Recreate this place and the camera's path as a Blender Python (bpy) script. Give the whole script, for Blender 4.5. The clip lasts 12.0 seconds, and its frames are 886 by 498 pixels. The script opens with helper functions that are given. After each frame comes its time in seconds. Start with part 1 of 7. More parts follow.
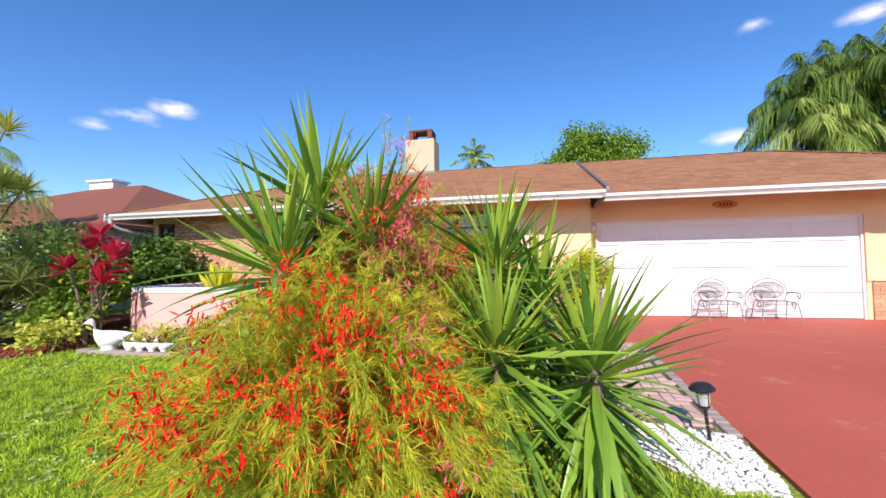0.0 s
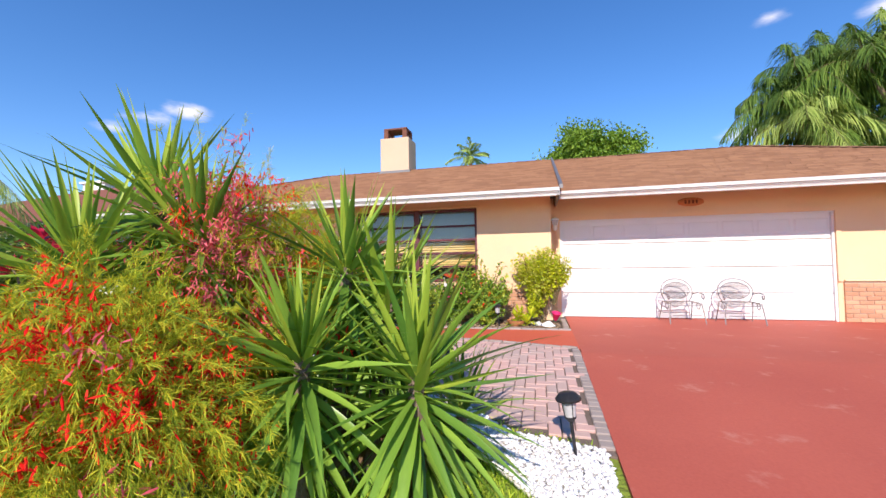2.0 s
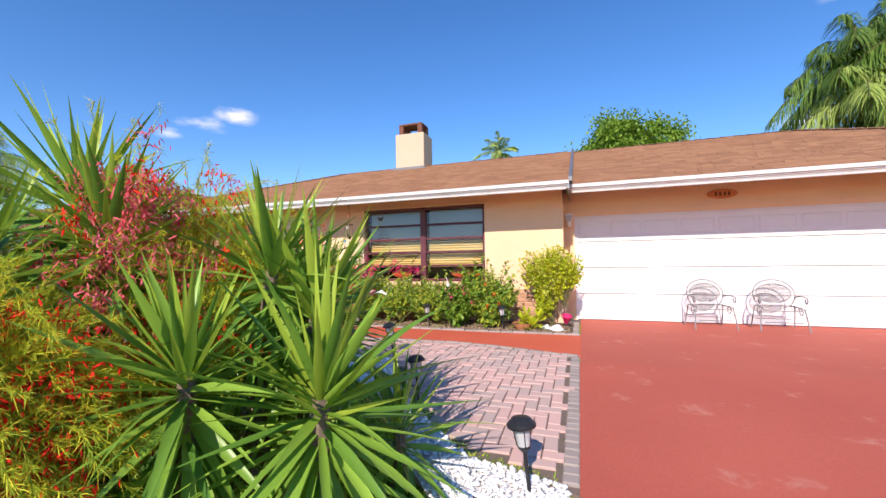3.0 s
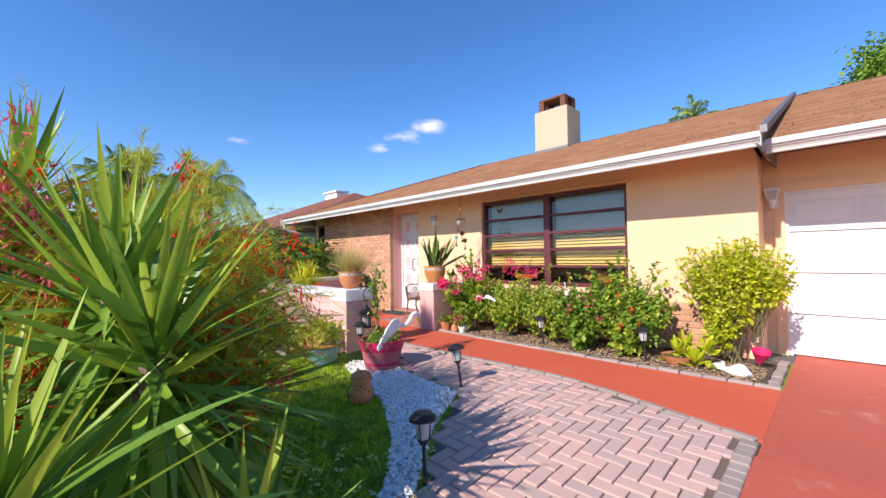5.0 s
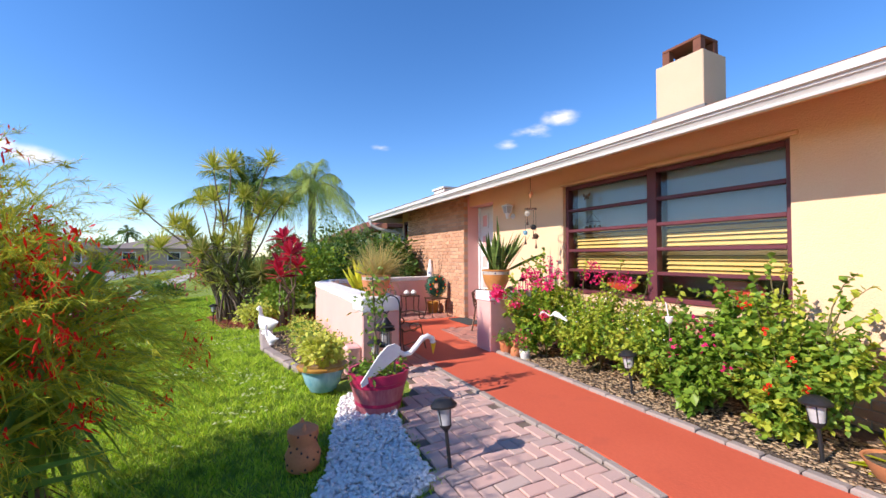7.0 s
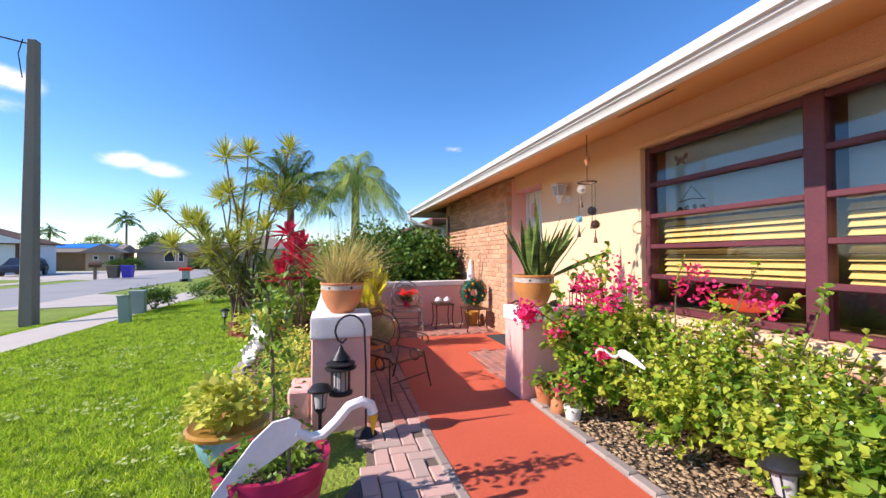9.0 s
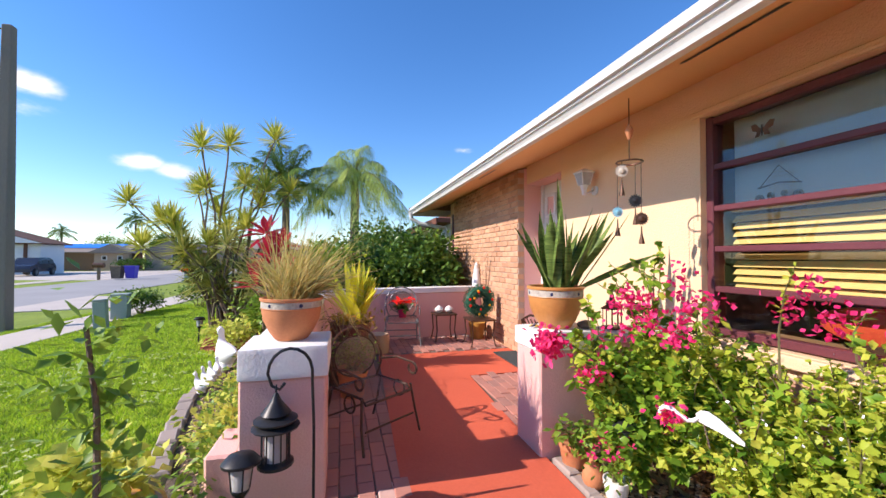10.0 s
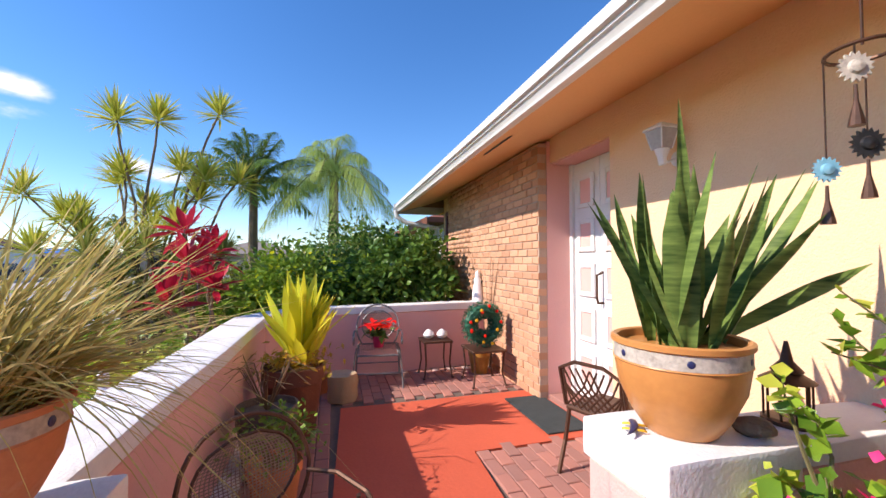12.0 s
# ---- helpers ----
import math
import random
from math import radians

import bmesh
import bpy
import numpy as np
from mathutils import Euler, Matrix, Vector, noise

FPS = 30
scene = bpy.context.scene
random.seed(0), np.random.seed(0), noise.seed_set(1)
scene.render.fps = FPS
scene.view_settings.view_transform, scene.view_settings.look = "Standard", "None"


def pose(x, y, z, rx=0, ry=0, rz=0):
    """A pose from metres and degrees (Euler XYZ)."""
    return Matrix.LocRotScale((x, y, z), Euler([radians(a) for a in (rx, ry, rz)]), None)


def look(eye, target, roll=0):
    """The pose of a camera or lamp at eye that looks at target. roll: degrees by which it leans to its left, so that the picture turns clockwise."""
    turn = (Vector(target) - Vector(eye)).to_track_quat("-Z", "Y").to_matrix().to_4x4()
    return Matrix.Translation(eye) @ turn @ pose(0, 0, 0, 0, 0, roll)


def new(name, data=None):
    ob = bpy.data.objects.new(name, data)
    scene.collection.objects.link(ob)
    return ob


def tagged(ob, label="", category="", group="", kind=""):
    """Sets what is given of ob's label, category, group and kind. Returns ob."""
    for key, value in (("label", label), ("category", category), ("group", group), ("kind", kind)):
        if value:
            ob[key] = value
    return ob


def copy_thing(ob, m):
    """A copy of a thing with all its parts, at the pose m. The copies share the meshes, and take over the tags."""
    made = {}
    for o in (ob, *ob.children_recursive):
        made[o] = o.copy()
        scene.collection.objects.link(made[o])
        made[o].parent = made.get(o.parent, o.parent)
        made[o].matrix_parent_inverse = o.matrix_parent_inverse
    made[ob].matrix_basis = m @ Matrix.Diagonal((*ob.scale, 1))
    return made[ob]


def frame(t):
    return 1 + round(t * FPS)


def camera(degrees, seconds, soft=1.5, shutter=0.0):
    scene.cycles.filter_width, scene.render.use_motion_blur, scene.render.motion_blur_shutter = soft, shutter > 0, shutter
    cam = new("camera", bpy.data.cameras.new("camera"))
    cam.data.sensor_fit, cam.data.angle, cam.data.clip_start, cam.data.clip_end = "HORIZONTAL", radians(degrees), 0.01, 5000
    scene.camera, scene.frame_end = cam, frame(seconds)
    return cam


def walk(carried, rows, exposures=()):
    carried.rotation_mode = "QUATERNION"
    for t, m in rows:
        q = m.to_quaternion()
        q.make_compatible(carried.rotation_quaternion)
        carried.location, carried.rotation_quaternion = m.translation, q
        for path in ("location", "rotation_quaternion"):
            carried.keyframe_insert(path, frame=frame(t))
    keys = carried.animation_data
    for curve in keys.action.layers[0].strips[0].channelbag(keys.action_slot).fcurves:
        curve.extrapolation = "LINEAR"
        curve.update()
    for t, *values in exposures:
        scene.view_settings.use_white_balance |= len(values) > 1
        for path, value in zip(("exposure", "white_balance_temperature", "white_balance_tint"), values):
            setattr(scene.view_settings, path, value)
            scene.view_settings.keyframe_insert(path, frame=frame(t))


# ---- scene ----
cam = camera(96.76, 12.0)
PATH = [
    (0.0, 0.0829, -0.0185, 1.1682, 92.278, 0.763, 12.333),
    (0.5, 0.34, 0.0843, 1.1524, 92.305, 0.772, 13.211),
    (1.0, 0.5891, 0.1787, 1.1547, 92.336, 0.729, 13.554),
    (1.5, 0.8595, 0.2491, 1.1625, 92.373, 0.852, 13.559),
    (2.0, 1.1372, 0.3775, 1.1728, 92.172, 0.868, 13.888),
    (2.5, 1.4049, 0.5711, 1.1877, 92.005, 0.846, 15.417),
    (4.5, 2.0395, 2.2046, 1.2446, 91.47, 0.876, 38.536),
    (5.0, 2.0265, 2.6311, 1.2815, 91.307, 0.801, 45.122),
    (5.5, 2.003, 3.0524, 1.3151, 91.078, 0.641, 51.098),
    (6.0, 1.8919, 3.4918, 1.3161, 91.062, 0.488, 56.257),
    (6.5, 1.7445, 3.9488, 1.3225, 91.034, 0.313, 60.238),
    (8.5, 0.6698, 5.5102, 1.3327, 91.076, 0.138, 71.996),
    (9.0, 0.2485, 5.736, 1.3087, 91.08, 0.094, 74.253),
    (9.5, -0.1701, 5.9494, 1.3119, 91.126, -0.068, 75.263),
    (10.0, -0.6158, 6.1087, 1.3354, 91.247, -0.122, 75.571),
    (10.5, -1.0386, 6.2604, 1.3479, 91.343, -0.137, 75.306),
    (11.0, -1.4499, 6.3633, 1.3439, 91.528, -0.308, 75.146),
    (11.5, -1.8051, 6.4381, 1.3662, 91.646, -0.279, 75.064),
    (12.0, -2.1532, 6.532, 1.3755, 91.844, 0.038, 74.582),
]
walk(cam, [(t, pose(x, y, z, rx, ry, rz)) for t, x, y, z, rx, ry, rz in PATH], [(0.0, 0.25, 6650, 19), (6.5, 0.33, 6650, 19), (9.0, 0.45, 6650, 19), (12.0, 0.43, 6700, 19)])
# directions of the clouds: x, y, z, size, thickness
CLOUDS = [(-0.696, 0.642, 0.322, 0.10, 1.0), (-0.739, 0.606, 0.295, 0.10, 0.95), (-0.78, 0.566, 0.269, 0.07, 0.85), (-0.9, -0.394, 0.188, 0.09, 1.0), (-0.925, -0.335, 0.176, 0.10, 0.85),
          (-0.803, -0.52, 0.291, 0.11, 1.0), (-0.81, -0.52, 0.255, 0.09, 0.85), (0.542, 0.743, 0.393, 0.08, 1.0), (0.409, 0.805, 0.43, 0.08, 0.75), (0.397, 0.885, 0.246, 0.12, 0.75), (-0.92, 0.29, 0.263, 0.06, 0.75)]

# ---- world, sun, exposure ----
SUN_EL = radians(34.5)
world = bpy.data.worlds.new("sky")
scene.world = world
world.use_nodes = True
wn, wl = world.node_tree.nodes, world.node_tree.links
bg = wn["Background"]
sky = wn.new("ShaderNodeTexSky")
sky.sky_type = "NISHITA"
sky.sun_disc = False
sky.sun_elevation = SUN_EL
sky.sun_rotation = math.pi
sky.air_density, sky.dust_density, sky.ozone_density = 1.0, 0.0, 5.0
bg.inputs["Strength"].default_value = 0.15
# a few thin fair-weather clouds
tc = wn.new("ShaderNodeTexCoord")
cn = wn.new("ShaderNodeTexNoise")
cn.inputs["Scale"].default_value = 9.0
cn.inputs["Detail"].default_value = 8.0
cn.inputs["Roughness"].default_value = 0.55
cmap = wn.new("ShaderNodeMapping")
cmap.inputs["Scale"].default_value = (1.0, 1.0, 2.6)
wl.new(tc.outputs["Generated"], cmap.inputs["Vector"])
wl.new(cmap.outputs["Vector"], cn.inputs["Vector"])
last = None
for dx, dy, dz, size, amount in CLOUDS:
    v = Vector((dx, dy, dz)).normalized()
    dist = wn.new("ShaderNodeVectorMath")
    dist.operation = "SUBTRACT"
    dist.inputs[1].default_value = v
    wl.new(tc.outputs["Generated"], dist.inputs[0])
    squash = wn.new("ShaderNodeVectorMath")
    squash.operation = "MULTIPLY"
    squash.inputs[1].default_value = (1.0, 1.0, 2.4)
    wl.new(dist.outputs[0], squash.inputs[0])
    ln = wn.new("ShaderNodeVectorMath")
    ln.operation = "LENGTH"
    wl.new(squash.outputs[0], ln.inputs[0])
    mr = wn.new("ShaderNodeMapRange")
    mr.inputs["From Min"].default_value, mr.inputs["From Max"].default_value = size, 0.0
    mr.inputs["To Min"].default_value, mr.inputs["To Max"].default_value = 0.0, amount
    wl.new(ln.outputs["Value"], mr.inputs["Value"])
    if last is None:
        last = mr.outputs["Result"]
    else:
        ad = wn.new("ShaderNodeMath")
        ad.operation = "MAXIMUM"
        wl.new(last, ad.inputs[0])
        wl.new(mr.outputs["Result"], ad.inputs[1])
        last = ad.outputs[0]
prod = wn.new("ShaderNodeMath")
prod.operation = "MULTIPLY"
wl.new(last, prod.inputs[0])
wl.new(cn.outputs["Fac"], prod.inputs[1])
cr = wn.new("ShaderNodeMapRange")
cr.interpolation_type = "SMOOTHSTEP"
cr.inputs["From Min"].default_value, cr.inputs["From Max"].default_value = 0.22, 0.5
wl.new(prod.outputs[0], cr.inputs["Value"])
cmix = wn.new("ShaderNodeMix")
cmix.data_type = "RGBA"
cmix.inputs["B"].default_value = (6.6, 6.7, 7.0, 1)
wl.new(cr.outputs["Result"], cmix.inputs["Factor"])
deep = wn.new("ShaderNodeHueSaturation")
deep.inputs["Hue"].default_value = 0.503
deep.inputs["Saturation"].default_value = 1.2
deep.inputs["Value"].default_value = 1.15
wl.new(sky.outputs["Color"], deep.inputs["Color"])
wl.new(deep.outputs["Color"], cmix.inputs["A"])
wl.new(cmix.outputs["Result"], bg.inputs["Color"])

sun = new("sun", bpy.data.lights.new("sun", "SUN"))
sun.data.energy = 5.0
sun.data.angle = radians(0.55)
sun.data.color = (1.0, 0.93, 0.82)
sun.matrix_world = look((0, 0, 0), (-0.02, math.cos(SUN_EL), -math.sin(SUN_EL)))


# ---- materials ----
def mat(name, c1, c2=None, rough=0.7, scale=6.0, fine=60.0, bump=0.2, depth=0.01, metal=0.0, spec=0.35, island=0.0, objrand=0.0,
        translucent=0.0, stain=None, stain_scale=1.2, stain_at=(0.5, 0.68), stretch=(1, 1, 1)):
    """A surface with two scales of variation: broad patches between c1 and c2, fine grain and relief, and optional stains."""
    m = bpy.data.materials.new(name)
    m.use_nodes = True
    n, l = m.node_tree.nodes, m.node_tree.links
    p = n["Principled BSDF"]
    c2 = c2 or tuple(v * 0.8 for v in c1)
    co = n.new("ShaderNodeTexCoord")
    mp = n.new("ShaderNodeMapping")
    mp.inputs["Scale"].default_value = stretch
    l.new(co.outputs["Object"], mp.inputs["Vector"])
    big = n.new("ShaderNodeTexNoise")
    big.inputs["Scale"].default_value = scale
    big.inputs["Detail"].default_value = 4.0
    l.new(mp.outputs["Vector"], big.inputs["Vector"])
    small = n.new("ShaderNodeTexNoise")
    small.inputs["Scale"].default_value = fine
    small.inputs["Detail"].default_value = 3.0
    l.new(mp.outputs["Vector"], small.inputs["Vector"])
    mixf = n.new("ShaderNodeMath")
    mixf.operation = "MULTIPLY_ADD"
    mixf.inputs[1].default_value = 0.45
    l.new(small.outputs["Fac"], mixf.inputs[0])
    sc = n.new("ShaderNodeMath")
    sc.operation = "MULTIPLY"
    sc.inputs[1].default_value = 0.55
    l.new(big.outputs["Fac"], sc.inputs[0])
    l.new(sc.outputs[0], mixf.inputs[2])
    fac = mixf.outputs[0]
    if island or objrand:
        src = n.new("ShaderNodeNewGeometry").outputs["Random Per Island"] if island else n.new("ShaderNodeObjectInfo").outputs["Random"]
        amt = island or objrand
        mm = n.new("ShaderNodeMix")
        mm.inputs["Factor"].default_value = amt
        l.new(fac, mm.inputs["A"])
        l.new(src, mm.inputs["B"])
        fac = mm.outputs["Result"]
    ramp = n.new("ShaderNodeMapRange")
    lo = 0.3 if not (island or objrand) else 0.15
    ramp.inputs["From Min"].default_value, ramp.inputs["From Max"].default_value = lo, 1 - lo
    l.new(fac, ramp.inputs["Value"])
    cm = n.new("ShaderNodeMix")
    cm.data_type = "RGBA"
    cm.inputs["A"].default_value, cm.inputs["B"].default_value = (*c1, 1), (*c2, 1)
    l.new(ramp.outputs["Result"], cm.inputs["Factor"])
    col = cm.outputs["Result"]
    if stain:
        sn = n.new("ShaderNodeTexNoise")
        sn.inputs["Scale"].default_value = stain_scale
        sn.inputs["Detail"].default_value = 7.0
        sn.inputs["Roughness"].default_value = 0.62
        l.new(co.outputs["Object"], sn.inputs["Vector"])
        sr = n.new("ShaderNodeMapRange")
        sr.inputs["From Min"].default_value, sr.inputs["From Max"].default_value = stain_at
        l.new(sn.outputs["Fac"], sr.inputs["Value"])
        sm = n.new("ShaderNodeMix")
        sm.data_type = "RGBA"
        sm.inputs["B"].default_value = (*stain, 1)
        l.new(sr.outputs["Result"], sm.inputs["Factor"])
        l.new(col, sm.inputs["A"])
        col = sm.outputs["Result"]
    l.new(col, p.inputs["Base Color"])
    p.inputs["Roughness"].default_value = rough
    p.inputs["Metallic"].default_value = metal
    p.inputs["Specular IOR Level"].default_value = spec
    if bump:
        b = n.new("ShaderNodeBump")
        b.inputs["Strength"].default_value = bump
        b.inputs["Distance"].default_value = depth
        l.new(small.outputs["Fac"], b.inputs["Height"])
        l.new(b.outputs["Normal"], p.inputs["Normal"])
    if translucent:
        t = n.new("ShaderNodeBsdfTranslucent")
        l.new(col, t.inputs["Color"])
        ms = n.new("ShaderNodeMixShader")
        ms.inputs["Fac"].default_value = translucent
        l.new(p.outputs["BSDF"], ms.inputs[1])
        l.new(t.outputs["BSDF"], ms.inputs[2])
        l.new(ms.outputs[0], n["Material Output"].inputs["Surface"])
    return m


def leaf(name, c1, c2, rough=0.45, translucent=0.3, spec=0.25):
    if c1[1] > c1[0]:
        c1, c2 = ((c[0] * 1.02, c[1], c[2] * 0.85) for c in (c1, c2))
    return mat(name, c1, c2, rough=rough, scale=3.0, fine=25.0, bump=0.1, depth=0.003, island=0.65, translucent=translucent, spec=spec)


def glass_mat(name):
    m = bpy.data.materials.new(name)
    m.use_nodes = True
    n, l = m.node_tree.nodes, m.node_tree.links
    n.remove(n["Principled BSDF"])
    tr = n.new("ShaderNodeBsdfTransparent")
    tr.inputs["Color"].default_value = (0.82, 0.86, 0.86, 1)
    gl = n.new("ShaderNodeBsdfGlossy")
    gl.inputs["Roughness"].default_value = 0.02
    fr = n.new("ShaderNodeFresnel")
    fr.inputs["IOR"].default_value = 1.75
    mx = n.new("ShaderNodeMixShader")
    l.new(fr.outputs[0], mx.inputs["Fac"])
    l.new(tr.outputs[0], mx.inputs[1])
    l.new(gl.outputs[0], mx.inputs[2])
    l.new(mx.outputs[0], n["Material Output"].inputs["Surface"])
    return m


STUCCO = mat("peach_stucco", (0.83, 0.585, 0.37), (0.78, 0.53, 0.325), 0.9, 1.5, 90, 0.5, 0.012, stain=(0.72, 0.50, 0.34), stain_at=(0.58, 0.8))
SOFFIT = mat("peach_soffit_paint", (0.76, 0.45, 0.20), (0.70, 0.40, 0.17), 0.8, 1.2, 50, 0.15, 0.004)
PINK = mat("pink_stucco", (0.80, 0.47, 0.42), (0.74, 0.41, 0.36), 0.88, 2.0, 80, 0.45, 0.01, stain=(0.66, 0.40, 0.36), stain_at=(0.56, 0.8))
CAPWHITE = mat("white_cap_paint", (0.82, 0.81, 0.79), (0.72, 0.71, 0.70), 0.75, 3.0, 70, 0.35, 0.008, stain=(0.5, 0.47, 0.43), stain_scale=3.0, stain_at=(0.6, 0.85))
WHITE = mat("white_paint", (0.76, 0.76, 0.75), (0.72, 0.72, 0.71), 0.5, 3.0, 60, 0.1, 0.003)
GUTTER = mat("white_gutter_paint", (0.66, 0.66, 0.64), (0.58, 0.58, 0.56), 0.45, 2.5, 40, 0.1, 0.003, stain=(0.45, 0.43, 0.4), stain_scale=2.5, stain_at=(0.62, 0.9))
SHINGLE = mat("brown_shingle", (0.30, 0.155, 0.085), (0.20, 0.095, 0.052), 0.95, 1.0, 120, 0.6, 0.006, island=0.55)
SHINGLE_N = mat("red_brown_shingle", (0.27, 0.10, 0.06), (0.2, 0.07, 0.042), 0.95, 1.0, 60, 0.5, 0.01, island=0.5)
BRICK = mat("buff_brick", (0.66, 0.38, 0.23), (0.46, 0.24, 0.14), 0.9, 5.0, 90, 0.6, 0.006, objrand=0.6)
BRICKJ = mat("buff_brick_joined", (0.66, 0.38, 0.23), (0.46, 0.24, 0.14), 0.9, 5.0, 90, 0.6, 0.006, island=0.6)
MORTAR = mat("brick_mortar", (0.52, 0.38, 0.28), (0.42, 0.30, 0.22), 0.95, 8.0, 120, 0.5, 0.006)
REDCON = mat("red_painted_concrete", (0.50, 0.115, 0.072), (0.41, 0.085, 0.055), 0.72, 0.9, 45, 0.3, 0.005, stain=(0.56, 0.24, 0.18), stain_scale=2.6, stain_at=(0.6, 0.74))
REDWALK = mat("red_painted_walk", (0.62, 0.125, 0.062), (0.54, 0.10, 0.05), 0.75, 1.3, 50, 0.3, 0.005, stain=(0.42, 0.085, 0.05), stain_scale=1.4, stain_at=(0.6, 0.85))
PAVER = mat("pink_paver", (0.62, 0.39, 0.33), (0.46, 0.35, 0.305), 0.92, 4.0, 70, 0.6, 0.006, objrand=0.7, stain=(0.16, 0.14, 0.12), stain_scale=2.0, stain_at=(0.6, 0.8))
PAVERJ = mat("pink_paver_joined", (0.62, 0.39, 0.33), (0.46, 0.35, 0.305), 0.92, 4.0, 70, 0.6, 0.006, island=0.7, stain=(0.16, 0.14, 0.12), stain_scale=2.0, stain_at=(0.6, 0.8))
PATIOP = mat("red_patio_paver", (0.48, 0.21, 0.16), (0.33, 0.17, 0.14), 0.9, 4.0, 70, 0.5, 0.006, objrand=0.7)
KERB = mat("grey_edging_stone", (0.38, 0.31, 0.27), (0.29, 0.245, 0.215), 0.95, 4.0, 60, 0.6, 0.008, objrand=0.6)
JOINT = mat("sandy_joint", (0.20, 0.15, 0.12), (0.13, 0.10, 0.08), 1.0, 6.0, 90, 0.5, 0.006)
SOIL = mat("dark_soil", (0.17, 0.125, 0.09), (0.08, 0.06, 0.045), 1.0, 8.0, 60, 0.9, 0.03)
MULCH = mat("red_bark_mulch", (0.36, 0.10, 0.05), (0.22, 0.06, 0.035), 0.95, 8.0, 60, 0.6, 0.02, island=0.5)
CHIPS = mat("straw_litter", (0.56, 0.40, 0.24), (0.26, 0.17, 0.10), 0.95, 8.0, 60, 0.5, 0.01, island=0.8)
TURF = mat("turf_soil", (0.27, 0.35, 0.045), (0.15, 0.22, 0.03), 1.0, 1.2, 30, 0.9, 0.03, stain=(0.28, 0.27, 0.08), stain_scale=0.8, stain_at=(0.6, 0.85))
GRASS = mat("grass_blade", (0.25, 0.46, 0.018), (0.66, 0.78, 0.07), 0.6, 0.8, 9, 0.0, island=0.75, translucent=0.35, stain=(0.17, 0.28, 0.03), stain_scale=7.0, stain_at=(0.48, 0.62))
ROADM = mat("pale_asphalt", (0.36, 0.35, 0.34), (0.28, 0.28, 0.275), 0.95, 0.4, 40, 0.4, 0.006)
SIDEWALK = mat("sidewalk_concrete", (0.56, 0.50, 0.43), (0.46, 0.41, 0.36), 0.9, 0.8, 50, 0.4, 0.005)
STONEW = mat("white_marble_chip", (0.90, 0.89, 0.87), (0.72, 0.70, 0.68), 0.7, 8.0, 60, 0.3, 0.004, island=0.6)
MAROON = mat("maroon_window_frame", (0.15, 0.04, 0.05), (0.10, 0.028, 0.036), 0.45, 4.0, 60, 0.15, 0.003)
GLASS = glass_mat("window_glass")
BLIND = mat("yellow_blind_slat", (0.80, 0.58, 0.22), (0.70, 0.48, 0.16), 0.55, 3.0, 40, 0.1, 0.003)
# dimness of the unlit room is put into this dark base colour
DARKROOM = mat("room_dimness_colour", (0.16, 0.15, 0.14), (0.11, 0.10, 0.10), 0.9, 2.0, 30, 0.1)
TERRA = mat("terracotta", (0.62, 0.25, 0.11), (0.50, 0.19, 0.085), 0.8, 5.0, 60, 0.3, 0.004, stain=(0.62, 0.46, 0.34), stain_scale=5.0, stain_at=(0.62, 0.9))
TERRAG = mat("glossy_terracotta", (0.60, 0.27, 0.08), (0.48, 0.20, 0.06), 0.35, 4.0, 40, 0.15, 0.003)
BAND = mat("cream_pot_band", (0.62, 0.56, 0.46), (0.30, 0.26, 0.22), 0.7, 30.0, 80, 0.4, 0.004)
NAVY = mat("navy_glaze", (0.03, 0.04, 0.12), (0.02, 0.02, 0.07), 0.3, 8.0, 40, 0.1)
MAGPOT = mat("magenta_paint", (0.50, 0.025, 0.10), (0.38, 0.02, 0.07), 0.4, 6.0, 40, 0.1)
PINKPOT = mat("worn_pink_barrel", (0.60, 0.24, 0.24), (0.40, 0.06, 0.10), 0.6, 5.0, 40, 0.3, 0.004, stretch=(1, 1, 0.25))
BLUEPOT = mat("blue_glaze", (0.10, 0.34, 0.46), (0.30, 0.52, 0.60), 0.25, 7.0, 40, 0.15, 0.003, stretch=(1, 1, 0.2))
OCHRE = mat("ochre_glaze", (0.50, 0.28, 0.06), (0.36, 0.17, 0.04), 0.3, 7.0, 40, 0.1)
BLACK = mat("black_metal", (0.022, 0.022, 0.024), (0.04, 0.04, 0.042), 0.4, 8.0, 60, 0.2, 0.002, metal=0.3)
BRONZE = mat("bronze_metal", (0.14, 0.075, 0.05), (0.08, 0.045, 0.03), 0.45, 8.0, 60, 0.2, 0.002, metal=0.6)
MESHSEAT = mat("taupe_metal_mesh", (0.40, 0.31, 0.26), (0.30, 0.23, 0.19), 0.6, 10.0, 160, 0.8, 0.003, metal=0.3)
GREYM = mat("grey_wrought_iron", (0.24, 0.23, 0.23), (0.16, 0.16, 0.16), 0.5, 8.0, 60, 0.2, 0.002, metal=0.4)
PALEIRON = mat("grey_iron_paint", (0.30, 0.29, 0.28), (0.22, 0.215, 0.21), 0.5, 8.0, 60, 0.2, 0.002, metal=0.1)
LAMPGLASS = mat("frosted_lamp_plastic", (0.5, 0.5, 0.5), (0.35, 0.35, 0.36), 0.25, 6.0, 40, 0.1)
WHITEORN = mat("white_ornament_paint", (0.86, 0.86, 0.84), (0.76, 0.76, 0.74), 0.55, 6.0, 40, 0.2, 0.003)
YELLOWP = mat("yellow_paint", (0.80, 0.48, 0.02), (0.7, 0.4, 0.02), 0.4, 6.0, 40, 0.1)
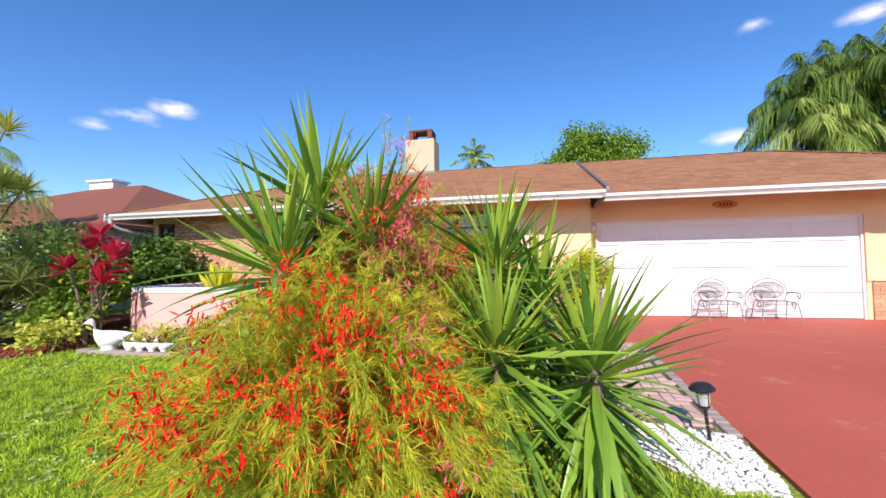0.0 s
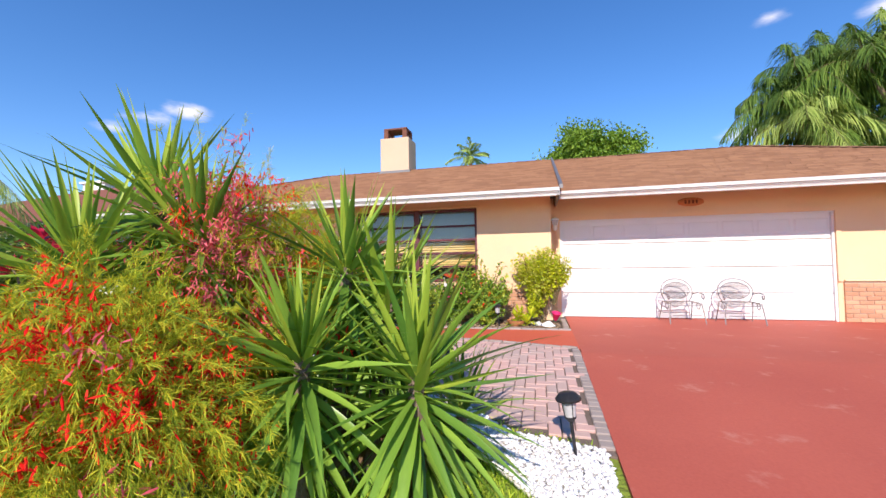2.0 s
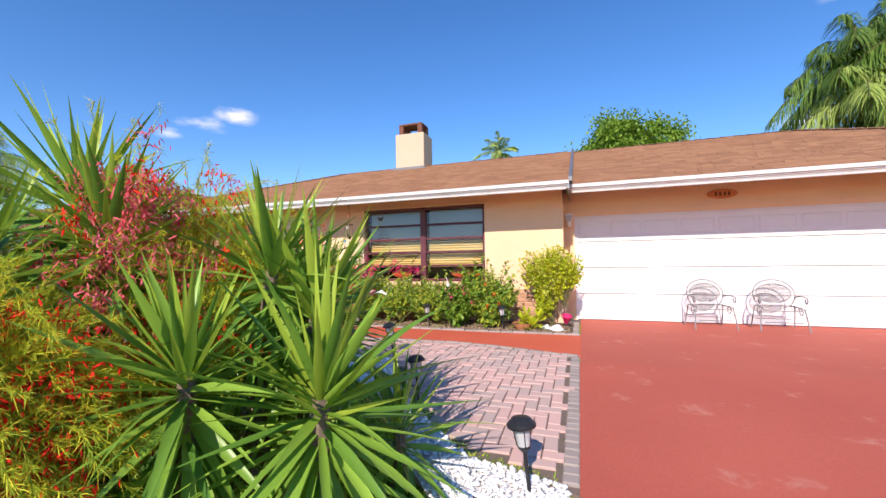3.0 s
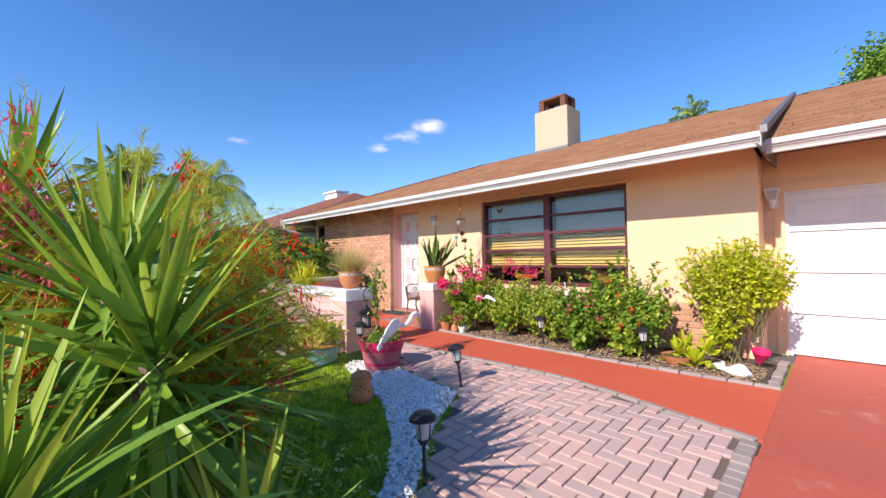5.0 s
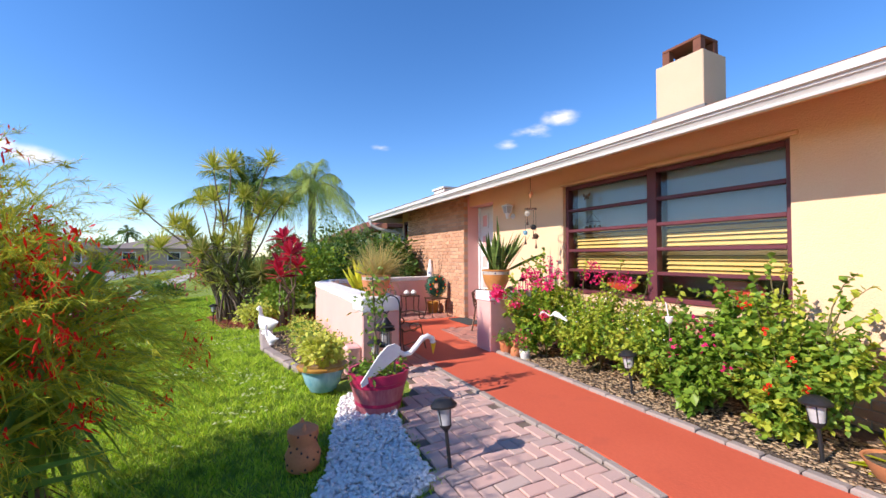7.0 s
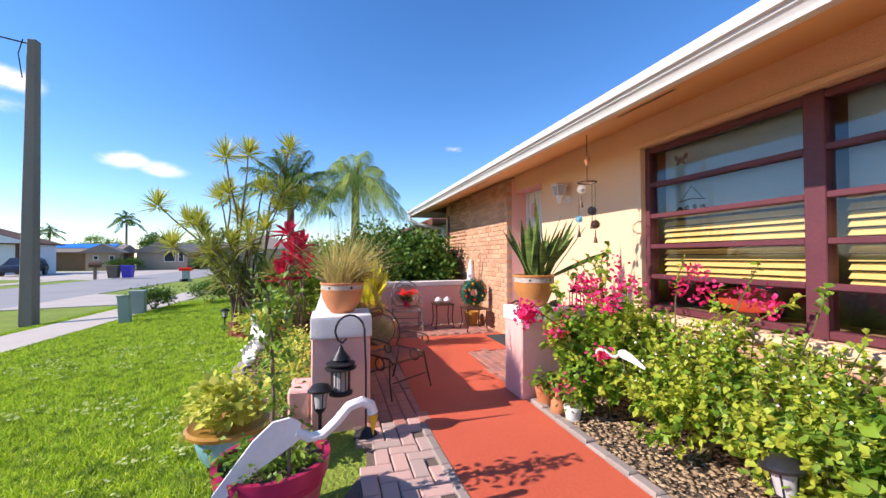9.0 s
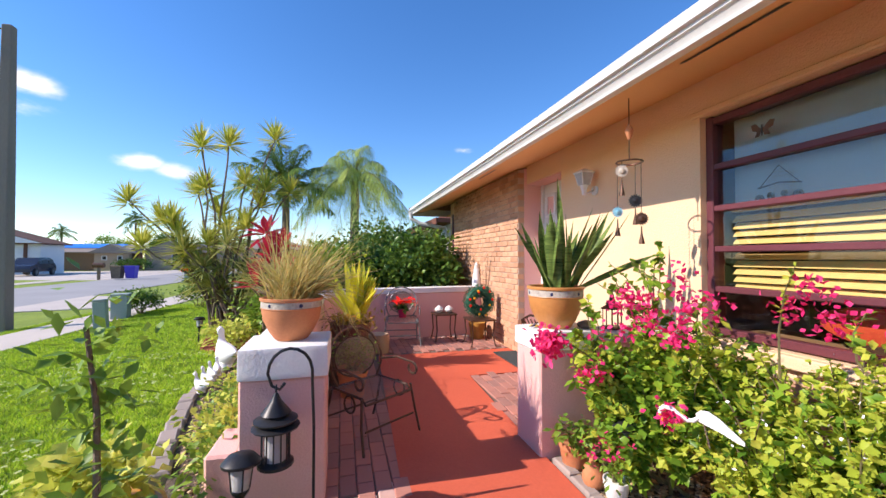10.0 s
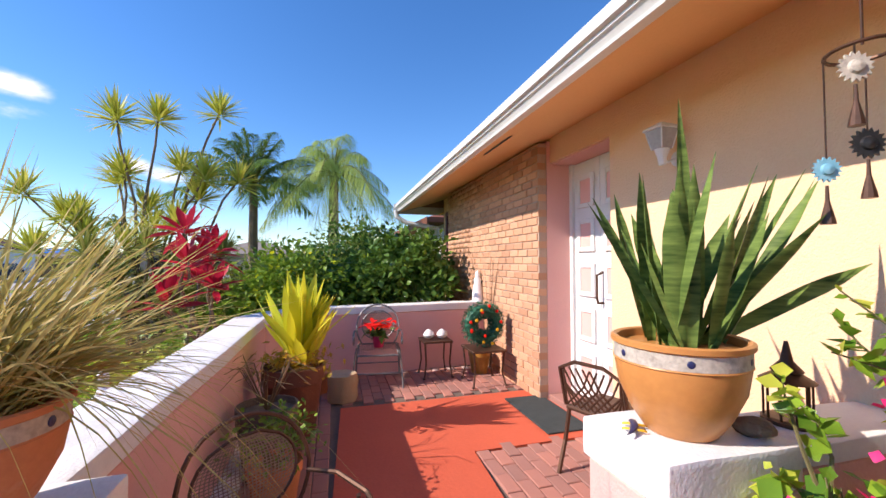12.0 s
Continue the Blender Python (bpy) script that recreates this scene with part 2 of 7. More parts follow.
CONCRETE = mat("grey_concrete", (0.22, 0.195, 0.17), (0.16, 0.145, 0.13), 0.9, 1.5, 50, 0.4, 0.006, stretch=(1, 1, 0.2))
UTIL = mat("grey_green_utility_paint", (0.34, 0.40, 0.36), (0.28, 0.33, 0.30), 0.6, 3.0, 40, 0.1)
BARK = mat("grey_brown_bark", (0.24, 0.18, 0.13), (0.13, 0.095, 0.07), 0.95, 6.0, 70, 0.8, 0.012)
STEM = mat("green_brown_stem", (0.20, 0.17, 0.07), (0.10, 0.085, 0.04), 0.85, 6.0, 60, 0.3, 0.004)
MATM = mat("dark_doormat", (0.035, 0.045, 0.045), (0.06, 0.07, 0.07), 1.0, 12.0, 140, 0.9, 0.008)
LINTEL = mat("dark_rust_metal", (0.20, 0.075, 0.04), (0.12, 0.04, 0.025), 0.7, 6.0, 60, 0.4, 0.004)
CHIMST = mat("cream_stucco", (0.62, 0.47, 0.33), (0.56, 0.42, 0.29), 0.9, 1.5, 60, 0.5, 0.012, stain=(0.55, 0.42, 0.32), stain_at=(0.6, 0.85))
# foliage
YUCCA = mat("yucca_leaf", (0.08, 0.20, 0.028), (0.29, 0.47, 0.06), 0.34, 2.0, 40, 0.15, 0.003, objrand=0.7, translucent=0.26, stretch=(0.3, 1, 1))
YUCCAY = mat("young_yucca_leaf", (0.28, 0.42, 0.04), (0.44, 0.56, 0.07), 0.42, 2.0, 40, 0.15, 0.003, objrand=0.7, translucent=0.35, stretch=(0.3, 1, 1))
FIREB = leaf("firecracker_stem", (0.22, 0.34, 0.03), (0.42, 0.50, 0.045), 0.55, 0.28)
FIREG = leaf("firecracker_tip", (0.58, 0.62, 0.04), (0.74, 0.64, 0.06), 0.55, 0.32)
REDFL = leaf("red_flower", (0.80, 0.012, 0.012), (0.86, 0.045, 0.018), 0.6, 0.12, 0.1)
PINKFL = leaf("coral_flower", (0.86, 0.20, 0.24), (0.82, 0.10, 0.13), 0.5, 0.35)
MAGENTA = leaf("magenta_bract", (0.86, 0.025, 0.17), (0.90, 0.08, 0.28), 0.5, 0.4)
BOUG = leaf("bougainvillea_leaf", (0.07, 0.18, 0.022), (0.28, 0.44, 0.045), 0.35, 0.3)
BOUGY = leaf("young_bougainvillea_leaf", (0.40, 0.52, 0.06), (0.58, 0.62, 0.10), 0.45, 0.4)
LIME = leaf("lime_leaf", (0.34, 0.46, 0.02), (0.68, 0.70, 0.04), 0.4, 0.35)
LIMEG = leaf("pale_lime_leaf", (0.50, 0.56, 0.09), (0.74, 0.74, 0.20), 0.5, 0.35)
DARKG = leaf("dark_shrub_leaf", (0.05, 0.12, 0.03), (0.14, 0.25, 0.05), 0.3, 0.22)
MIDG = leaf("green_shrub_leaf", (0.12, 0.24, 0.035), (0.28, 0.42, 0.06), 0.4, 0.28)
REDTI = leaf("red_ti_leaf", (0.78, 0.03, 0.08), (0.30, 0.025, 0.05), 0.35, 0.35)
DRAC = leaf("variegated_dracaena_leaf", (0.34, 0.42, 0.05), (0.70, 0.66, 0.18), 0.45, 0.35)
DRACD = leaf("dull_dracaena_leaf", (0.20, 0.27, 0.06), (0.46, 0.44, 0.16), 0.5, 0.32)
PALM = leaf("palm_leaflet", (0.27, 0.40, 0.09), (0.52, 0.62, 0.20), 0.4, 0.3)
PALMD = leaf("dark_palm_leaflet", (0.06, 0.14, 0.03), (0.22, 0.34, 0.07), 0.35, 0.25)
STRAW = leaf("straw_grass", (0.66, 0.50, 0.20), (0.46, 0.42, 0.12), 0.6, 0.35)
SNAKE = mat("snake_plant_leaf", (0.016, 0.05, 0.012), (0.24, 0.34, 0.08), 0.45, 6.0, 11, 0.1, 0.002, spec=0.12, stretch=(1, 1, 6), translucent=0.1)
YELLOWL = leaf("yellow_croton_leaf", (0.82, 0.74, 0.04), (0.48, 0.54, 0.05), 0.35, 0.35)
ORANGEL = leaf("orange_croton_leaf", (0.62, 0.32, 0.03), (0.40, 0.34, 0.05), 0.4, 0.3)
WREATH = leaf("teal_wreath_needle", (0.03, 0.13, 0.09), (0.05, 0.20, 0.14), 0.5, 0.1)
CLOVER = leaf("pale_clover_leaf", (0.46, 0.58, 0.20), (0.74, 0.78, 0.48), 0.5, 0.3)
DEADL = leaf("dry_brown_leaf", (0.24, 0.15, 0.08), (0.12, 0.08, 0.045), 0.8, 0.2)


# ---- mesh helpers ----
class B:
    """A bmesh with the few shapes that the things are made of."""

    def __init__(self):
        self.bm = bmesh.new()

    def poly(self, pts, faces):
        vs = [self.bm.verts.new(p) for p in pts]
        for f in faces:
            self.bm.faces.new([vs[i] for i in f])
        return self

    def box(self, x0, x1, y0, y1, z0, z1):
        return self.poly([(x, y, z) for z in (z0, z1) for y in (y0, y1) for x in (x0, x1)],
                         [(0, 2, 3, 1), (4, 5, 7, 6), (0, 1, 5, 4), (2, 6, 7, 3), (0, 4, 6, 2), (1, 3, 7, 5)])

    def prism(self, pts, z0, z1):
        n = len(pts)
        lo = [(*p[:2], z0(p) if callable(z0) else z0) for p in pts]
        hi = [(*p[:2], z1(p) if callable(z1) else z1) for p in pts]
        return self.poly(lo + hi, [tuple(range(n))[::-1], tuple(range(n, 2 * n))] + [(i, (i + 1) % n, n + (i + 1) % n, n + i) for i in range(n)])

    def loft(self, rings, closed=True, caps=True):
        n = len(rings[0])
        pts = [p for r in rings for p in r]
        fs = []
        for k in range(len(rings) - 1):
            for i in range(n if closed else n - 1):
                j = (i + 1) % n
                fs.append((k * n + i, k * n + j, (k + 1) * n + j, (k + 1) * n + i))
        if caps:
            fs += [tuple(range(n))[::-1], tuple(range((len(rings) - 1) * n, len(rings) * n))]
        return self.poly(pts, fs)

    def lathe(self, prof, n=24, at=(0, 0, 0), sx=1.0, sy=1.0, caps=True):
        return self.loft([[(at[0] + r * sx * math.cos(2 * math.pi * i / n), at[1] + r * sy * math.sin(2 * math.pi * i / n), at[2] + z) for i in range(n)] for r, z in prof], caps=caps)

    def tube(self, pts, r, n=6, r1=None):
        pts = [Vector(p) for p in pts]
        rings = []
        ref = Vector((0.31, 0.17, 0.93))
        for k, p in enumerate(pts):
            d = (pts[min(k + 1, len(pts) - 1)] - pts[max(k - 1, 0)]).normalized()
            if abs(d.dot(ref)) > 0.97:
                ref = Vector((1, 0, 0))
            s = d.cross(ref).normalized()
            u = s.cross(d).normalized()
            ref = u
            rr = r if r1 is None else r + (r1 - r) * k / (len(pts) - 1)
            rings.append([p + (s * math.cos(2 * math.pi * i / n) + u * math.sin(2 * math.pi * i / n)) * rr for i in range(n)])
        return self.loft(rings)

    def ball(self, c, r, s=(1, 1, 1), n=12, rot=None):
        rings = []
        m = int(n * 0.6) + 1
        for k in range(m + 1):
            a = math.pi * (0.02 + 0.96 * k / m)
            ring = []
            for i in range(n):
                v = Vector((r * s[0] * math.sin(a) * math.cos(2 * math.pi * i / n), r * s[1] * math.sin(a) * math.sin(2 * math.pi * i / n), -r * s[2] * math.cos(a)))
                if rot:
                    v = rot @ v
                ring.append(v + Vector(c))
            rings.append(ring)
        return self.loft(rings)

    def bevel(self, w, seg=1):
        bmesh.ops.bevel(self.bm, geom=self.bm.edges[:], offset=w, segments=seg, affect="EDGES", profile=0.6)
        return self

    def rough(self, amount, scale):
        for v in self.bm.verts:
            v.co += Vector(noise.noise_vector(v.co * scale)) * amount
        return self

    def mesh(self, name, smooth=False):
        bmesh.ops.recalc_face_normals(self.bm, faces=self.bm.faces[:])
        me = bpy.data.meshes.new(name)
        self.bm.to_mesh(me)
        self.bm.free()
        if smooth:
            me.shade_smooth()
            me.set_sharp_from_angle(angle=radians(40))
        return me


def part(name, shape, material, parent=None, label="", smooth=False):
    """One mesh object from a B or a mesh, under its thing."""
    me = shape.mesh(name, smooth) if isinstance(shape, B) else shape
    if not me.materials:
        me.materials.append(material)
    ob = new(name, me)
    if parent:
        ob.parent = parent
    if label:
        ob["label"] = label
    if name in STUFF:
        ob["kind"] = "stuff"
    return ob


STUFF = {"rosette", "stem_mass", "flower_mass", "coral_flower_mass", "needles", "young_needles", "flowers", "coral_flowers", "leaves", "inner_leaves", "young_leaves", "low_leaves", "crown", "blades", "trailing_blades", "tinsel", "dry_leaves", "frond_ribs", "bracts", "ridge_caps", "stems"}


def thing(name, at, label, category, group="", kind="", turn=0.0):
    ob = new(name)
    ob.empty_display_size = 0.1
    ob.matrix_basis = pose(*at, 0, 0, turn)
    return tagged(ob, label, category, group, kind)


def setting(name, shape, material, label, category, smooth=False):
    return tagged(part(name, shape, material, None, "", smooth), label, category, "", "structure")


def raw_mesh(name, verts, quads=None, tris=None, smooth=False):
    """A mesh straight from arrays of corners and faces."""
    quads = np.zeros((0, 4), int) if quads is None else quads
    tris = np.zeros((0, 3), int) if tris is None else tris
    me = bpy.data.meshes.new(name)
    me.vertices.add(len(verts))
    me.vertices.foreach_set("co", np.asarray(verts, np.float32).ravel())
    idx = np.concatenate([quads.ravel(), tris.ravel()]).astype(np.int32)
    me.loops.add(len(idx))
    me.loops.foreach_set("vertex_index", idx)
    tot = np.concatenate([np.full(len(quads), 4), np.full(len(tris), 3)]).astype(np.int32)
    me.polygons.add(len(tot))
    me.polygons.foreach_set("loop_start", np.concatenate([[0], np.cumsum(tot)[:-1]]).astype(np.int32))
    me.polygons.foreach_set("loop_total", tot)
    if smooth:
        me.polygons.foreach_set("use_smooth", np.ones(len(tot), bool))
    me.update(calc_edges=True)
    return me


def unit(a):
    return a / np.maximum(np.linalg.norm(a, axis=-1, keepdims=True), 1e-9)


BROAD_W = lambda t: np.clip(np.minimum(0.6 + 1.3 * t, 1.0), 0, 1) * np.clip((1 - t) * 3.4, 0.02, 1)
LEAF_W = lambda t: np.sin(math.pi * np.clip(t * 0.96 + 0.04, 0, 1)) ** 0.8
SWORD_W = lambda t: np.clip(np.minimum(0.55 + 1.6 * t, 1.0), 0, 1) * np.clip((1 - t) * 1.7, 0.02, 1)
STRAP_W = lambda t: np.clip(np.minimum(0.5 + 2.5 * t, 1.0) * np.clip((1 - t) * 4, 0.05, 1), 0, 1)


def blades(name, P, D, L, W, droop=0.0, K=3, width=LEAF_W, fold=0.25, twist=None, rng=np.random):
    """Many leaves in one mesh: base P, direction D, length L, half width W; each bends down by droop."""
    P, D = np.asarray(P, float), unit(np.asarray(D, float))
    n = len(P)
    L, W, droop = (np.broadcast_to(np.asarray(a, float), (n,)) for a in (L, W, droop))
    up = np.tile([0, 0, 1.0], (n, 1)) + (rng.normal(0, 0.35, (n, 3)) if twist is None else rng.normal(0, twist, (n, 3)))
    S = unit(np.cross(D, up))
    N = unit(np.cross(S, D))
    t = np.linspace(0, 1, K + 1)
    w = width(t)
    C = P[:, None] + D[:, None] * (L[:, None] * t)[:, :, None]
    C[:, :, 2] -= droop[:, None] * L[:, None] * t ** 2
    off = S[:, None] * (W[:, None] * w)[:, :, None]
    mid = C - N[:, None] * (W[:, None] * w * fold)[:, :, None]
    V = np.stack([C - off, mid, C + off], 2).reshape(-1, 3)
    k = np.arange(K)
    q = np.stack([np.stack([3 * k, 3 * k + 1, 3 * k + 4, 3 * k + 3], -1), np.stack([3 * k + 1, 3 * k + 2, 3 * k + 5, 3 * k + 4], -1)], 1).reshape(-1, 4)
    Q = (q[None] + (np.arange(n) * 3 * (K + 1))[:, None, None]).reshape(-1, 4)
    return raw_mesh(name, V, Q, smooth=True)


def sphere_dirs(rng, n):
    return unit(rng.normal(0, 1, (n, 3)))


# ---- large structure ----
def ground_z(y):
    return max(min(0.0, (y - 5.8) * 0.056), -0.42)


GZ = lambda p: ground_z(p[1])

# lawn and all the ground, one sheet out to the horizon
xs = [-3000, -400, -120] + [x for x in range(-60, 61, 2)] + [120, 400, 3000]
ys = [-3000, -400, -120, -60, -40, -24, -16, -12, -9, -6, -4, -1.7, -1, 0, 1, 2, 3, 4, 5, 5.8, 7, 9, 12, 16, 24, 40, 80, 200, 800, 3000]
gv = np.array([(x, y, ground_z(y) - 0.035) for y in ys for x in xs], float)
nx, ny = len(xs), len(ys)
gq = np.array([(j * nx + i, j * nx + i + 1, (j + 1) * nx + i + 1, (j + 1) * nx + i) for j in range(ny - 1) for i in range(nx - 1)])
setting("ground", raw_mesh("ground", gv, gq), TURF, "mown green lawn with a few straw-coloured patches", "lawn")

# driveway, walk, road
drv = thing("driveway", (0, 0, 0), "red painted concrete driveway with pale scuffs", "driveway", kind="structure")
part("slab", B().box(1.63, 8.6, 5.8, 9.3, -0.3, 0.0), REDCON, drv)
part("slab", B().prism([(1.617, 5.8), (1.617, -1.7), (8.9, -1.7), (8.6, 5.8)], lambda p: GZ(p) - 0.3, lambda p: GZ(p)), REDCON, drv)
part("slab", B().prism([(1.617, -1.7), (1.4, -4.9), (9.6, -4.9), (8.9, -1.7)], lambda p: GZ(p) - 0.3, lambda p: GZ(p)), REDCON, drv)
walkway = B().prism([(1.63, 7.44), (1.63, 6.085), (1.1, 6.25), (0.57, 6.40), (0.1, 6.50), (-0.37, 6.53), (-1.1, 6.49), (-2.0, 6.45), (-3.0, 6.46), (-6.0, 6.6), (-6.02, 8.6), (-4.88, 8.6), (-4.88, 7.52), (-3.4, 7.45), (-1.2, 7.40), (0.2, 7.38)], -0.2, 0.006)
setting("walkway", walkway, REDWALK, "red painted concrete walk to the front door", "walkway")
setting("road", B().prism([(-300, -4.9), (60, -4.9), (60, -11.5), (-300, -11.5)], -0.9, -0.43), ROADM, "pale grey asphalt road", "road")
setting("pavement", B().prism([(-90, 0.55), (-16, 0.5), (-10.5, 0.4), (1.5, 0.1), (1.5, -1.2), (-10.5, -1.1), (-16, -1.0), (-90, -0.95)], -0.9, lambda p: GZ(p) - 0.004), SIDEWALK, "pale concrete sidewalk along the lawn", "pavement")
setting("neighbor_driveway", B().prism([(-62, -11.6), (-36, -11.6), (-40, -26), (-58, -26)], -0.9, -0.436), SIDEWALK, "pale concrete driveway across the road", "driveway")
setting("far_pavement", B().prism([(-120, -13.6), (30, -13.6), (30, -14.9), (-120, -14.9)], -0.9, -0.428), SIDEWALK, "pale concrete sidewalk across the road", "pavement")
setting("side_road", B().prism([(-17, -1.1), (-19.5, -1.1), (-22, -4.9), (-16, -4.9)], -0.9, -0.425), SIDEWALK, "pale concrete driveway apron", "driveway")

# main walls, 0.2 thick, with real openings
wall_front = B()
for x0, x1, z0, z1 in ((1.24, -0.155, 0, 2.72), (-0.155, -2.92, 0, 0.78), (-0.155, -2.92, 2.36, 2.72), (-2.92, -4.80, 0, 2.72), (-4.80, -5.70, 2.38, 2.72)):
    wall_front.box(min(x0, x1), max(x0, x1), 8.64, 8.84, z0, z1)
setting("wall_front", wall_front, STUCCO, "peach stucco front wall lit below the eave", "wall")
setting("wall_recess", B().box(-5.9, -5.70, 8.602, 9.3, 0, 2.60).box(-4.80, -4.6, 8.84, 9.3, 0, 2.62), PINK, "salmon painted reveal beside the front door", "wall")
setting("recess_lintel", B().box(-5.70, -4.80, 8.66, 9.3, 2.365, 2.60), PINK, "salmon painted lintel over the front door", "lintel")
setting("wall_return", B().box(1.24, 1.36, 8.642, 9.4, 0, 2.62), STUCCO, "peach stucco return beside the garage", "wall")
gw = B().box(1.36, 1.56, 9.2, 9.4, 0, 2.7).box(6.46, 10.0, 9.2, 9.4, 0, 2.7).box(1.56, 6.46, 9.2, 9.4, 2.06, 2.7)
setting("wall_garage", gw, STUCCO, "peach stucco garage wall", "wall")
setting("wall_back", B().box(-9.6, 10, 15.8, 16, 0, 2.6).box(-9.8, -9.6, 8.9, 16, 0, 2.6).box(10, 10.2, 9.2, 16, 0, 2.6), STUCCO, "peach stucco side wall", "wall")
setting("wall_west", B().box(-9.8, -8.95, 8.66, 8.86, 2.35, 2.62).box(-9.8, -8.95, 8.66, 8.86, 0, 1.0).box(-9.8, -9.62, 8.66, 8.86, 1.0, 2.35), STUCCO, "peach stucco wall round the side window", "wall")
# room surfaces behind the glass carry the indoor shade in their colour
setting("floor", B().box(-9.6, 10, 8.86, 15.8, -0.2, -0.01), DARKROOM, "indoor floor coloured dark for the unlit room", "floor")
setting("ceiling", B().box(-9.6, 10, 8.86, 15.8, 2.55, 2.6), DARKROOM, "indoor ceiling coloured dark for the unlit room", "ceiling")
setting("wall_inner", B().box(-3.6, 1.0, 10.6, 10.7, 0, 2.5).box(-3.6, -3.5, 8.86, 10.6, 0, 2.5).box(0.6, 0.7, 8.86, 10.6, 0, 2.5), DARKROOM, "inner wall behind the window, coloured dark for the unlit room", "wall")

# roof: sheets, then courses of shingles, soffits and gutters
SL = 0.362


def roof_thing(name, x0, x1, yf, z0, yr, hip_left, hip_right, slope=SL):
    zr = z0 + (yr - yf) * slope
    run = yr - yf
    a = x0 + (run if hip_left else 0)
    b = x1 - (run if hip_right else 0)
    yb = yr + run
    r = thing(name, (0, 0, 0), "brown asphalt shingle roof with low pitch", "roof", kind="structure")
    deck = B().poly([(x0, yf, z0), (x1, yf, z0), (x1, yb, z0), (x0, yb, z0), (a, yr, zr), (b, yr, zr)],
                    [(0, 1, 5, 4), (2, 3, 4, 5), (1, 2, 5), (3, 0, 4)])
    part("deck", deck, SHINGLE, r)
    rng = np.random.RandomState(len(name) + int(abs(x0) * 10))
    V, Q, k = [], [], 0
    course = 0.135
    n = int(math.hypot(run, run * slope) / course)
    for i in range(n):
        s0, s1 = i / n, (i + 1) / n + 0.25 / n
        y0, y1 = yf + run * s0, yf + run * min(s1, 1.0)
        lo = x0 + (run * s0 if hip_left else 0)
        hi = x1 - (run * s0 if hip_right else 0)
        x = lo - rng.uniform(0, 0.25)
        while x < hi:
            w = rng.choice([0.16, 0.24, 0.30, 0.34])
            p, q = max(x, lo), min(x + w - 0.006, hi)
            if q - p > 0.02:
                lift = 0.018 + rng.uniform(0, 0.008)
                za, zb = z0 + (y0 - yf) * slope, z0 + (y1 - yf) * slope
                V += [(p, y0 - 0.012, za + lift), (q, y0 - 0.012, za + lift), (q, y1, zb + 0.006), (p, y1, zb + 0.006), (p, y0 - 0.012, za), (q, y0 - 0.012, za)]
                Q += [(k, k + 1, k + 2, k + 3), (k + 4, k + 5, k + 1, k)]
                k += 6
            x += w
    o = part("shingles", raw_mesh("shingles", np.array(V), np.array(Q)), SHINGLE, r)
    o["kind"] = "stuff"
    ridge = B()
    for i in range(int((b - a) / 0.28)):
        x = a + i * 0.28
        ridge.poly([(x, yr - 0.13, zr - 0.012), (x + 0.3, yr - 0.13, zr - 0.02), (x + 0.3, yr, zr + 0.022), (x, yr, zr + 0.034), (x, yr + 0.13, zr - 0.012), (x + 0.3, yr + 0.13, zr - 0.02)], [(0, 1, 2, 3), (3, 2, 5, 4)])
    for c in range(int(run * 1.45 / 0.3)):
        t = c * 0.3 / (run * 1.45)
        for on, sx, ex in ((hip_left, x0, a), (hip_right, x1, b)):
            if on:
                px, py, pz = sx + (ex - sx) * t, yf + run * t, z0 + (zr - z0) * t
                sg = 1 if ex > sx else -1
                qx, qy, qz = px + sg * 0.22, py + 0.22, pz + 0.22 * slope
                ridge.poly([(px + sg * 0.1, py - 0.1, pz + 0.005), (px, py, pz + 0.05), (px - sg * 0.1, py + 0.1, pz + 0.005), (qx + sg * 0.1, qy - 0.1, qz), (qx, qy, qz + 0.035), (qx - sg * 0.1, qy + 0.1, qz)], [(0, 3, 4, 1), (1, 4, 5, 2)])
    part("ridge_caps", ridge, SHINGLE, r)
    return r, zr


main_roof, ZR = roof_thing("roof_main", -10.22, 1.50, 7.72, 2.508, 12.3, True, False, 0.366)
gar_roof, ZG = roof_thing("roof_garage", 1.36, 10.62, 8.11, 2.50, 12.3, False, True, 0.395)
setting("gable_infill", B().poly([(1.50, 7.70, 2.36), (1.50, 12.3, ZR - 0.02), (1.50, 16.9, 2.40), (1.46, 7.70, 2.40), (1.46, 12.3, ZR - 0.02), (1.46, 16.9, 2.40)], [(0, 1, 2), (3, 4, 5), (0, 3, 4, 1), (1, 4, 5, 2), (0, 2, 5, 3)]), GREYM, "dark grey metal rake edge between the two roofs", "flashing")
setting("rake_flashing", B().prism([(1.50, 7.68), (1.56, 7.68), (1.56, 12.3), (1.50, 12.3)], lambda p: 2.50 + (p[1] - 7.68) * SL, lambda p: 2.575 + (p[1] - 7.68) * SL), GREYM, "dark metal rake flashing", "flashing")


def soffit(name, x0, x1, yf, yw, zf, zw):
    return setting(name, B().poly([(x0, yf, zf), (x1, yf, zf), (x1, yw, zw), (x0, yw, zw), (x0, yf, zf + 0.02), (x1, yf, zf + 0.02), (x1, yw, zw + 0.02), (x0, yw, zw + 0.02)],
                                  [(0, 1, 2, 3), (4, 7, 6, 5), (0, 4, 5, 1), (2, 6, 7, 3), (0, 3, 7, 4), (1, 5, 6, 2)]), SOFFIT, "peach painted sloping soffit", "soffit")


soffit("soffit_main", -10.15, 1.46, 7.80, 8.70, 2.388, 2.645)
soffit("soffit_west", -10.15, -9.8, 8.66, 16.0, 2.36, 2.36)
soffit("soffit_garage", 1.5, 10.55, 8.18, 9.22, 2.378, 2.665)


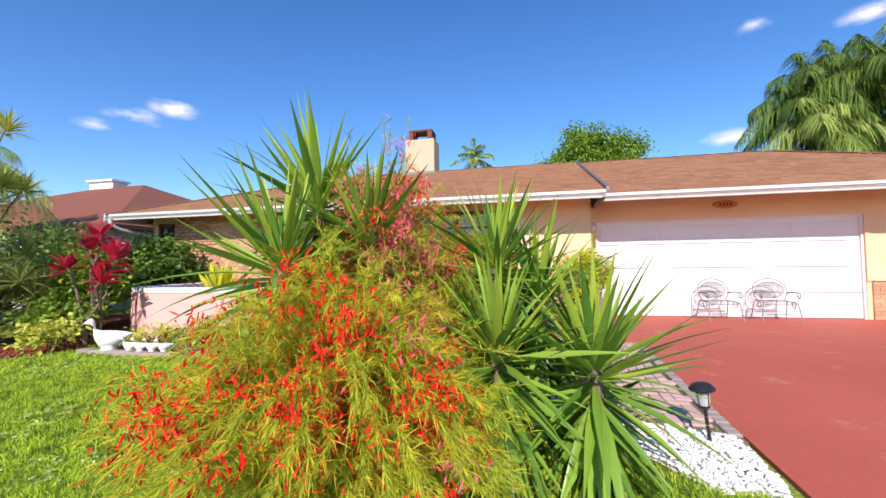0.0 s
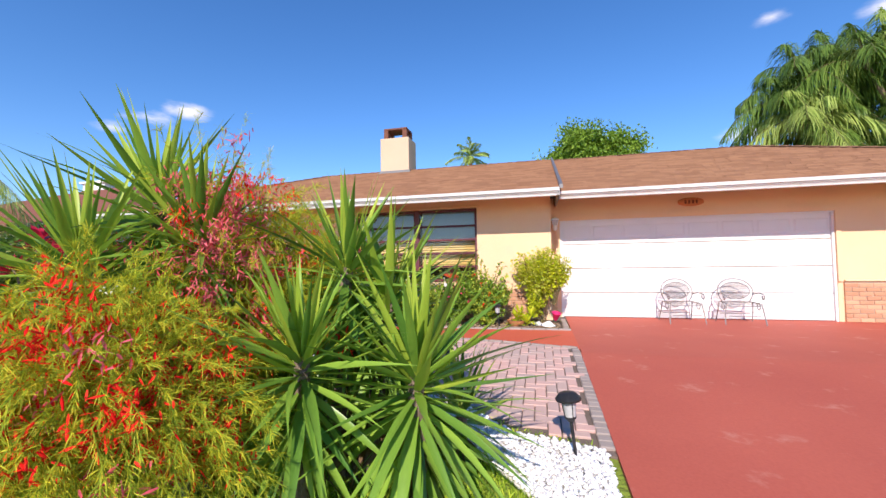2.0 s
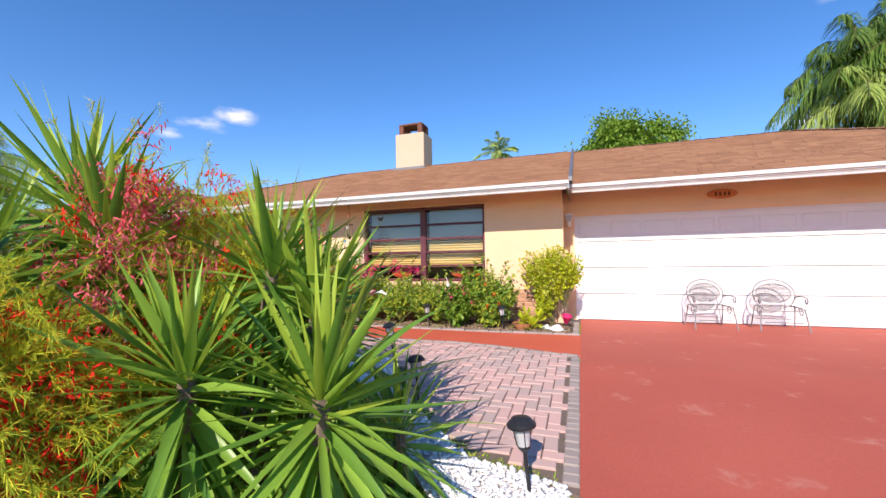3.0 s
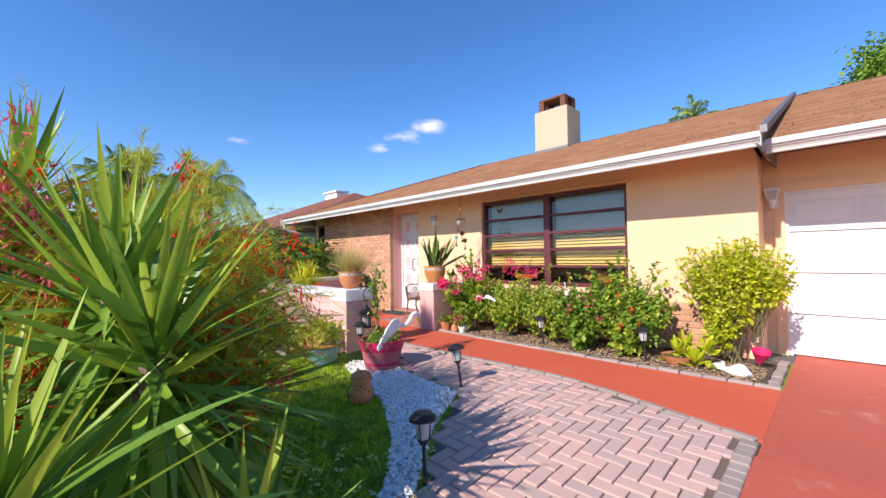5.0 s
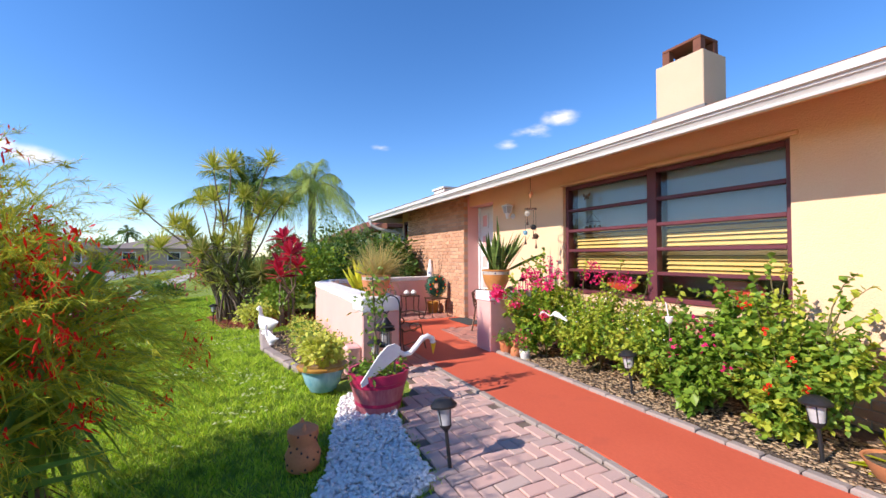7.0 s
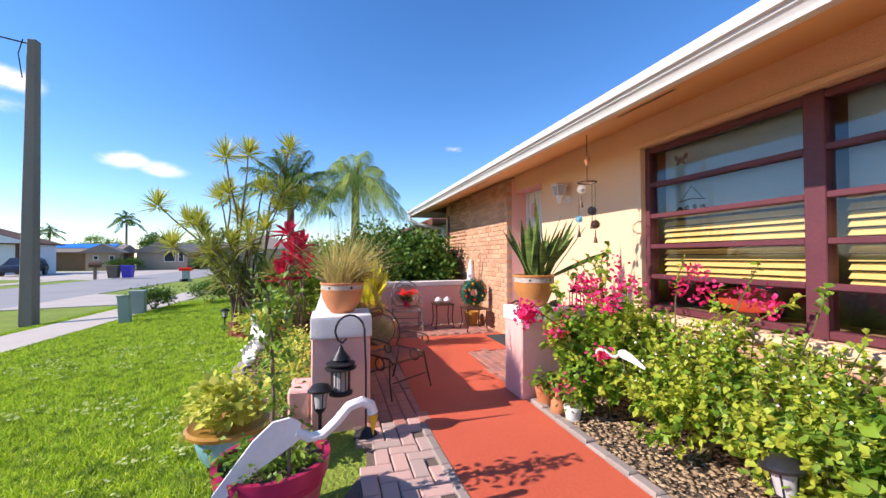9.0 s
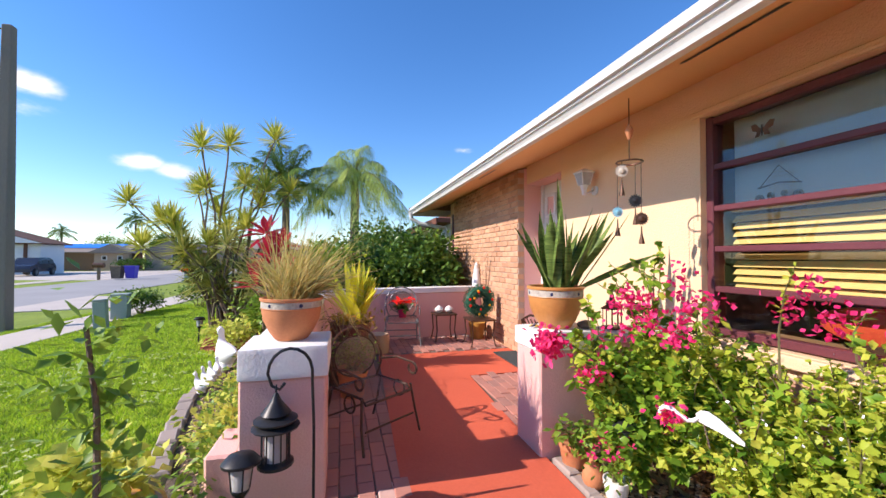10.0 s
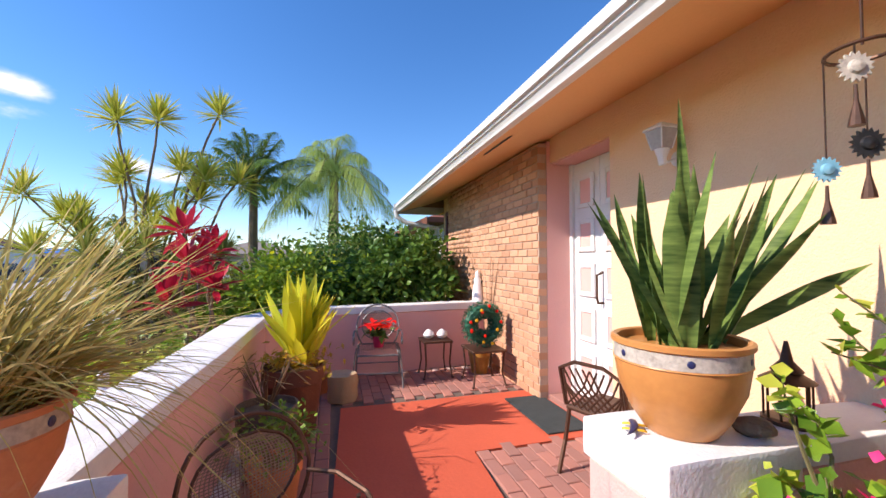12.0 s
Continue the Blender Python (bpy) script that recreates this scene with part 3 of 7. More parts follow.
def eave(name, x0, x1, y, z):
    """A white fascia board with a moulded gutter in front."""
    g = thing(name, (0, 0, 0), "white painted fascia and metal rain gutter", "gutter", kind="structure")
    part("fascia", B().box(x0, x1, y + 0.045, y + 0.075, z - 0.14, z), GUTTER, g)
    prof = [(0.045, -0.142), (0.016, -0.142), (0.012, -0.127), (0.024, -0.121), (0.0, -0.086), (-0.014, -0.080), (-0.016, -0.066), (-0.040, -0.058), (-0.044, 0.0), (-0.036, 0.0), (-0.032, -0.05), (0.0, -0.072), (0.036, -0.132), (0.045, -0.132)]
    part("gutter_channel", B().loft([[(x, y + a, z + b) for a, b in prof] for x in (x0, x1)]), GUTTER, g)
    for i in range(int((x1 - x0) / 1.6) + 1):
        part("gutter_strap", B().box(x0 + 0.4 + i * 1.6, x0 + 0.43 + i * 1.6, y - 0.042, y + 0.05, z - 0.012, z - 0.006), GUTTER, g)
    return g


e1 = eave("eave_main", -10.22, 1.50, 7.745, 2.527)
part("end_cap", B().box(1.50, 1.506, 7.70, 7.82, 2.385, 2.53), GUTTER, e1)
part("downspout", B().tube([(-10.05, 7.72, 2.42), (-10.05, 7.74, 2.28), (-10.0, 7.95, 2.16), (-9.86, 8.55, 2.05), (-9.85, 8.6, 1.9), (-9.85, 8.6, 0.1)], 0.045, 8), GUTTER, e1, "white round downspout pipe")
e2 = eave("eave_garage", 1.50, 10.62, 8.14, 2.517)
setting("fascia_west", B().box(-10.22, -10.19, 7.7, 16.9, 2.36, 2.56), GUTTER, "white fascia board", "fascia")
SOFZ = lambda y: 2.388 + (y - 7.80) * 0.2856 - 0.004
for vx0, vx1 in ((-5.75, -5.15), (-2.40, -1.85)):
    setting("soffit_vent", B().poly([(vx0, 7.93, SOFZ(7.93)), (vx1, 7.93, SOFZ(7.93)), (vx1, 7.97, SOFZ(7.97)), (vx0, 7.97, SOFZ(7.97))], [(0, 1, 2, 3)]), BLACK, "dark soffit vent slot", "vent")

# chimney
ch = thing("chimney", (-3.25, 12.33, 3.6), "cream stucco chimney with an open brown cap", "chimney")
part("shaft", B().box(-0.475, 0.475, -0.37, 0.37, 0, 1.58).bevel(0.015), CHIMST, ch)
for sx in (-1, 1):
    for sy in (-1, 1):
        part("cap_post", B().box(sx * 0.31 - 0.075, sx * 0.31 + 0.075, sy * 0.21 - 0.075, sy * 0.21 + 0.075, 1.58, 1.86).bevel(0.008), LINTEL, ch)
part("cap_top", B().box(-0.385, 0.385, -0.285, 0.285, 1.861, 1.92).bevel(0.01), LINTEL, ch, "rust brown cap slab")
part("flue", B().box(-0.16, 0.16, -0.12, 0.12, 1.58, 1.64), BLACK, ch)
part("flashing", B().box(-0.53, 0.53, -0.44, -0.372, 0.40, 0.52), GREYM, ch)

# garage door of four panel rows
gd = thing("garage_door", (0, 0, 0), "white sectional garage door, closed", "garage door", kind="structure")
for r in range(4):
    z0 = 0.01 + r * 0.513
    part("door_panel", B().box(1.56, 6.46, 9.26, 9.30, z0, z0 + 0.503).bevel(0.006), WHITE, gd)
    for c in range(8):
        x0 = 1.63 + c * 0.602
        part("raised_panel", B().loft([[(x0, 9.261, z0 + 0.12), (x0 + 0.55, 9.261, z0 + 0.12), (x0 + 0.55, 9.261, z0 + 0.39), (x0, 9.261, z0 + 0.39)],
                                       [(x0 + 0.03, 9.249, z0 + 0.15), (x0 + 0.52, 9.249, z0 + 0.15), (x0 + 0.52, 9.249, z0 + 0.36), (x0 + 0.03, 9.249, z0 + 0.36)]]), WHITE, gd)
setting("garage_door_frame", B().box(1.56, 1.60, 9.215, 9.26, 0, 2.06).box(6.42, 6.46, 9.215, 9.26, 0, 2.06).box(1.60, 6.42, 9.215, 9.26, 2.03, 2.06), WHITE, "white door stop round the garage door", "frame")
setting("garage_trim", B().box(1.46, 1.56, 9.17, 9.198, 0, 2.16).box(6.46, 6.54, 9.17, 9.198, 0.74, 2.16).box(1.56, 6.46, 9.17, 9.198, 2.06, 2.16), STUCCO, "peach trim round the garage door", "trim")
pl = thing("house_number_plaque", (4.09, 9.195, 2.34), "terracotta plaque with embossed marks over the garage door", "plaque")
part("plate", B().lathe([(0.23, 0), (0.24, 0.008), (0.23, 0.022), (0.2, 0.026)], 24, sx=1.0, sy=0.36), TERRA, pl).matrix_basis = pose(0, 0, 0, 90, 0, 0)
for i, dx in enumerate((-0.1, -0.035, 0.035, 0.1)):
    part("mark", B().box(dx - 0.018, dx + 0.018, -0.032, -0.024, -0.035, 0.035), LINTEL, pl)

# picture window: two columns of five panes
wd = thing("window_1", (0, 0, 0), "wide maroon awning window of ten panes", "window", kind="structure")
WZ = [0.79, 1.115, 1.40, 1.69, 1.99, 2.35]
for x0, x1, z0, z1 in ((-2.92, -2.865, 0.78, 2.36), (-0.21, -0.155, 0.78, 2.36), (-1.575, -1.455, 0.78, 2.36)):
    part("jamb", B().box(x0, x1, 8.69, 8.80, z0, z1).bevel(0.006), MAROON, wd)
for a, b in ((-2.865, -1.575), (-1.455, -0.21)):
    for i, z in enumerate(WZ):
        h = 0.021 if 0 < i < 5 else 0.026
        part("rail", B().box(a, b, 8.695, 8.78, z - h + (h if i == 0 else -h if i == 5 else 0), z + h + (h if i == 0 else -h if i == 5 else 0)).bevel(0.006), MAROON, wd)
    for i in range(5):
        g = part("pane", B().poly([(a, 8.74, WZ[i] + 0.02), (b, 8.74, WZ[i] + 0.02), (b, 8.74, WZ[i + 1] - 0.02), (a, 8.74, WZ[i + 1] - 0.02)], [(0, 1, 2, 3)]), GLASS, wd)
        g.visible_shadow = False
part("sill", B().box(-2.98, -0.09, 8.58, 8.685, 0.70, 0.776).bevel(0.008), STUCCO, wd, "peach window sill")
part("head_trim", B().box(-2.98, -0.09, 8.612, 8.638, 2.362, 2.405).bevel(0.008), STUCCO, wd, "peach head trim")
for k, (a, b) in enumerate(((-2.84, -1.60), (-1.43, -0.23))):
    bl = thing("window_blind", (0, 0, 0), "yellow slatted blind half lowered behind glass", "blind", "window blinds")
    for i in range(10):
        z = 1.115 + i * 0.0535
        part("slat", B().poly([(a, 8.835, z), (b, 8.835, z), (b, 8.875, z + 0.044), (a, 8.875, z + 0.043), (a, 8.838, z - 0.002), (b, 8.838, z - 0.002), (b, 8.878, z + 0.041), (a, 8.878, z + 0.041)], [(0, 1, 2, 3), (4, 7, 6, 5), (0, 4, 5, 1), (2, 6, 7, 3)]), BLIND, bl)
    part("bottom_rail", B().box(a, b, 8.84, 8.87, 1.085, 1.108), BLIND, bl)
    part("head_rail", B().box(a, b, 8.83, 8.88, 1.665, 1.695), BLIND, bl)

# faint curtain panel; its pale grey paints in the sky reflection of the upper panes
PANEREFL = mat("grey_pane_reflection", (0.64, 0.67, 0.68), (0.56, 0.59, 0.60), 0.8, 1.5, 60, 0.1)
for a, b in ((-2.84, -1.60), (-1.43, -0.23)):
    sh = thing("roller_shade", (0, 0, 0), "pale grey curtain panel coloured like the upper panes' sky reflection", "window shade", "roller shades")
    part("cloth", B().box(a, b, 8.865, 8.87, 1.71, 2.36), PANEREFL, sh)
    part("hem_bar", B().box(a, b, 8.86, 8.875, 1.697, 1.715), PANEREFL, sh)
# board added indoors so the lower panes take on a brown reflection tone
REFLBOARD = mat("brown_reflection_board", (0.42, 0.24, 0.13), (0.30, 0.16, 0.08), 0.6, 3.0, 50, 0.3, 0.004, stretch=(0.2, 1, 1))
setting("reflection_board", B().box(-2.9, -0.18, 8.845, 9.35, 0.765, 0.80).bevel(0.006), REFLBOARD, "added brown board giving the lower panes their brown reflection", "shelf")
PLAT = mat("orange_red_ceramic", (0.62, 0.09, 0.04), (0.5, 0.06, 0.03), 0.3, 5.0, 40, 0.1)
for x in (-2.12, -0.72):
    pt = thing("ceramic_platter", (x, 8.92, 0.96), "orange red oval platter standing inside the window", "platter", "ceramic platters")
    part("dish", B().lathe([(0.25, 0), (0.24, 0.012), (0.19, 0.02), (0.02, 0.022)], 28, sy=0.42), PLAT, pt, smooth=True).matrix_basis = pose(0, 0, 0, 90, 0, 0)
    part("easel", B().box(-0.1, 0.1, -0.01, 0.05, -0.15, -0.10), BRONZE, pt)
for x, z, s_ in ((-2.55, 2.17, 1.0),):
    bf = thing("butterfly_sticker", (x, 8.733, z), "dark butterfly decoration hanging in the window", "ornament")
    for sg in (-1, 1):
        part("wing", B().poly([(0, 0, 0), (sg * 0.045, 0.004, 0.05), (sg * 0.075, 0.006, 0.045), (sg * 0.065, 0.006, 0.005), (sg * 0.035, 0.003, -0.01), (sg * 0.05, 0.004, -0.045), (sg * 0.015, 0.001, -0.04)], [(0, 1, 2, 3, 4), (0, 4, 5, 6)]), BRONZE, bf)
    part("body", B().tube([(0, 0, -0.04), (0, 0, 0.03)], 0.005, 6), BLACK, bf)
mo = thing("window_mobile", (-2.50, 8.80, 1.80), "small hanging mobile of clay birds inside the window", "ornament")
part("cord", B().tube([(-0.12, 0, 0.0), (0.0, 0, 0.13), (0.12, 0, 0.0)], 0.003, 4), BRONZE, mo)
part("bar", B().tube([(-0.13, 0, 0.0), (0, 0, 0.02), (0.13, 0, 0.0)], 0.005, 5), BRONZE, mo)
for x in (-0.12, -0.05, 0.03, 0.11):
    part("clay_bead", B().ball((x, 0, -0.05 - abs(x) * 0.2), 0.018 + abs(x) * 0.12, (1, 0.7, 1), 8), BARK, mo)

# side window
w2 = thing("window_2", (0, 0, 0), "dark framed side window half hidden by shrubs", "window", kind="structure")
for x0, x1, z0, z1 in ((-9.62, -9.55, 1.0, 2.35), (-9.02, -8.95, 1.0, 2.35), (-9.55, -9.02, 1.0, 1.07), (-9.55, -9.02, 2.28, 2.35), (-9.55, -9.02, 1.64, 1.70)):
    part("frame_bar", B().box(x0, x1, 8.64, 8.72, z0, z1).bevel(0.005), MAROON, w2)
part("pane", B().box(-9.55, -9.02, 8.68, 8.684, 1.07, 1.64), GLASS, w2)
part("pane", B().box(-9.55, -9.02, 8.68, 8.684, 1.70, 2.28), GLASS, w2)

# front door with squares of pink glass
dr = thing("door_1", (0, 0, 0), "white panelled double front door with pink square insets, closed", "door", kind="structure")
for x0, x1 in ((-5.65, -5.258), (-5.252, -4.86)):
    lf = part("leaf", B().box(x0, x1, 9.06, 9.10, 0.06, 2.36).bevel(0.004), WHITE, dr)
    cx = (x0 + x1) / 2
    for i in range(5):
        zc = 0.34 + i * 0.43
        part("inset", B().box(cx - 0.085, cx + 0.085, 9.048, 9.058, zc - 0.115, zc + 0.115), PINK, lf, "pink square inset")
        for u, v, s, q in ((-0.13, -0.085, -0.16, 0.16), (0.085, 0.13, -0.16, 0.16), (-0.085, 0.085, 0.115, 0.16), (-0.085, 0.085, -0.16, -0.115)):
            part("moulding", B().box(cx + u, cx + v, 9.035, 9.058, zc + s, zc + q).bevel(0.006), WHITE, lf)
part("handle", B().tube([(-5.22, 9.06, 1.0), (-5.22, 9.0, 1.0), (-5.22, 8.99, 1.05), (-5.22, 8.99, 1.25), (-5.22, 9.06, 1.28)], 0.012), BRONZE, dr, "bronze door pull")
part("door_frame", B().box(-5.70, -5.65, 9.03, 9.10, 0.0, 2.365).box(-4.86, -4.80, 9.03, 9.10, 0.0, 2.365), WHITE, dr)
dr.location.y = -0.17
setting("door_step", B().box(-5.69, -4.81, 8.60, 8.89, -0.1, 0.06).bevel(0.008), PATIOP, "red brick doorstep", "step")
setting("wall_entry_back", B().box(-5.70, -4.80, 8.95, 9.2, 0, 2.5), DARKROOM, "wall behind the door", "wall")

# patio floor and low walls
setting("patio_base", B().prism([(-2.3, 6.0), (-2.9, 5.9), (-7.5, 5.7), (-7.5, 8.66), (-3.0, 8.66), (-3.0, 7.4)], -0.25, -0.012), JOINT, "sandy bed under the patio bricks", "ground")
pbase = B().prism([(-1.1, 6.49), (-0.37, 6.53), (0.1, 6.50), (0.57, 6.40), (1.1, 6.25), (1.62, 6.085), (1.62, 5.8), (-2.0, 5.8), (-2.3, 5.95), (-2.9, 6.0), (-3.0, 6.46)], -0.25, -0.016)
pbase.prism([(1.62, 5.8), (1.62, 3.3), (0.9, 3.5), (0.3, 4.13), (-0.25, 4.83), (-0.6, 5.45), (-1.2, 5.5), (-1.7, 5.6), (-2.0, 5.8)], lambda p: GZ(p) - 0.25, lambda p: GZ(p) - 0.016)
setting("paver_base", pbase, JOINT, "sandy bed under the pavers", "ground")
bedp = [(-3.0, 7.50), (-1.2, 7.46), (0.2, 7.44), (1.50, 7.50), (1.50, 8.66), (-3.0, 8.66)]
setting("bed_soil", B().prism(bedp, -0.3, 0.012), SOIL, "dark planting bed soil under the window", "soil")


def low_wall(name, pts, cap, h=0.85, label="pink stucco low wall with a white painted cap"):
    w = thing(name, (0, 0, 0), label, "low wall", kind="structure")
    part("wall_body", B().prism(pts, -0.25, h - cap).bevel(0.012), PINK, w)
    cx, cy = sum(p[0] for p in pts) / len(pts), sum(p[1] for p in pts) / len(pts)
    cp = [(p[0] + math.copysign(0.008, p[0] - cx), p[1] + math.copysign(0.008, p[1] - cy)) for p in pts]
    c = B().prism(cp, h - cap, h)
    bmesh.ops.subdivide_edges(c.bm, edges=c.bm.edges[:], cuts=3, use_grid_fill=True)
    part("cap", c.bevel(0.012, 2).rough(0.012, 2.3), CAPWHITE, w, "white painted cap", smooth=True)
    return w


low_wall("pillar_east", [(-3.32, 5.585), (-2.90, 5.585), (-2.90, 6.03), (-3.32, 6.03)], 0.17)
low_wall("patio_wall_south", [(-6.45, 5.60), (-3.325, 5.60), (-3.325, 5.88), (-6.40, 5.88)], 0.09, 0.83)
low_wall("patio_wall_corner", [(-7.20, 5.95), (-6.455, 5.60), (-6.405, 5.88), (-7.0, 6.15)], 0.09, 0.83)
low_wall("patio_wall_west", [(-7.22, 5.96), (-7.02, 6.16), (-7.22, 8.60), (-7.44, 8.60)], 0.09, 0.83)
low_wall("pillar_walk", [(-3.38, 7.40), (-3.02, 7.40), (-3.02, 7.88), (-3.38, 7.88)], 0.13, 0.83)
low_wall("patio_wall_north", [(-3.30, 7.885), (-3.06, 7.885), (-3.06, 8.635), (-3.30, 8.635)], 0.07, 0.80)

setting("wall_ledge", B().box(-6.35, -3.34, 5.884, 5.99, -0.05, 0.10).bevel(0.012).rough(0.01, 6), CAPWHITE, "worn white painted ledge at the foot of the low wall", "ledge")
setting("pillar_foot", B().box(-3.30, -2.93, 5.42, 5.581, -0.1, 0.29).bevel(0.015).rough(0.012, 5), PINK, "chipped pink stucco block beside the pillar", "block")

# ---- plants ----
def local(pts, at):
    return np.asarray(pts, float) - np.asarray(at, float)


def rosette_mesh(name, heads, count, length, half, rng, lo=-0.5, hi=1.35, droop=0.12, K=4, width=SWORD_W, fold=0.3):
    """Sword leaves that burst from each head (x, y, z, size, lean x, lean y)."""
    P, D, L, W, R = [], [], [], [], []
    for x, y, z, s, lx, ly in heads:
        n = int(count * (0.85 + 0.3 * rng.rand()))
        u = rng.rand(n) ** 0.85
        el = lo + (hi - lo) * u
        az = rng.rand(n) * 2 * math.pi
        d = np.stack([np.cos(el) * np.cos(az) + lx, np.cos(el) * np.sin(az) + ly, np.sin(el)], -1)
        P.append(np.array([x, y, z]) + d * 0.03 * s + np.stack([0 * el, 0 * el, -0.10 * s * (1 - u)], -1))
        D.append(d)
        L.append(length * s * rng.uniform(0.75, 1.12, n) * (1 - 0.22 * np.abs(u - 0.55)))
        W.append(half * s * rng.uniform(0.75, 1.15, n))
        R.append(droop * rng.uniform(0.3, 1.6, n) * np.cos(el))
    return blades(name, np.concatenate(P), np.concatenate(D), np.concatenate(L), np.concatenate(W), np.concatenate(R), K, width, fold, 0.25, rng)


LEAVES = {}


def leaf_mesh(key, half, droop, material, width=SWORD_W, K=6, fold=0.35):
    """A leaf one metre long along x, shared by many leaf objects."""
    k = (key, round(half, 3), droop)
    if k not in LEAVES:
        LEAVES[k] = blades(key, [(0, 0, 0)], [(1, 0, 0)], [1.0], [half], droop, K, width, fold, 0.0, np.random.RandomState(1))
        LEAVES[k].materials.append(material)
    return LEAVES[k]


def leaf_head(t, at, count, length, half, rng, material, name, lo=-0.5, hi=1.35, lean=(0, 0), droops=(0.0, 0.08, 0.18, 0.32), width=SWORD_W):
    """A burst of separate leaves round one head."""
    for i in range(count):
        u = (i + rng.rand()) / count
        el = lo + (hi - lo) * u ** 0.85
        az = i * 2.39996 + rng.normal(0, 0.15)
        d = Vector((math.cos(el) * math.cos(az) + lean[0], math.cos(el) * math.sin(az) + lean[1], math.sin(el)))
        ln = length * rng.uniform(0.78, 1.12) * (1 - 0.25 * abs(u - 0.5))
        ob = new(name, leaf_mesh(name, half / length, droops[rng.randint(len(droops))] * (0.3 if el > 0.9 else 1.0), material, width))
        ob.parent = t
        q = Matrix.Rotation(math.atan2(d.y, d.x), 4, "Z") @ Matrix.Rotation(-math.atan2(d.z, math.hypot(d.x, d.y)), 4, "Y") @ Matrix.Rotation(rng.normal(0, 0.35), 4, "X")
        ob.matrix_basis = Matrix.Translation(Vector(at) + d.normalized() * 0.03 - Vector((0, 0, 0.13 * (1 - u)))) @ q @ Matrix.Diagonal((ln, ln * rng.uniform(0.8, 1.15), ln, 1))


def yucca(at, heads, label, seed, count=78, length=0.68, half=0.028):
    rng = np.random.RandomState(seed)
    t = thing("yucca", at, label, "yucca")
    for hx, hy, hz, s, lx, ly in heads:
        x, y, z = hx - at[0], hy - at[1], hz - at[2]
        pts = [(x * 0.75, y * 0.75, 0), (x * 0.85, y * 0.85, z * 0.5), (x, y, z - 0.02)]
        part("trunk", B().tube(pts, 0.055 * s, 8, 0.04 * s), BARK, t, "grey brown ringed trunk")
        k = int(z / 0.045)
        if k > 3:
            zz = rng.rand(k) * z * 0.4 + z * 0.05
            az = rng.rand(len(zz)) * 2 * math.pi
            P = np.stack([x * (0.75 + 0.25 * zz / z), y * (0.75 + 0.25 * zz / z), zz], -1)
            D = np.stack([np.cos(az), np.sin(az), -1.1 + 0.9 * zz / z], -1)
            part("dry_leaves", blades("dry_leaves", P, D, length * 0.45 * s, half * 0.5, 0.35, 3, SWORD_W, 0.3, 0.3, rng), DEADL, t, "hanging dry brown leaves")
        leaf_head(t, (x, y, z), int(count * 0.5), length * s, half * s, rng, YUCCA, "leaf_blade", -0.35, 1.25, (lx, ly))
        leaf_head(t, (x, y, z - 0.12 * s), int(count * 0.5), length * s * 0.95, half * s, rng, YUCCA, "leaf_blade", -1.15, -0.05, (lx, ly))
        if z > 0.55:
            leaf_head(t, (x, y, z - 0.28 * s), int(count * 0.35), length * s * 0.9, half * s * 0.9, rng, YUCCA, "leaf_blade", -1.3, -0.35, (lx, ly))
        leaf_head(t, (x, y, z), count // 4, length * 0.98 * s, half * 0.9 * s, rng, YUCCAY, "young_leaf_blade", 0.35, 1.5, (lx, ly), (0.0, 0.05))
    return t


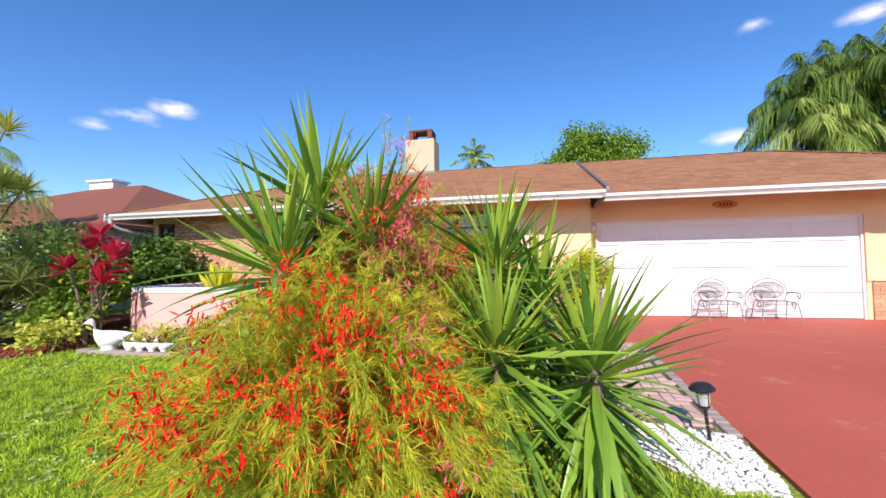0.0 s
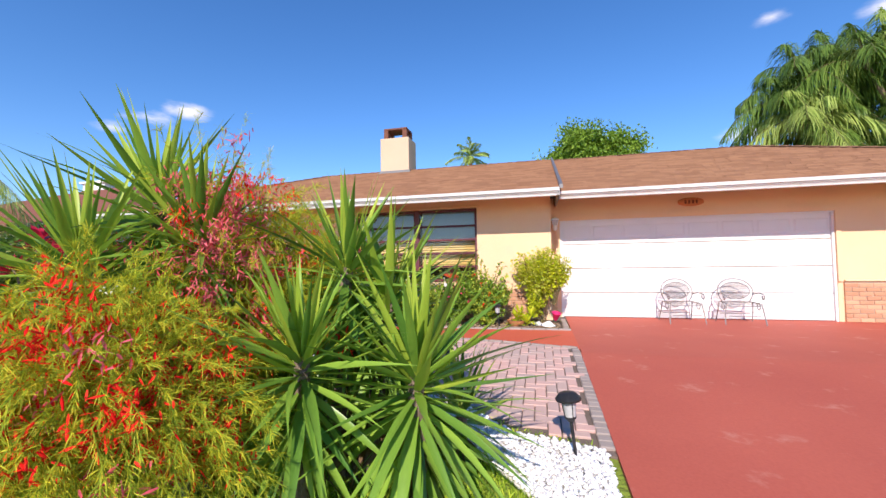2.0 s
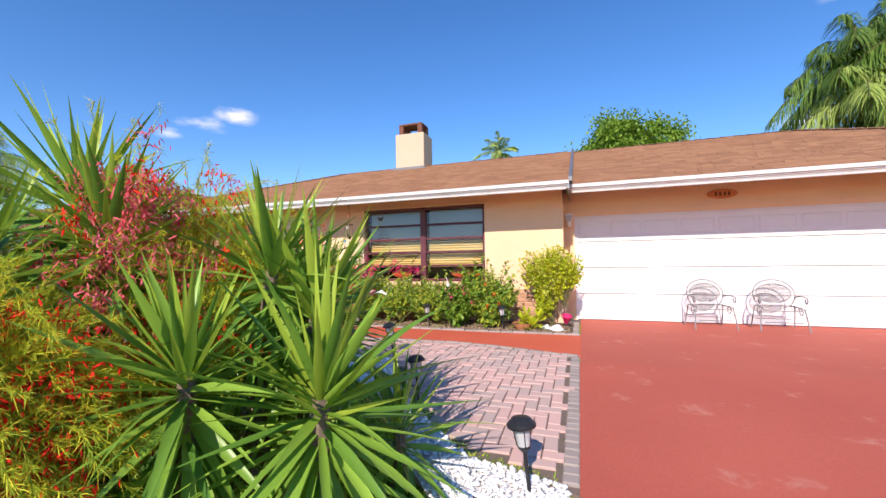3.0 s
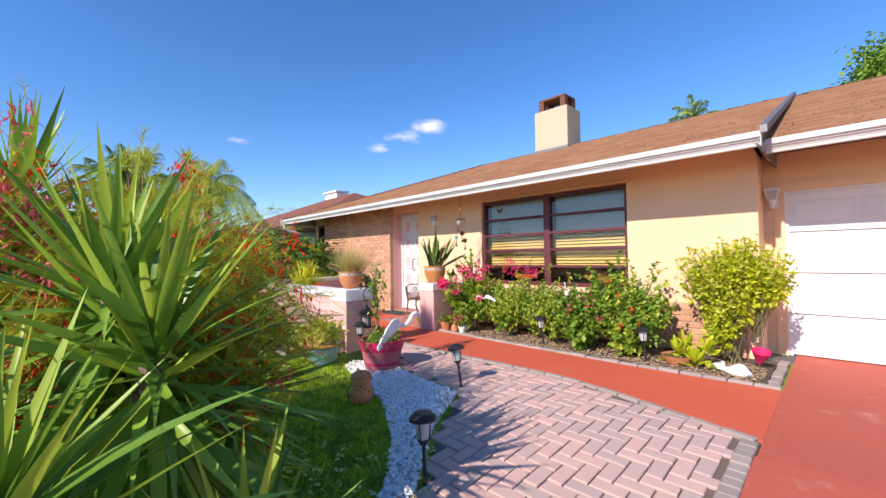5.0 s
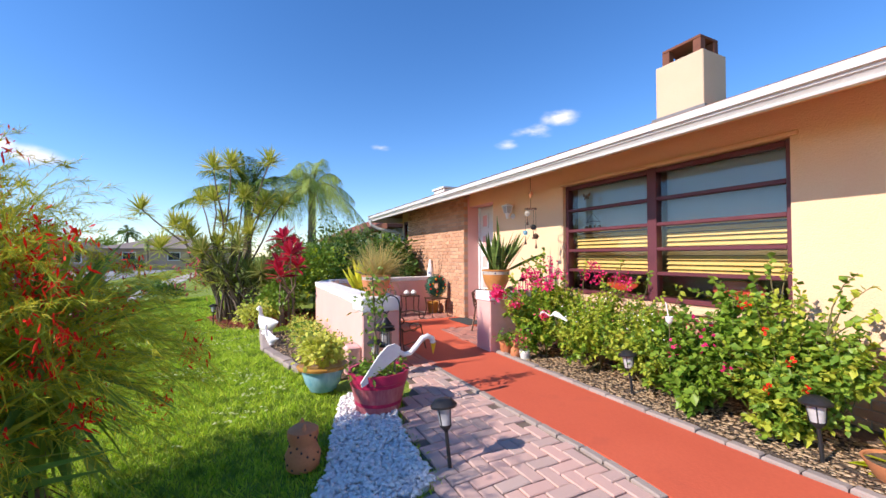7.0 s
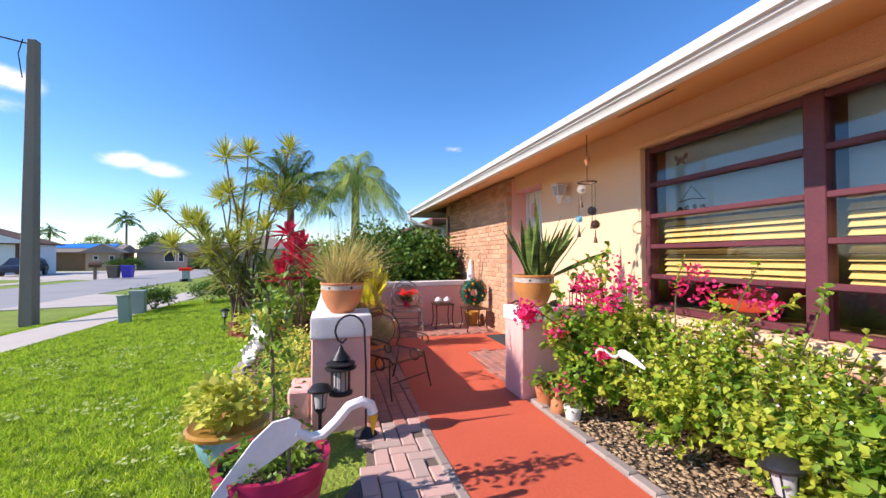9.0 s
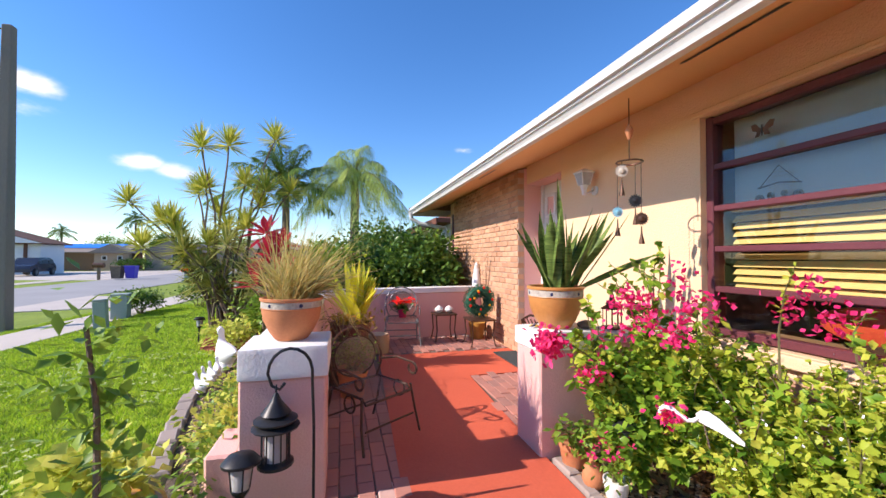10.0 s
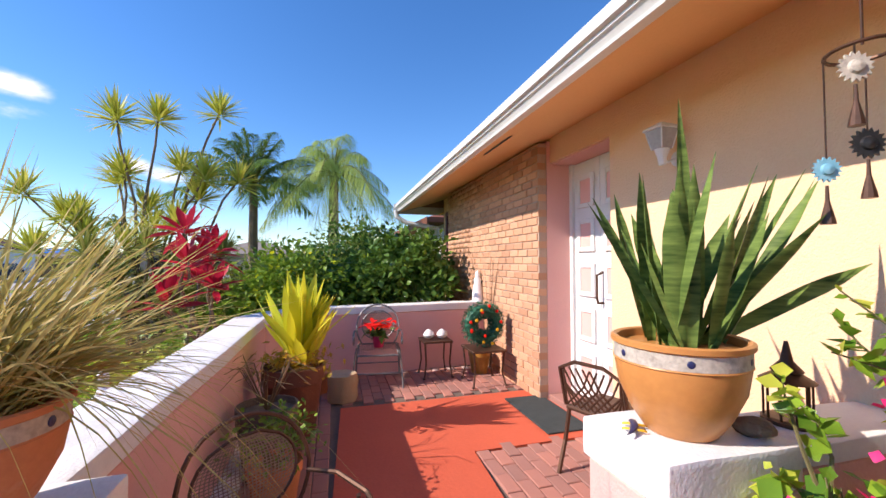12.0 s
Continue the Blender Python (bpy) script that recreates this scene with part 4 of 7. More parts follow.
def wand_shrub(name, at, label, category, seed, R, H, stems, tips, flowers, pinks, bias=(0, 0), flower_side=None):
    """A weeping shrub of thin wands with needle leaves and hanging tube flowers."""
    rng = np.random.RandomState(seed)
    t = thing(name, at, label, category)
    az = rng.rand(stems) * 2 * math.pi
    reach = R * np.sqrt(rng.rand(stems))
    top = H * rng.uniform(0.55, 1.0, stems) * (1 - 0.35 * (reach / R) ** 2)
    K = 9
    s = np.linspace(0, 1, K)
    fall = rng.uniform(0.02, 0.5, stems) * (reach / R)
    X = (reach[:, None] * s ** 1.3) * np.cos(az)[:, None] + bias[0] * s
    Y = (reach[:, None] * s ** 1.3) * np.sin(az)[:, None] + bias[1] * s
    Z = top[:, None] * np.sin(np.clip(s * 1.25, 0, 1.7) * 1.2)[None] / np.sin(1.5)
    Z = Z - (fall * top)[:, None] * np.clip(s - 0.55, 0, 1)[None] ** 1.5 * 4.0
    C = np.stack([X, Y, np.maximum(Z, 0.03)], -1) + rng.normal(0, 0.02, (stems, K, 3)) * s[None, :, None]
    w = 0.0022
    side = unit(np.cross(np.gradient(C, axis=1), [0.3, 0.2, 1.0]))
    V = np.stack([C - side * w, C + side * w], 2).reshape(-1, 3)
    q = np.array([(2 * i, 2 * i + 1, 2 * i + 3, 2 * i + 2) for i in range(K - 1)])
    Q = (q[None] + (np.arange(stems) * 2 * K)[:, None, None]).reshape(-1, 4)
    part("stem_mass", raw_mesh("stem_mass", V, Q), FIREB, t, "thin arching stems")
    dirs = unit(np.gradient(C, axis=1))

    def on(n, lo, hi):
        i = rng.randint(0, stems, n)
        f = rng.uniform(lo, hi, n) * (K - 1.001)
        k = f.astype(int)
        u = (f - k)[:, None]
        return C[i, k] * (1 - u) + C[i, k + 1] * u, dirs[i, k]

    P, D = on(tips, 0.3, 1.0)
    D = D + rng.normal(0, 0.5, P.shape)
    part("needles", blades("needles", P, D, rng.uniform(0.035, 0.09, tips), 0.0012, 0.25, 2, STRAP_W, 0.1, 0.8, rng), FIREB, t)
    P, D = on(tips * 7 // 10, 0.5, 1.0)
    D = D + rng.normal(0, 0.55, P.shape)
    part("young_needles", blades("young_needles", P, D, rng.uniform(0.03, 0.08, tips * 7 // 10), 0.0014, 0.2, 2, STRAP_W, 0.1, 0.8, rng), FIREG, t, "yellow green young tips")
    for m, n, nm in ((REDFL, flowers, "flower_mass"), (PINKFL, pinks, "coral_flower_mass")):
        if n:
            P0, _ = on(n // 36, 0.55, 1.0)
            P = np.repeat(P0, 36, 0) + rng.normal(0, 0.05, (len(P0) * 36, 3))
            D = np.tile([0, 0, -0.7], (len(P), 1)) + rng.normal(0, 0.55, P.shape)
            part(nm, blades(nm, P, D, rng.uniform(0.028, 0.055, len(P)), 0.0056, 0.0, 2, STRAP_W, -0.7, 1.0, rng), m, t, "red tubular flowers")
    return t


def shrub(name, at, size, label, category, seed, sets, clumps=60, spread=0.16, stems=7, flowers=None, flat=0.0, group="", lift=0.0, K=2, width=LEAF_W, droop=0.25):
    """A leafy shrub. size: half axes x, y and height. sets: (material, leaves, length, half width). flowers: (material, clusters, each, length, half width, bias)."""
    rng = np.random.RandomState(seed)
    t = thing(name, at, label, category, group)
    a, b, h = size
    d = sphere_dirs(rng, clumps)
    d[:, 2] = np.abs(d[:, 2]) * 0.95 - 0.12
    r = rng.uniform(0.45, 1.0, clumps) ** 0.6
    r = r * rng.uniform(0.72, 1.22, clumps)
    C = d * r[:, None] * np.array([a, b, h * 0.55]) + np.array([0, 0, h * 0.45 + lift])
    C[:, 2] = np.clip(C[:, 2], 0.06, None)
    st = B()
    for i in range(stems):
        c = C[rng.randint(clumps)]
        st.tube([(rng.normal(0, a * 0.12), rng.normal(0, b * 0.12), -0.02), (c[0] * 0.35, c[1] * 0.35, c[2] * 0.45), (c[0] * 0.9, c[1] * 0.9, c[2] * 0.95)], 0.014, 5, 0.005)
    part("stem_mass", st, STEM, t, "woody brown stems")
    for j, (m, n, ln, hw) in enumerate(sets):
        i = rng.randint(0, clumps, n)
        P = C[i] + rng.normal(0, spread, (n, 3)) * np.array([1, 1, 0.8])
        P[:, 2] = np.maximum(P[:, 2], 0.03)
        out = unit(P - np.array([0, 0, h * 0.4 + lift]))
        D = out * 0.7 + rng.normal(0, 0.55, (n, 3)) + np.array([0, -0.12, 0.1])
        part("leaves" if j == 0 else "inner_leaves" if m is DARKG else "young_leaves", blades("leaves", P, D, ln * rng.uniform(0.6, 1.25, n), hw * rng.uniform(0.7, 1.2, n), droop, K, width, 0.3, 0.5, rng), m, t)
    if flowers:
        for m, cl, each, ln, hw, bias in flowers:
            d = sphere_dirs(rng, cl) + np.array(bias)
            d = unit(d)
            d[:, 2] = np.abs(d[:, 2])
            c = d * np.array([a, b, h * 0.55]) * rng.uniform(0.9, 1.12, (cl, 1)) + np.array([0, 0, h * 0.45 + lift])
            P = np.repeat(c, each, 0) + rng.normal(0, 0.035, (cl * each, 3))
            part("flower_mass", blades("flower_mass", P, rng.normal(0, 1, P.shape), ln * rng.uniform(0.7, 1.2, len(P)), hw, 0.1, 2, LEAF_W, 0.3, 1.0, rng), m, t, "clusters of bright flowers")
    return t


def bush(name, at, lobes, label, seed, sets, twigs=240, per=14, flowers=(), shoots=(), category="shrub", bare=0.45):
    """A shrub of leafy twigs. lobes: centres and radii of its masses. sets: (material, share, leaf length, half width).
    flowers: (material, spots, each, spread, length, half width). shoots: tips of long single shoots."""
    rng = np.random.RandomState(seed)
    t = thing(name, at, label, category)
    o = np.array(at, float)
    lb = np.array(lobes, float)
    share = lb[:, 3] ** 2 / (lb[:, 3] ** 2).sum()
    k = rng.choice(len(lb), twigs, p=share)
    d = sphere_dirs(rng, twigs)
    end = lb[k, :3] - o + d * (lb[k, 3] * rng.uniform(0.55, 1.15, twigs))[:, None]
    end[:, 2] = np.maximum(end[:, 2], 0.05)
    root = lb[k, :3] - o
    start = np.stack([root[:, 0] * 0.6, root[:, 1] * 0.6, root[:, 2] * 0.35], -1) + rng.normal(0, 0.03, (twigs, 3))
    if len(shoots):
        tips = np.array(shoots, float) - o
        near = np.argmin(((tips[:, None] - (lb[None, :, :3] - o)) ** 2).sum(-1), 1)
        end = np.concatenate([end, tips])
        start = np.concatenate([start, lb[near, :3] - o])
    n = len(end)
    bend = np.concatenate([rng.normal(0, 0.03, (n, 2)), rng.uniform(0.0, 0.07, (n, 1))], 1)

    def along(u):
        return start[:, None] * (1 - u)[..., None] + end[:, None] * u[..., None] + bend[:, None] * (4 * u * (1 - u))[..., None]

    st = B()
    for i in list(range(0, twigs, 5)) + list(range(twigs, n)):
        c = along(np.tile(np.array([0.0, 0.35, 0.7, 1.0]), (n, 1)))[i]
        st.tube([tuple(p) for p in c], 0.006, 4, 0.002)
    for i in range(5):
        j = rng.randint(twigs)
        st.tube([(rng.normal(0, 0.05), rng.normal(0, 0.05), -0.02), tuple(start[j] * [0.6, 0.6, 0.5]), tuple(start[j])], 0.013, 5, 0.007)
    part("stem_mass", st, STEM, t, "woody brown stems")
    u = bare + (1 - bare) * (np.arange(per)[None] + rng.rand(n, per)) / per
    P = along(u)
    ax = unit(end - start)[:, None]
    D = ax * 0.45 + rng.normal(0, 0.6, P.shape) + np.array([0, -0.1, 0.12])
    P, D = P.reshape(-1, 3), D.reshape(-1, 3)
    pick = rng.choice(len(sets), n, p=[q[1] for q in sets])
    pick = np.where(rng.rand(n, per) < 0.8, pick[:, None], rng.randint(0, len(sets), (n, per))).ravel()
    for j, (m, _, ln, hw) in enumerate(sets):
        g = pick == j
        c = int(g.sum())
        z = rng.uniform(0.55, 1.25, c)
        part(("leaves", "young_leaves", "inner_leaves")[j], blades("leaves", P[g], D[g], ln * z, hw * z, 0.3, 2, LEAF_W, 0.3, 0.5, rng), m, t)
    for m, spots, each, spread, ln, hw in flowers:
        c = np.repeat(np.array(spots, float) - o, each, 0)
        c = c + rng.normal(0, spread, c.shape)
        part("flower_mass", blades("flower_mass", c, rng.normal(0, 1, c.shape), ln * rng.uniform(0.7, 1.2, len(c)), hw, 0.1, 2, LEAF_W, 0.3, 1.0, rng), m, t, "clusters of bright flowers")
    return t


def palm(at, height, fronds, length, label, seed, m=PALM, trunk_r=0.14, leaflets=46, leaf_l=0.42, sag=0.55, lo=-0.2, hi=1.35, lean=(0, 0), group="", hang=0.0, wide=1.0):
    rng = np.random.RandomState(seed)
    t = thing("palm_tree", at, label, "palm tree", group)
    top = np.array([lean[0], lean[1], height])
    b = B()
    ring = [(lean[0] * s ** 2, lean[1] * s ** 2, height * s) for s in np.linspace(0, 1, 14)]
    b.tube(ring, trunk_r * 1.15, 10, trunk_r * 0.8)
    for v in b.bm.verts:
        v.co.x += 0.012 * math.sin(v.co.z * 40)
    part("trunk", b, BARK, t, "grey ringed trunk")
    rb, P, D, L = B(), [], [], []
    for f in range(fronds):
        az = f * 2.4 + rng.uniform(-0.2, 0.2)
        el = lo + (hi - lo) * ((f + 0.5) / fronds) ** 0.8
        ln = length * rng.uniform(0.8, 1.1)
        s = np.linspace(0, 1, 10)
        dx = np.array([math.cos(az), math.sin(az), 0])
        C = top + np.outer(s * ln * math.cos(el), dx) + np.outer(s * ln * math.sin(el) - sag * ln * s ** 2 * (0.4 + 0.6 * math.cos(el)), [0, 0, 1])
        rb.tube([tuple(c) for c in C], 0.018, 4, 0.004)
        sd = np.array([-dx[1], dx[0], 0])
        u = np.linspace(0.12, 0.99, leaflets)
        cc = np.stack([np.interp(u, s, C[:, k]) for k in range(3)], -1)
        tg = unit(np.stack([np.interp(u, s, np.gradient(C[:, k])) for k in range(3)], -1))
        for sg in (-1, 1):
            P.append(cc)
            D.append(tg * 0.75 + sg * sd * 0.75 + np.array([0, 0, 0.25 - hang]) + rng.normal(0, 0.12 + 0.2 * hang, cc.shape))
            L.append(leaf_l * np.sin(np.clip(u * 0.9 + 0.12, 0, 1) * math.pi) ** 0.5 * rng.uniform(0.8, 1.1, len(u)))
    part("frond_ribs", rb, STEM, t)
    P, D, L = np.concatenate(P), np.concatenate(D), np.concatenate(L)
    part("crown", blades("crown", P, D, L, wide * 0.016 * leaf_l / 0.42 * 46 / leaflets ** 0.97, 0.45 + 0.4 * sag, 3, STRAP_W, 0.25, 0.2, rng), m, t)
    return t


def tree(at, height, radius, label, seed, m=MIDG, n=16000, name="tree", leaf_l=0.36):
    rng = np.random.RandomState(seed)
    t = thing(name, at, label, "tree")
    b = B().tube([(0, 0, 0), (0.1, 0, height * 0.3), (0.0, 0.1, height * 0.6)], 0.25, 8, 0.12)
    C = sphere_dirs(rng, 70) * rng.uniform(0.4, 1.0, (70, 1)) * np.array([radius, radius, radius * 0.75]) + np.array([0, 0, height - radius * 0.75])
    for c in C[:14]:
        b.tube([(0, 0, height * 0.45), tuple(c * [0.5, 0.5, 0.8]), tuple(c)], 0.07, 5, 0.02)
    part("trunk", b, BARK, t)
    i = rng.randint(0, 70, n)
    P = C[i] + rng.normal(0, radius * 0.11, (n, 3))
    part("crown", blades("crown", P, sphere_dirs(rng, n), leaf_l * rng.uniform(0.6, 1.2, n), leaf_l / 3, 0.2, 2, LEAF_W, 0.3, 0.6, rng), m, t)
    return t


# the flowering clump beside the lawn
G0 = ground_z(2.3) - 0.03
yucca((-0.2, 2.35, G0), [(-0.10, 2.24, 0.70, 1.0, 0, -0.1), (-0.14, 2.82, 1.18, 1.05, 0.1, 0.0), (0.12, 2.92, 0.93, 1.1, 0.12, 0.12)], "tall green yucca with three heads of sword leaves", 11)
yucca((0.45, 2.50, G0), [(0.45, 2.50, 0.57, 1.15, 0.05, 0.0)], "green yucca with one dense head of sword leaves", 12, 86)
yucca((-1.15, 2.35, G0), [(-1.36, 2.50, 1.64, 1.1, -0.05, 0.0), (-0.93, 2.40, 1.38, 0.95, 0.1, 0), (-1.30, 2.0, 1.2, 1.05, -0.15, -0.05)], "tallest yucca with three heads above the red flowers", 13)
yucca((0.58, 3.10, ground_z(3.1) - 0.03), [(0.58, 3.10, 0.20, 0.85, 0, 0)], "young yucca at the edge of white gravel", 14, 40)
yucca((-1.0, 3.45, ground_z(3.4) - 0.03), [(-1.0, 3.50, 0.95, 0.95, -0.1, 0.2), (-0.35, 3.3, 0.62, 1.0, 0.15, 0.2)], "shaded yucca behind the flowering shrub", 15)
wand_shrub("firecracker_shrub", (-0.80, 1.78, ground_z(1.7) - 0.03), "weeping firecracker shrub covered in red tube flowers", "shrub", 21, 0.92, 1.66, 720, 84000, 8200, 900, (-0.05, -0.08))
wand_shrub("firecracker_shrub", (-1.05, 3.0, ground_z(2.9) - 0.03), "tall firecracker shrub with red and coral flower sprays", "shrub", 22, 1.2, 2.35, 860, 92000, 4600, 1100, (0.0, 0.15))
wand_shrub("firecracker_shrub", (-0.85, 2.45, ground_z(2.4) - 0.03), "upright firecracker shrub with coral flower spires", "shrub", 23, 0.5, 2.75, 120, 6000, 500, 3600)

# bed under the window
bush("bougainvillea", (-2.5, 7.95, 0.0), [(-2.72, 7.72, 0.62, 0.22), (-2.42, 7.82, 0.48, 0.28), (-2.32, 8.0, 0.78, 0.26), (-2.66, 8.0, 0.92, 0.2), (-2.5, 7.62, 0.34, 0.18), (-2.86, 7.72, 0.74, 0.16)], "bougainvillea with magenta bracts against the patio pillar", 31,
     [(BOUG, 0.62, 0.06, 0.024), (BOUGY, 0.38, 0.055, 0.021)], 420, 15,
     [(MAGENTA, [(-2.62, 7.28, 0.86), (-2.58, 7.22, 0.88), (-2.66, 7.24, 0.83)], 110, 0.034, 0.036, 0.0145),
      (MAGENTA, [(-2.45, 7.40, 0.72), (-2.10, 7.55, 0.62), (-2.68, 7.78, 1.05), (-2.58, 7.85, 1.08), (-2.45, 7.75, 1.0), (-2.3, 7.85, 1.05), (-2.22, 7.7, 0.95), (-2.72, 7.85, 1.10)], 56, 0.034, 0.034, 0.014),
      (MAGENTA, [(-2.5, 8.0, 1.22), (-2.38, 7.95, 1.12), (-2.15, 7.9, 1.1), (-2.65, 7.6, 0.9), (-2.4, 7.6, 0.95)], 26, 0.045, 0.034, 0.014)],
     [(-2.74, 7.9, 1.32), (-2.58, 7.95, 1.36), (-2.4, 7.85, 1.18), (-2.60, 7.25, 0.9), (-2.85, 8.05, 1.30), (-2.45, 7.4, 0.75), (-2.25, 7.95, 1.12), (-2.78, 8.15, 1.45), (-2.88, 7.78, 1.14), (-2.92, 7.68, 0.98), (-2.86, 7.55, 0.86), (-2.94, 7.9, 1.22), (-2.98, 7.75, 1.05), (-2.9, 7.85, 1.3)])
bush("bougainvillea", (-1.75, 8.0, 0.0), [(-2.0, 7.92, 0.5, 0.3), (-1.62, 7.98, 0.55, 0.33), (-1.8, 7.76, 0.36, 0.24), (-1.68, 8.15, 0.8, 0.24), (-2.02, 8.1, 0.75, 0.22)], "bushy bougainvillea with magenta bracts before the window", 32,
     [(BOUGY, 0.62, 0.045, 0.017), (BOUG, 0.38, 0.05, 0.019)], 400, 15,
     [(MAGENTA, [(-2.02, 8.15, 1.08), (-1.85, 8.2, 1.05), (-1.6, 8.25, 1.06), (-1.45, 8.2, 1.02), (-1.95, 8.2, 1.2)], 44, 0.042, 0.034, 0.014), (WHITEORN, [(-1.7, 7.75, 0.7), (-1.5, 7.8, 0.75), (-1.9, 7.7, 0.6)], 14, 0.1, 0.014, 0.007)],
     [(-1.98, 8.15, 1.30), (-1.5, 8.2, 1.28), (-1.25, 8.15, 1.1), (-1.75, 8.2, 1.12)])
bush("green_shrub", (-1.05, 7.98, 0.0), [(-1.25, 7.92, 0.45, 0.3), (-0.92, 7.84, 0.42, 0.3), (-1.0, 8.1, 0.66, 0.27), (-1.3, 8.15, 0.7, 0.22)], "pale green shrub with tiny white flowers", 36,
     [(BOUGY, 0.6, 0.045, 0.018), (MIDG, 0.4, 0.05, 0.02)], 360, 15, [(WHITEORN, [(-1.1, 7.8, 0.75), (-0.9, 7.75, 0.65)], 18, 0.1, 0.014, 0.007)], [(-1.15, 8.15, 1.15), (-0.85, 8.1, 1.05)])
bush("hibiscus", (-0.45, 7.98, 0.0), [(-0.62, 7.92, 0.52, 0.33), (-0.28, 7.95, 0.55, 0.33), (-0.45, 7.76, 0.32, 0.26), (-0.3, 8.15, 0.85, 0.24)], "dense dark green shrub with small red flowers", 33,
     [(MIDG, 0.66, 0.065, 0.028), (BOUG, 0.34, 0.06, 0.025)], 460, 15, [(MAGENTA, [(-0.55, 7.6, 0.55), (-0.3, 7.62, 0.62), (-0.4, 7.66, 0.75), (-0.15, 7.65, 0.5)], 8, 0.03, 0.04, 0.018)], [(-0.25, 8.15, 1.2), (-0.55, 8.15, 1.12), (-0.7, 8.1, 1.0)])
bush("hibiscus", (0.1, 8.0, 0.0), [(0.0, 7.92, 0.52, 0.32), (0.22, 7.86, 0.38, 0.26), (-0.02, 8.1, 0.9, 0.24), (0.25, 8.1, 0.72, 0.2), (0.42, 8.05, 0.6, 0.18), (0.12, 7.72, 0.26, 0.2)], "green shrub with tall shoots and red flowers", 34,
     [(MIDG, 0.6, 0.06, 0.025), (BOUGY, 0.4, 0.055, 0.022)], 420, 15, [(REDFL, [(0.05, 7.7, 0.8), (0.2, 7.68, 0.6), (-0.1, 7.75, 0.95), (0.3, 7.7, 0.45), (0.1, 7.62, 0.4)], 7, 0.014, 0.032, 0.013)],
     [(-0.05, 8.1, 1.34), (0.02, 8.15, 1.25), (0.42, 8.1, 1.2), (0.48, 8.15, 1.12), (0.38, 8.0, 1.05), (0.52, 8.1, 0.95), (0.45, 7.95, 0.85)])
bush("duranta", (1.15, 8.25, 0.0), [(1.15, 8.24, 1.15, 0.34), (0.86, 8.24, 1.12, 0.26), (1.48, 8.24, 1.08, 0.26), (1.1, 8.18, 0.75, 0.28), (1.02, 8.14, 0.42, 0.2), (1.3, 8.3, 1.28, 0.22)], "clipped golden lime shrub on bare stems", 35,
     [(LIME, 0.78, 0.05, 0.019), (LIMEG, 0.22, 0.046, 0.018)], 720, 17, (), [(0.6, 8.2, 1.22), (0.72, 8.2, 1.36), (0.66, 8.15, 1.1)], "shrub", 0.5)

# left of the patio: mulch bed with ti plants and dracaenas
setting("mulch_bed", B().prism([(-9.6, 3.5), (-7.6, 3.95), (-6.8, 4.7), (-7.0, 5.9), (-8.4, 8.2), (-10.4, 8.2), (-10.6, 4.2)], lambda p: GZ(p) - 0.2, lambda p: GZ(p) - 0.012), MULCH, "red bark mulch bed", "mulch")
setting("border_soil", B().prism([(-6.5, 5.58), (-6.3, 4.75), (-5.0, 4.72), (-3.7, 5.0), (-2.9, 5.2), (-2.9, 5.58)], lambda p: GZ(p) - 0.2, lambda p: GZ(p) - 0.01), SOIL, "dark border soil along the low wall", "soil")


def cane_plant(at, heads, label, seed, material, count, length, half, name, category, droop=0.25, lo=-0.4):
    rng = np.random.RandomState(seed)
    t = thing(name, at, label, category)
    for hx, hy, hz in heads:
        x, y, z = hx - at[0], hy - at[1], hz - at[2]
        bx, by = rng.normal(0, 0.12, 2)
        part("cane", B().tube([(bx, by, 0), (bx + x * 0.15, by + y * 0.15, z * 0.35), (x * 0.55 + rng.normal(0, 0.1), y * 0.55 + rng.normal(0, 0.12), z * 0.66), (x * 0.86 + 0.03, y * 0.82, z * 0.88), (x, y, z)], 0.024, 6, 0.013), BARK, t)
        part("rosette", rosette_mesh("rosette", [(x, y, z, 1.0, 0, 0)], count, length, half, rng, lo, 1.35, droop, 3, STRAP_W if half > 0.03 else SWORD_W), material, t)
    return t


cane_plant((-7.0, 5.15, -0.05), [(-6.75, 5.05, 1.72), (-6.55, 5.15, 1.38), (-7.15, 5.2, 1.52), (-6.9, 5.3, 1.15), (-7.35, 5.0, 1.2), (-6.6, 4.95, 1.0)], "red ti plant with upright crimson leaves", 41, REDTI, 20, 0.34, 0.045, "ti_plant", "ti plant")
rngd = np.random.RandomState(77)
dh = [(-9.0, 2.32, 2.38), (-8.3, 3.72, 3.32), (-8.7, 4.05, 3.48), (-9.0, 3.45, 2.58), (-8.6, 4.88, 3.60), (-8.8, 4.33, 2.78), (-8.7, 2.97, 2.04), (-8.5, 3.3, 1.75), (-8.4, 4.75, 2.6), (-8.8, 3.9, 2.15), (-8.6, 5.15, 2.6), (-8.5, 4.65, 2.3), (-8.5, 3.73, 2.62), (-8.6, 3.18, 2.0), (-8.4, 3.8, 1.6), (-8.5, 4.1, 1.85), (-8.3, 4.45, 1.9), (-8.4, 3.45, 1.3), (-8.5, 2.75, 1.55)]
cane_plant((-8.55, 4.0, -0.1), dh, "tall variegated dracaena with bent canes and yellow green rosettes", 42, DRAC, 110, 0.42, 0.016, "dracaena", "dracaena", 0.2, -0.25)
cane_plant((-8.3, 4.4, -0.08), [(-8.3 + rngd.normal(0, 0.4), rngd.uniform(3.4, 5.2), rngd.uniform(0.5, 1.75)) for _ in range(24)], "dense lower dracaena with dull green rosettes", 43, DRACD, 85, 0.44, 0.015, "dracaena", "dracaena")
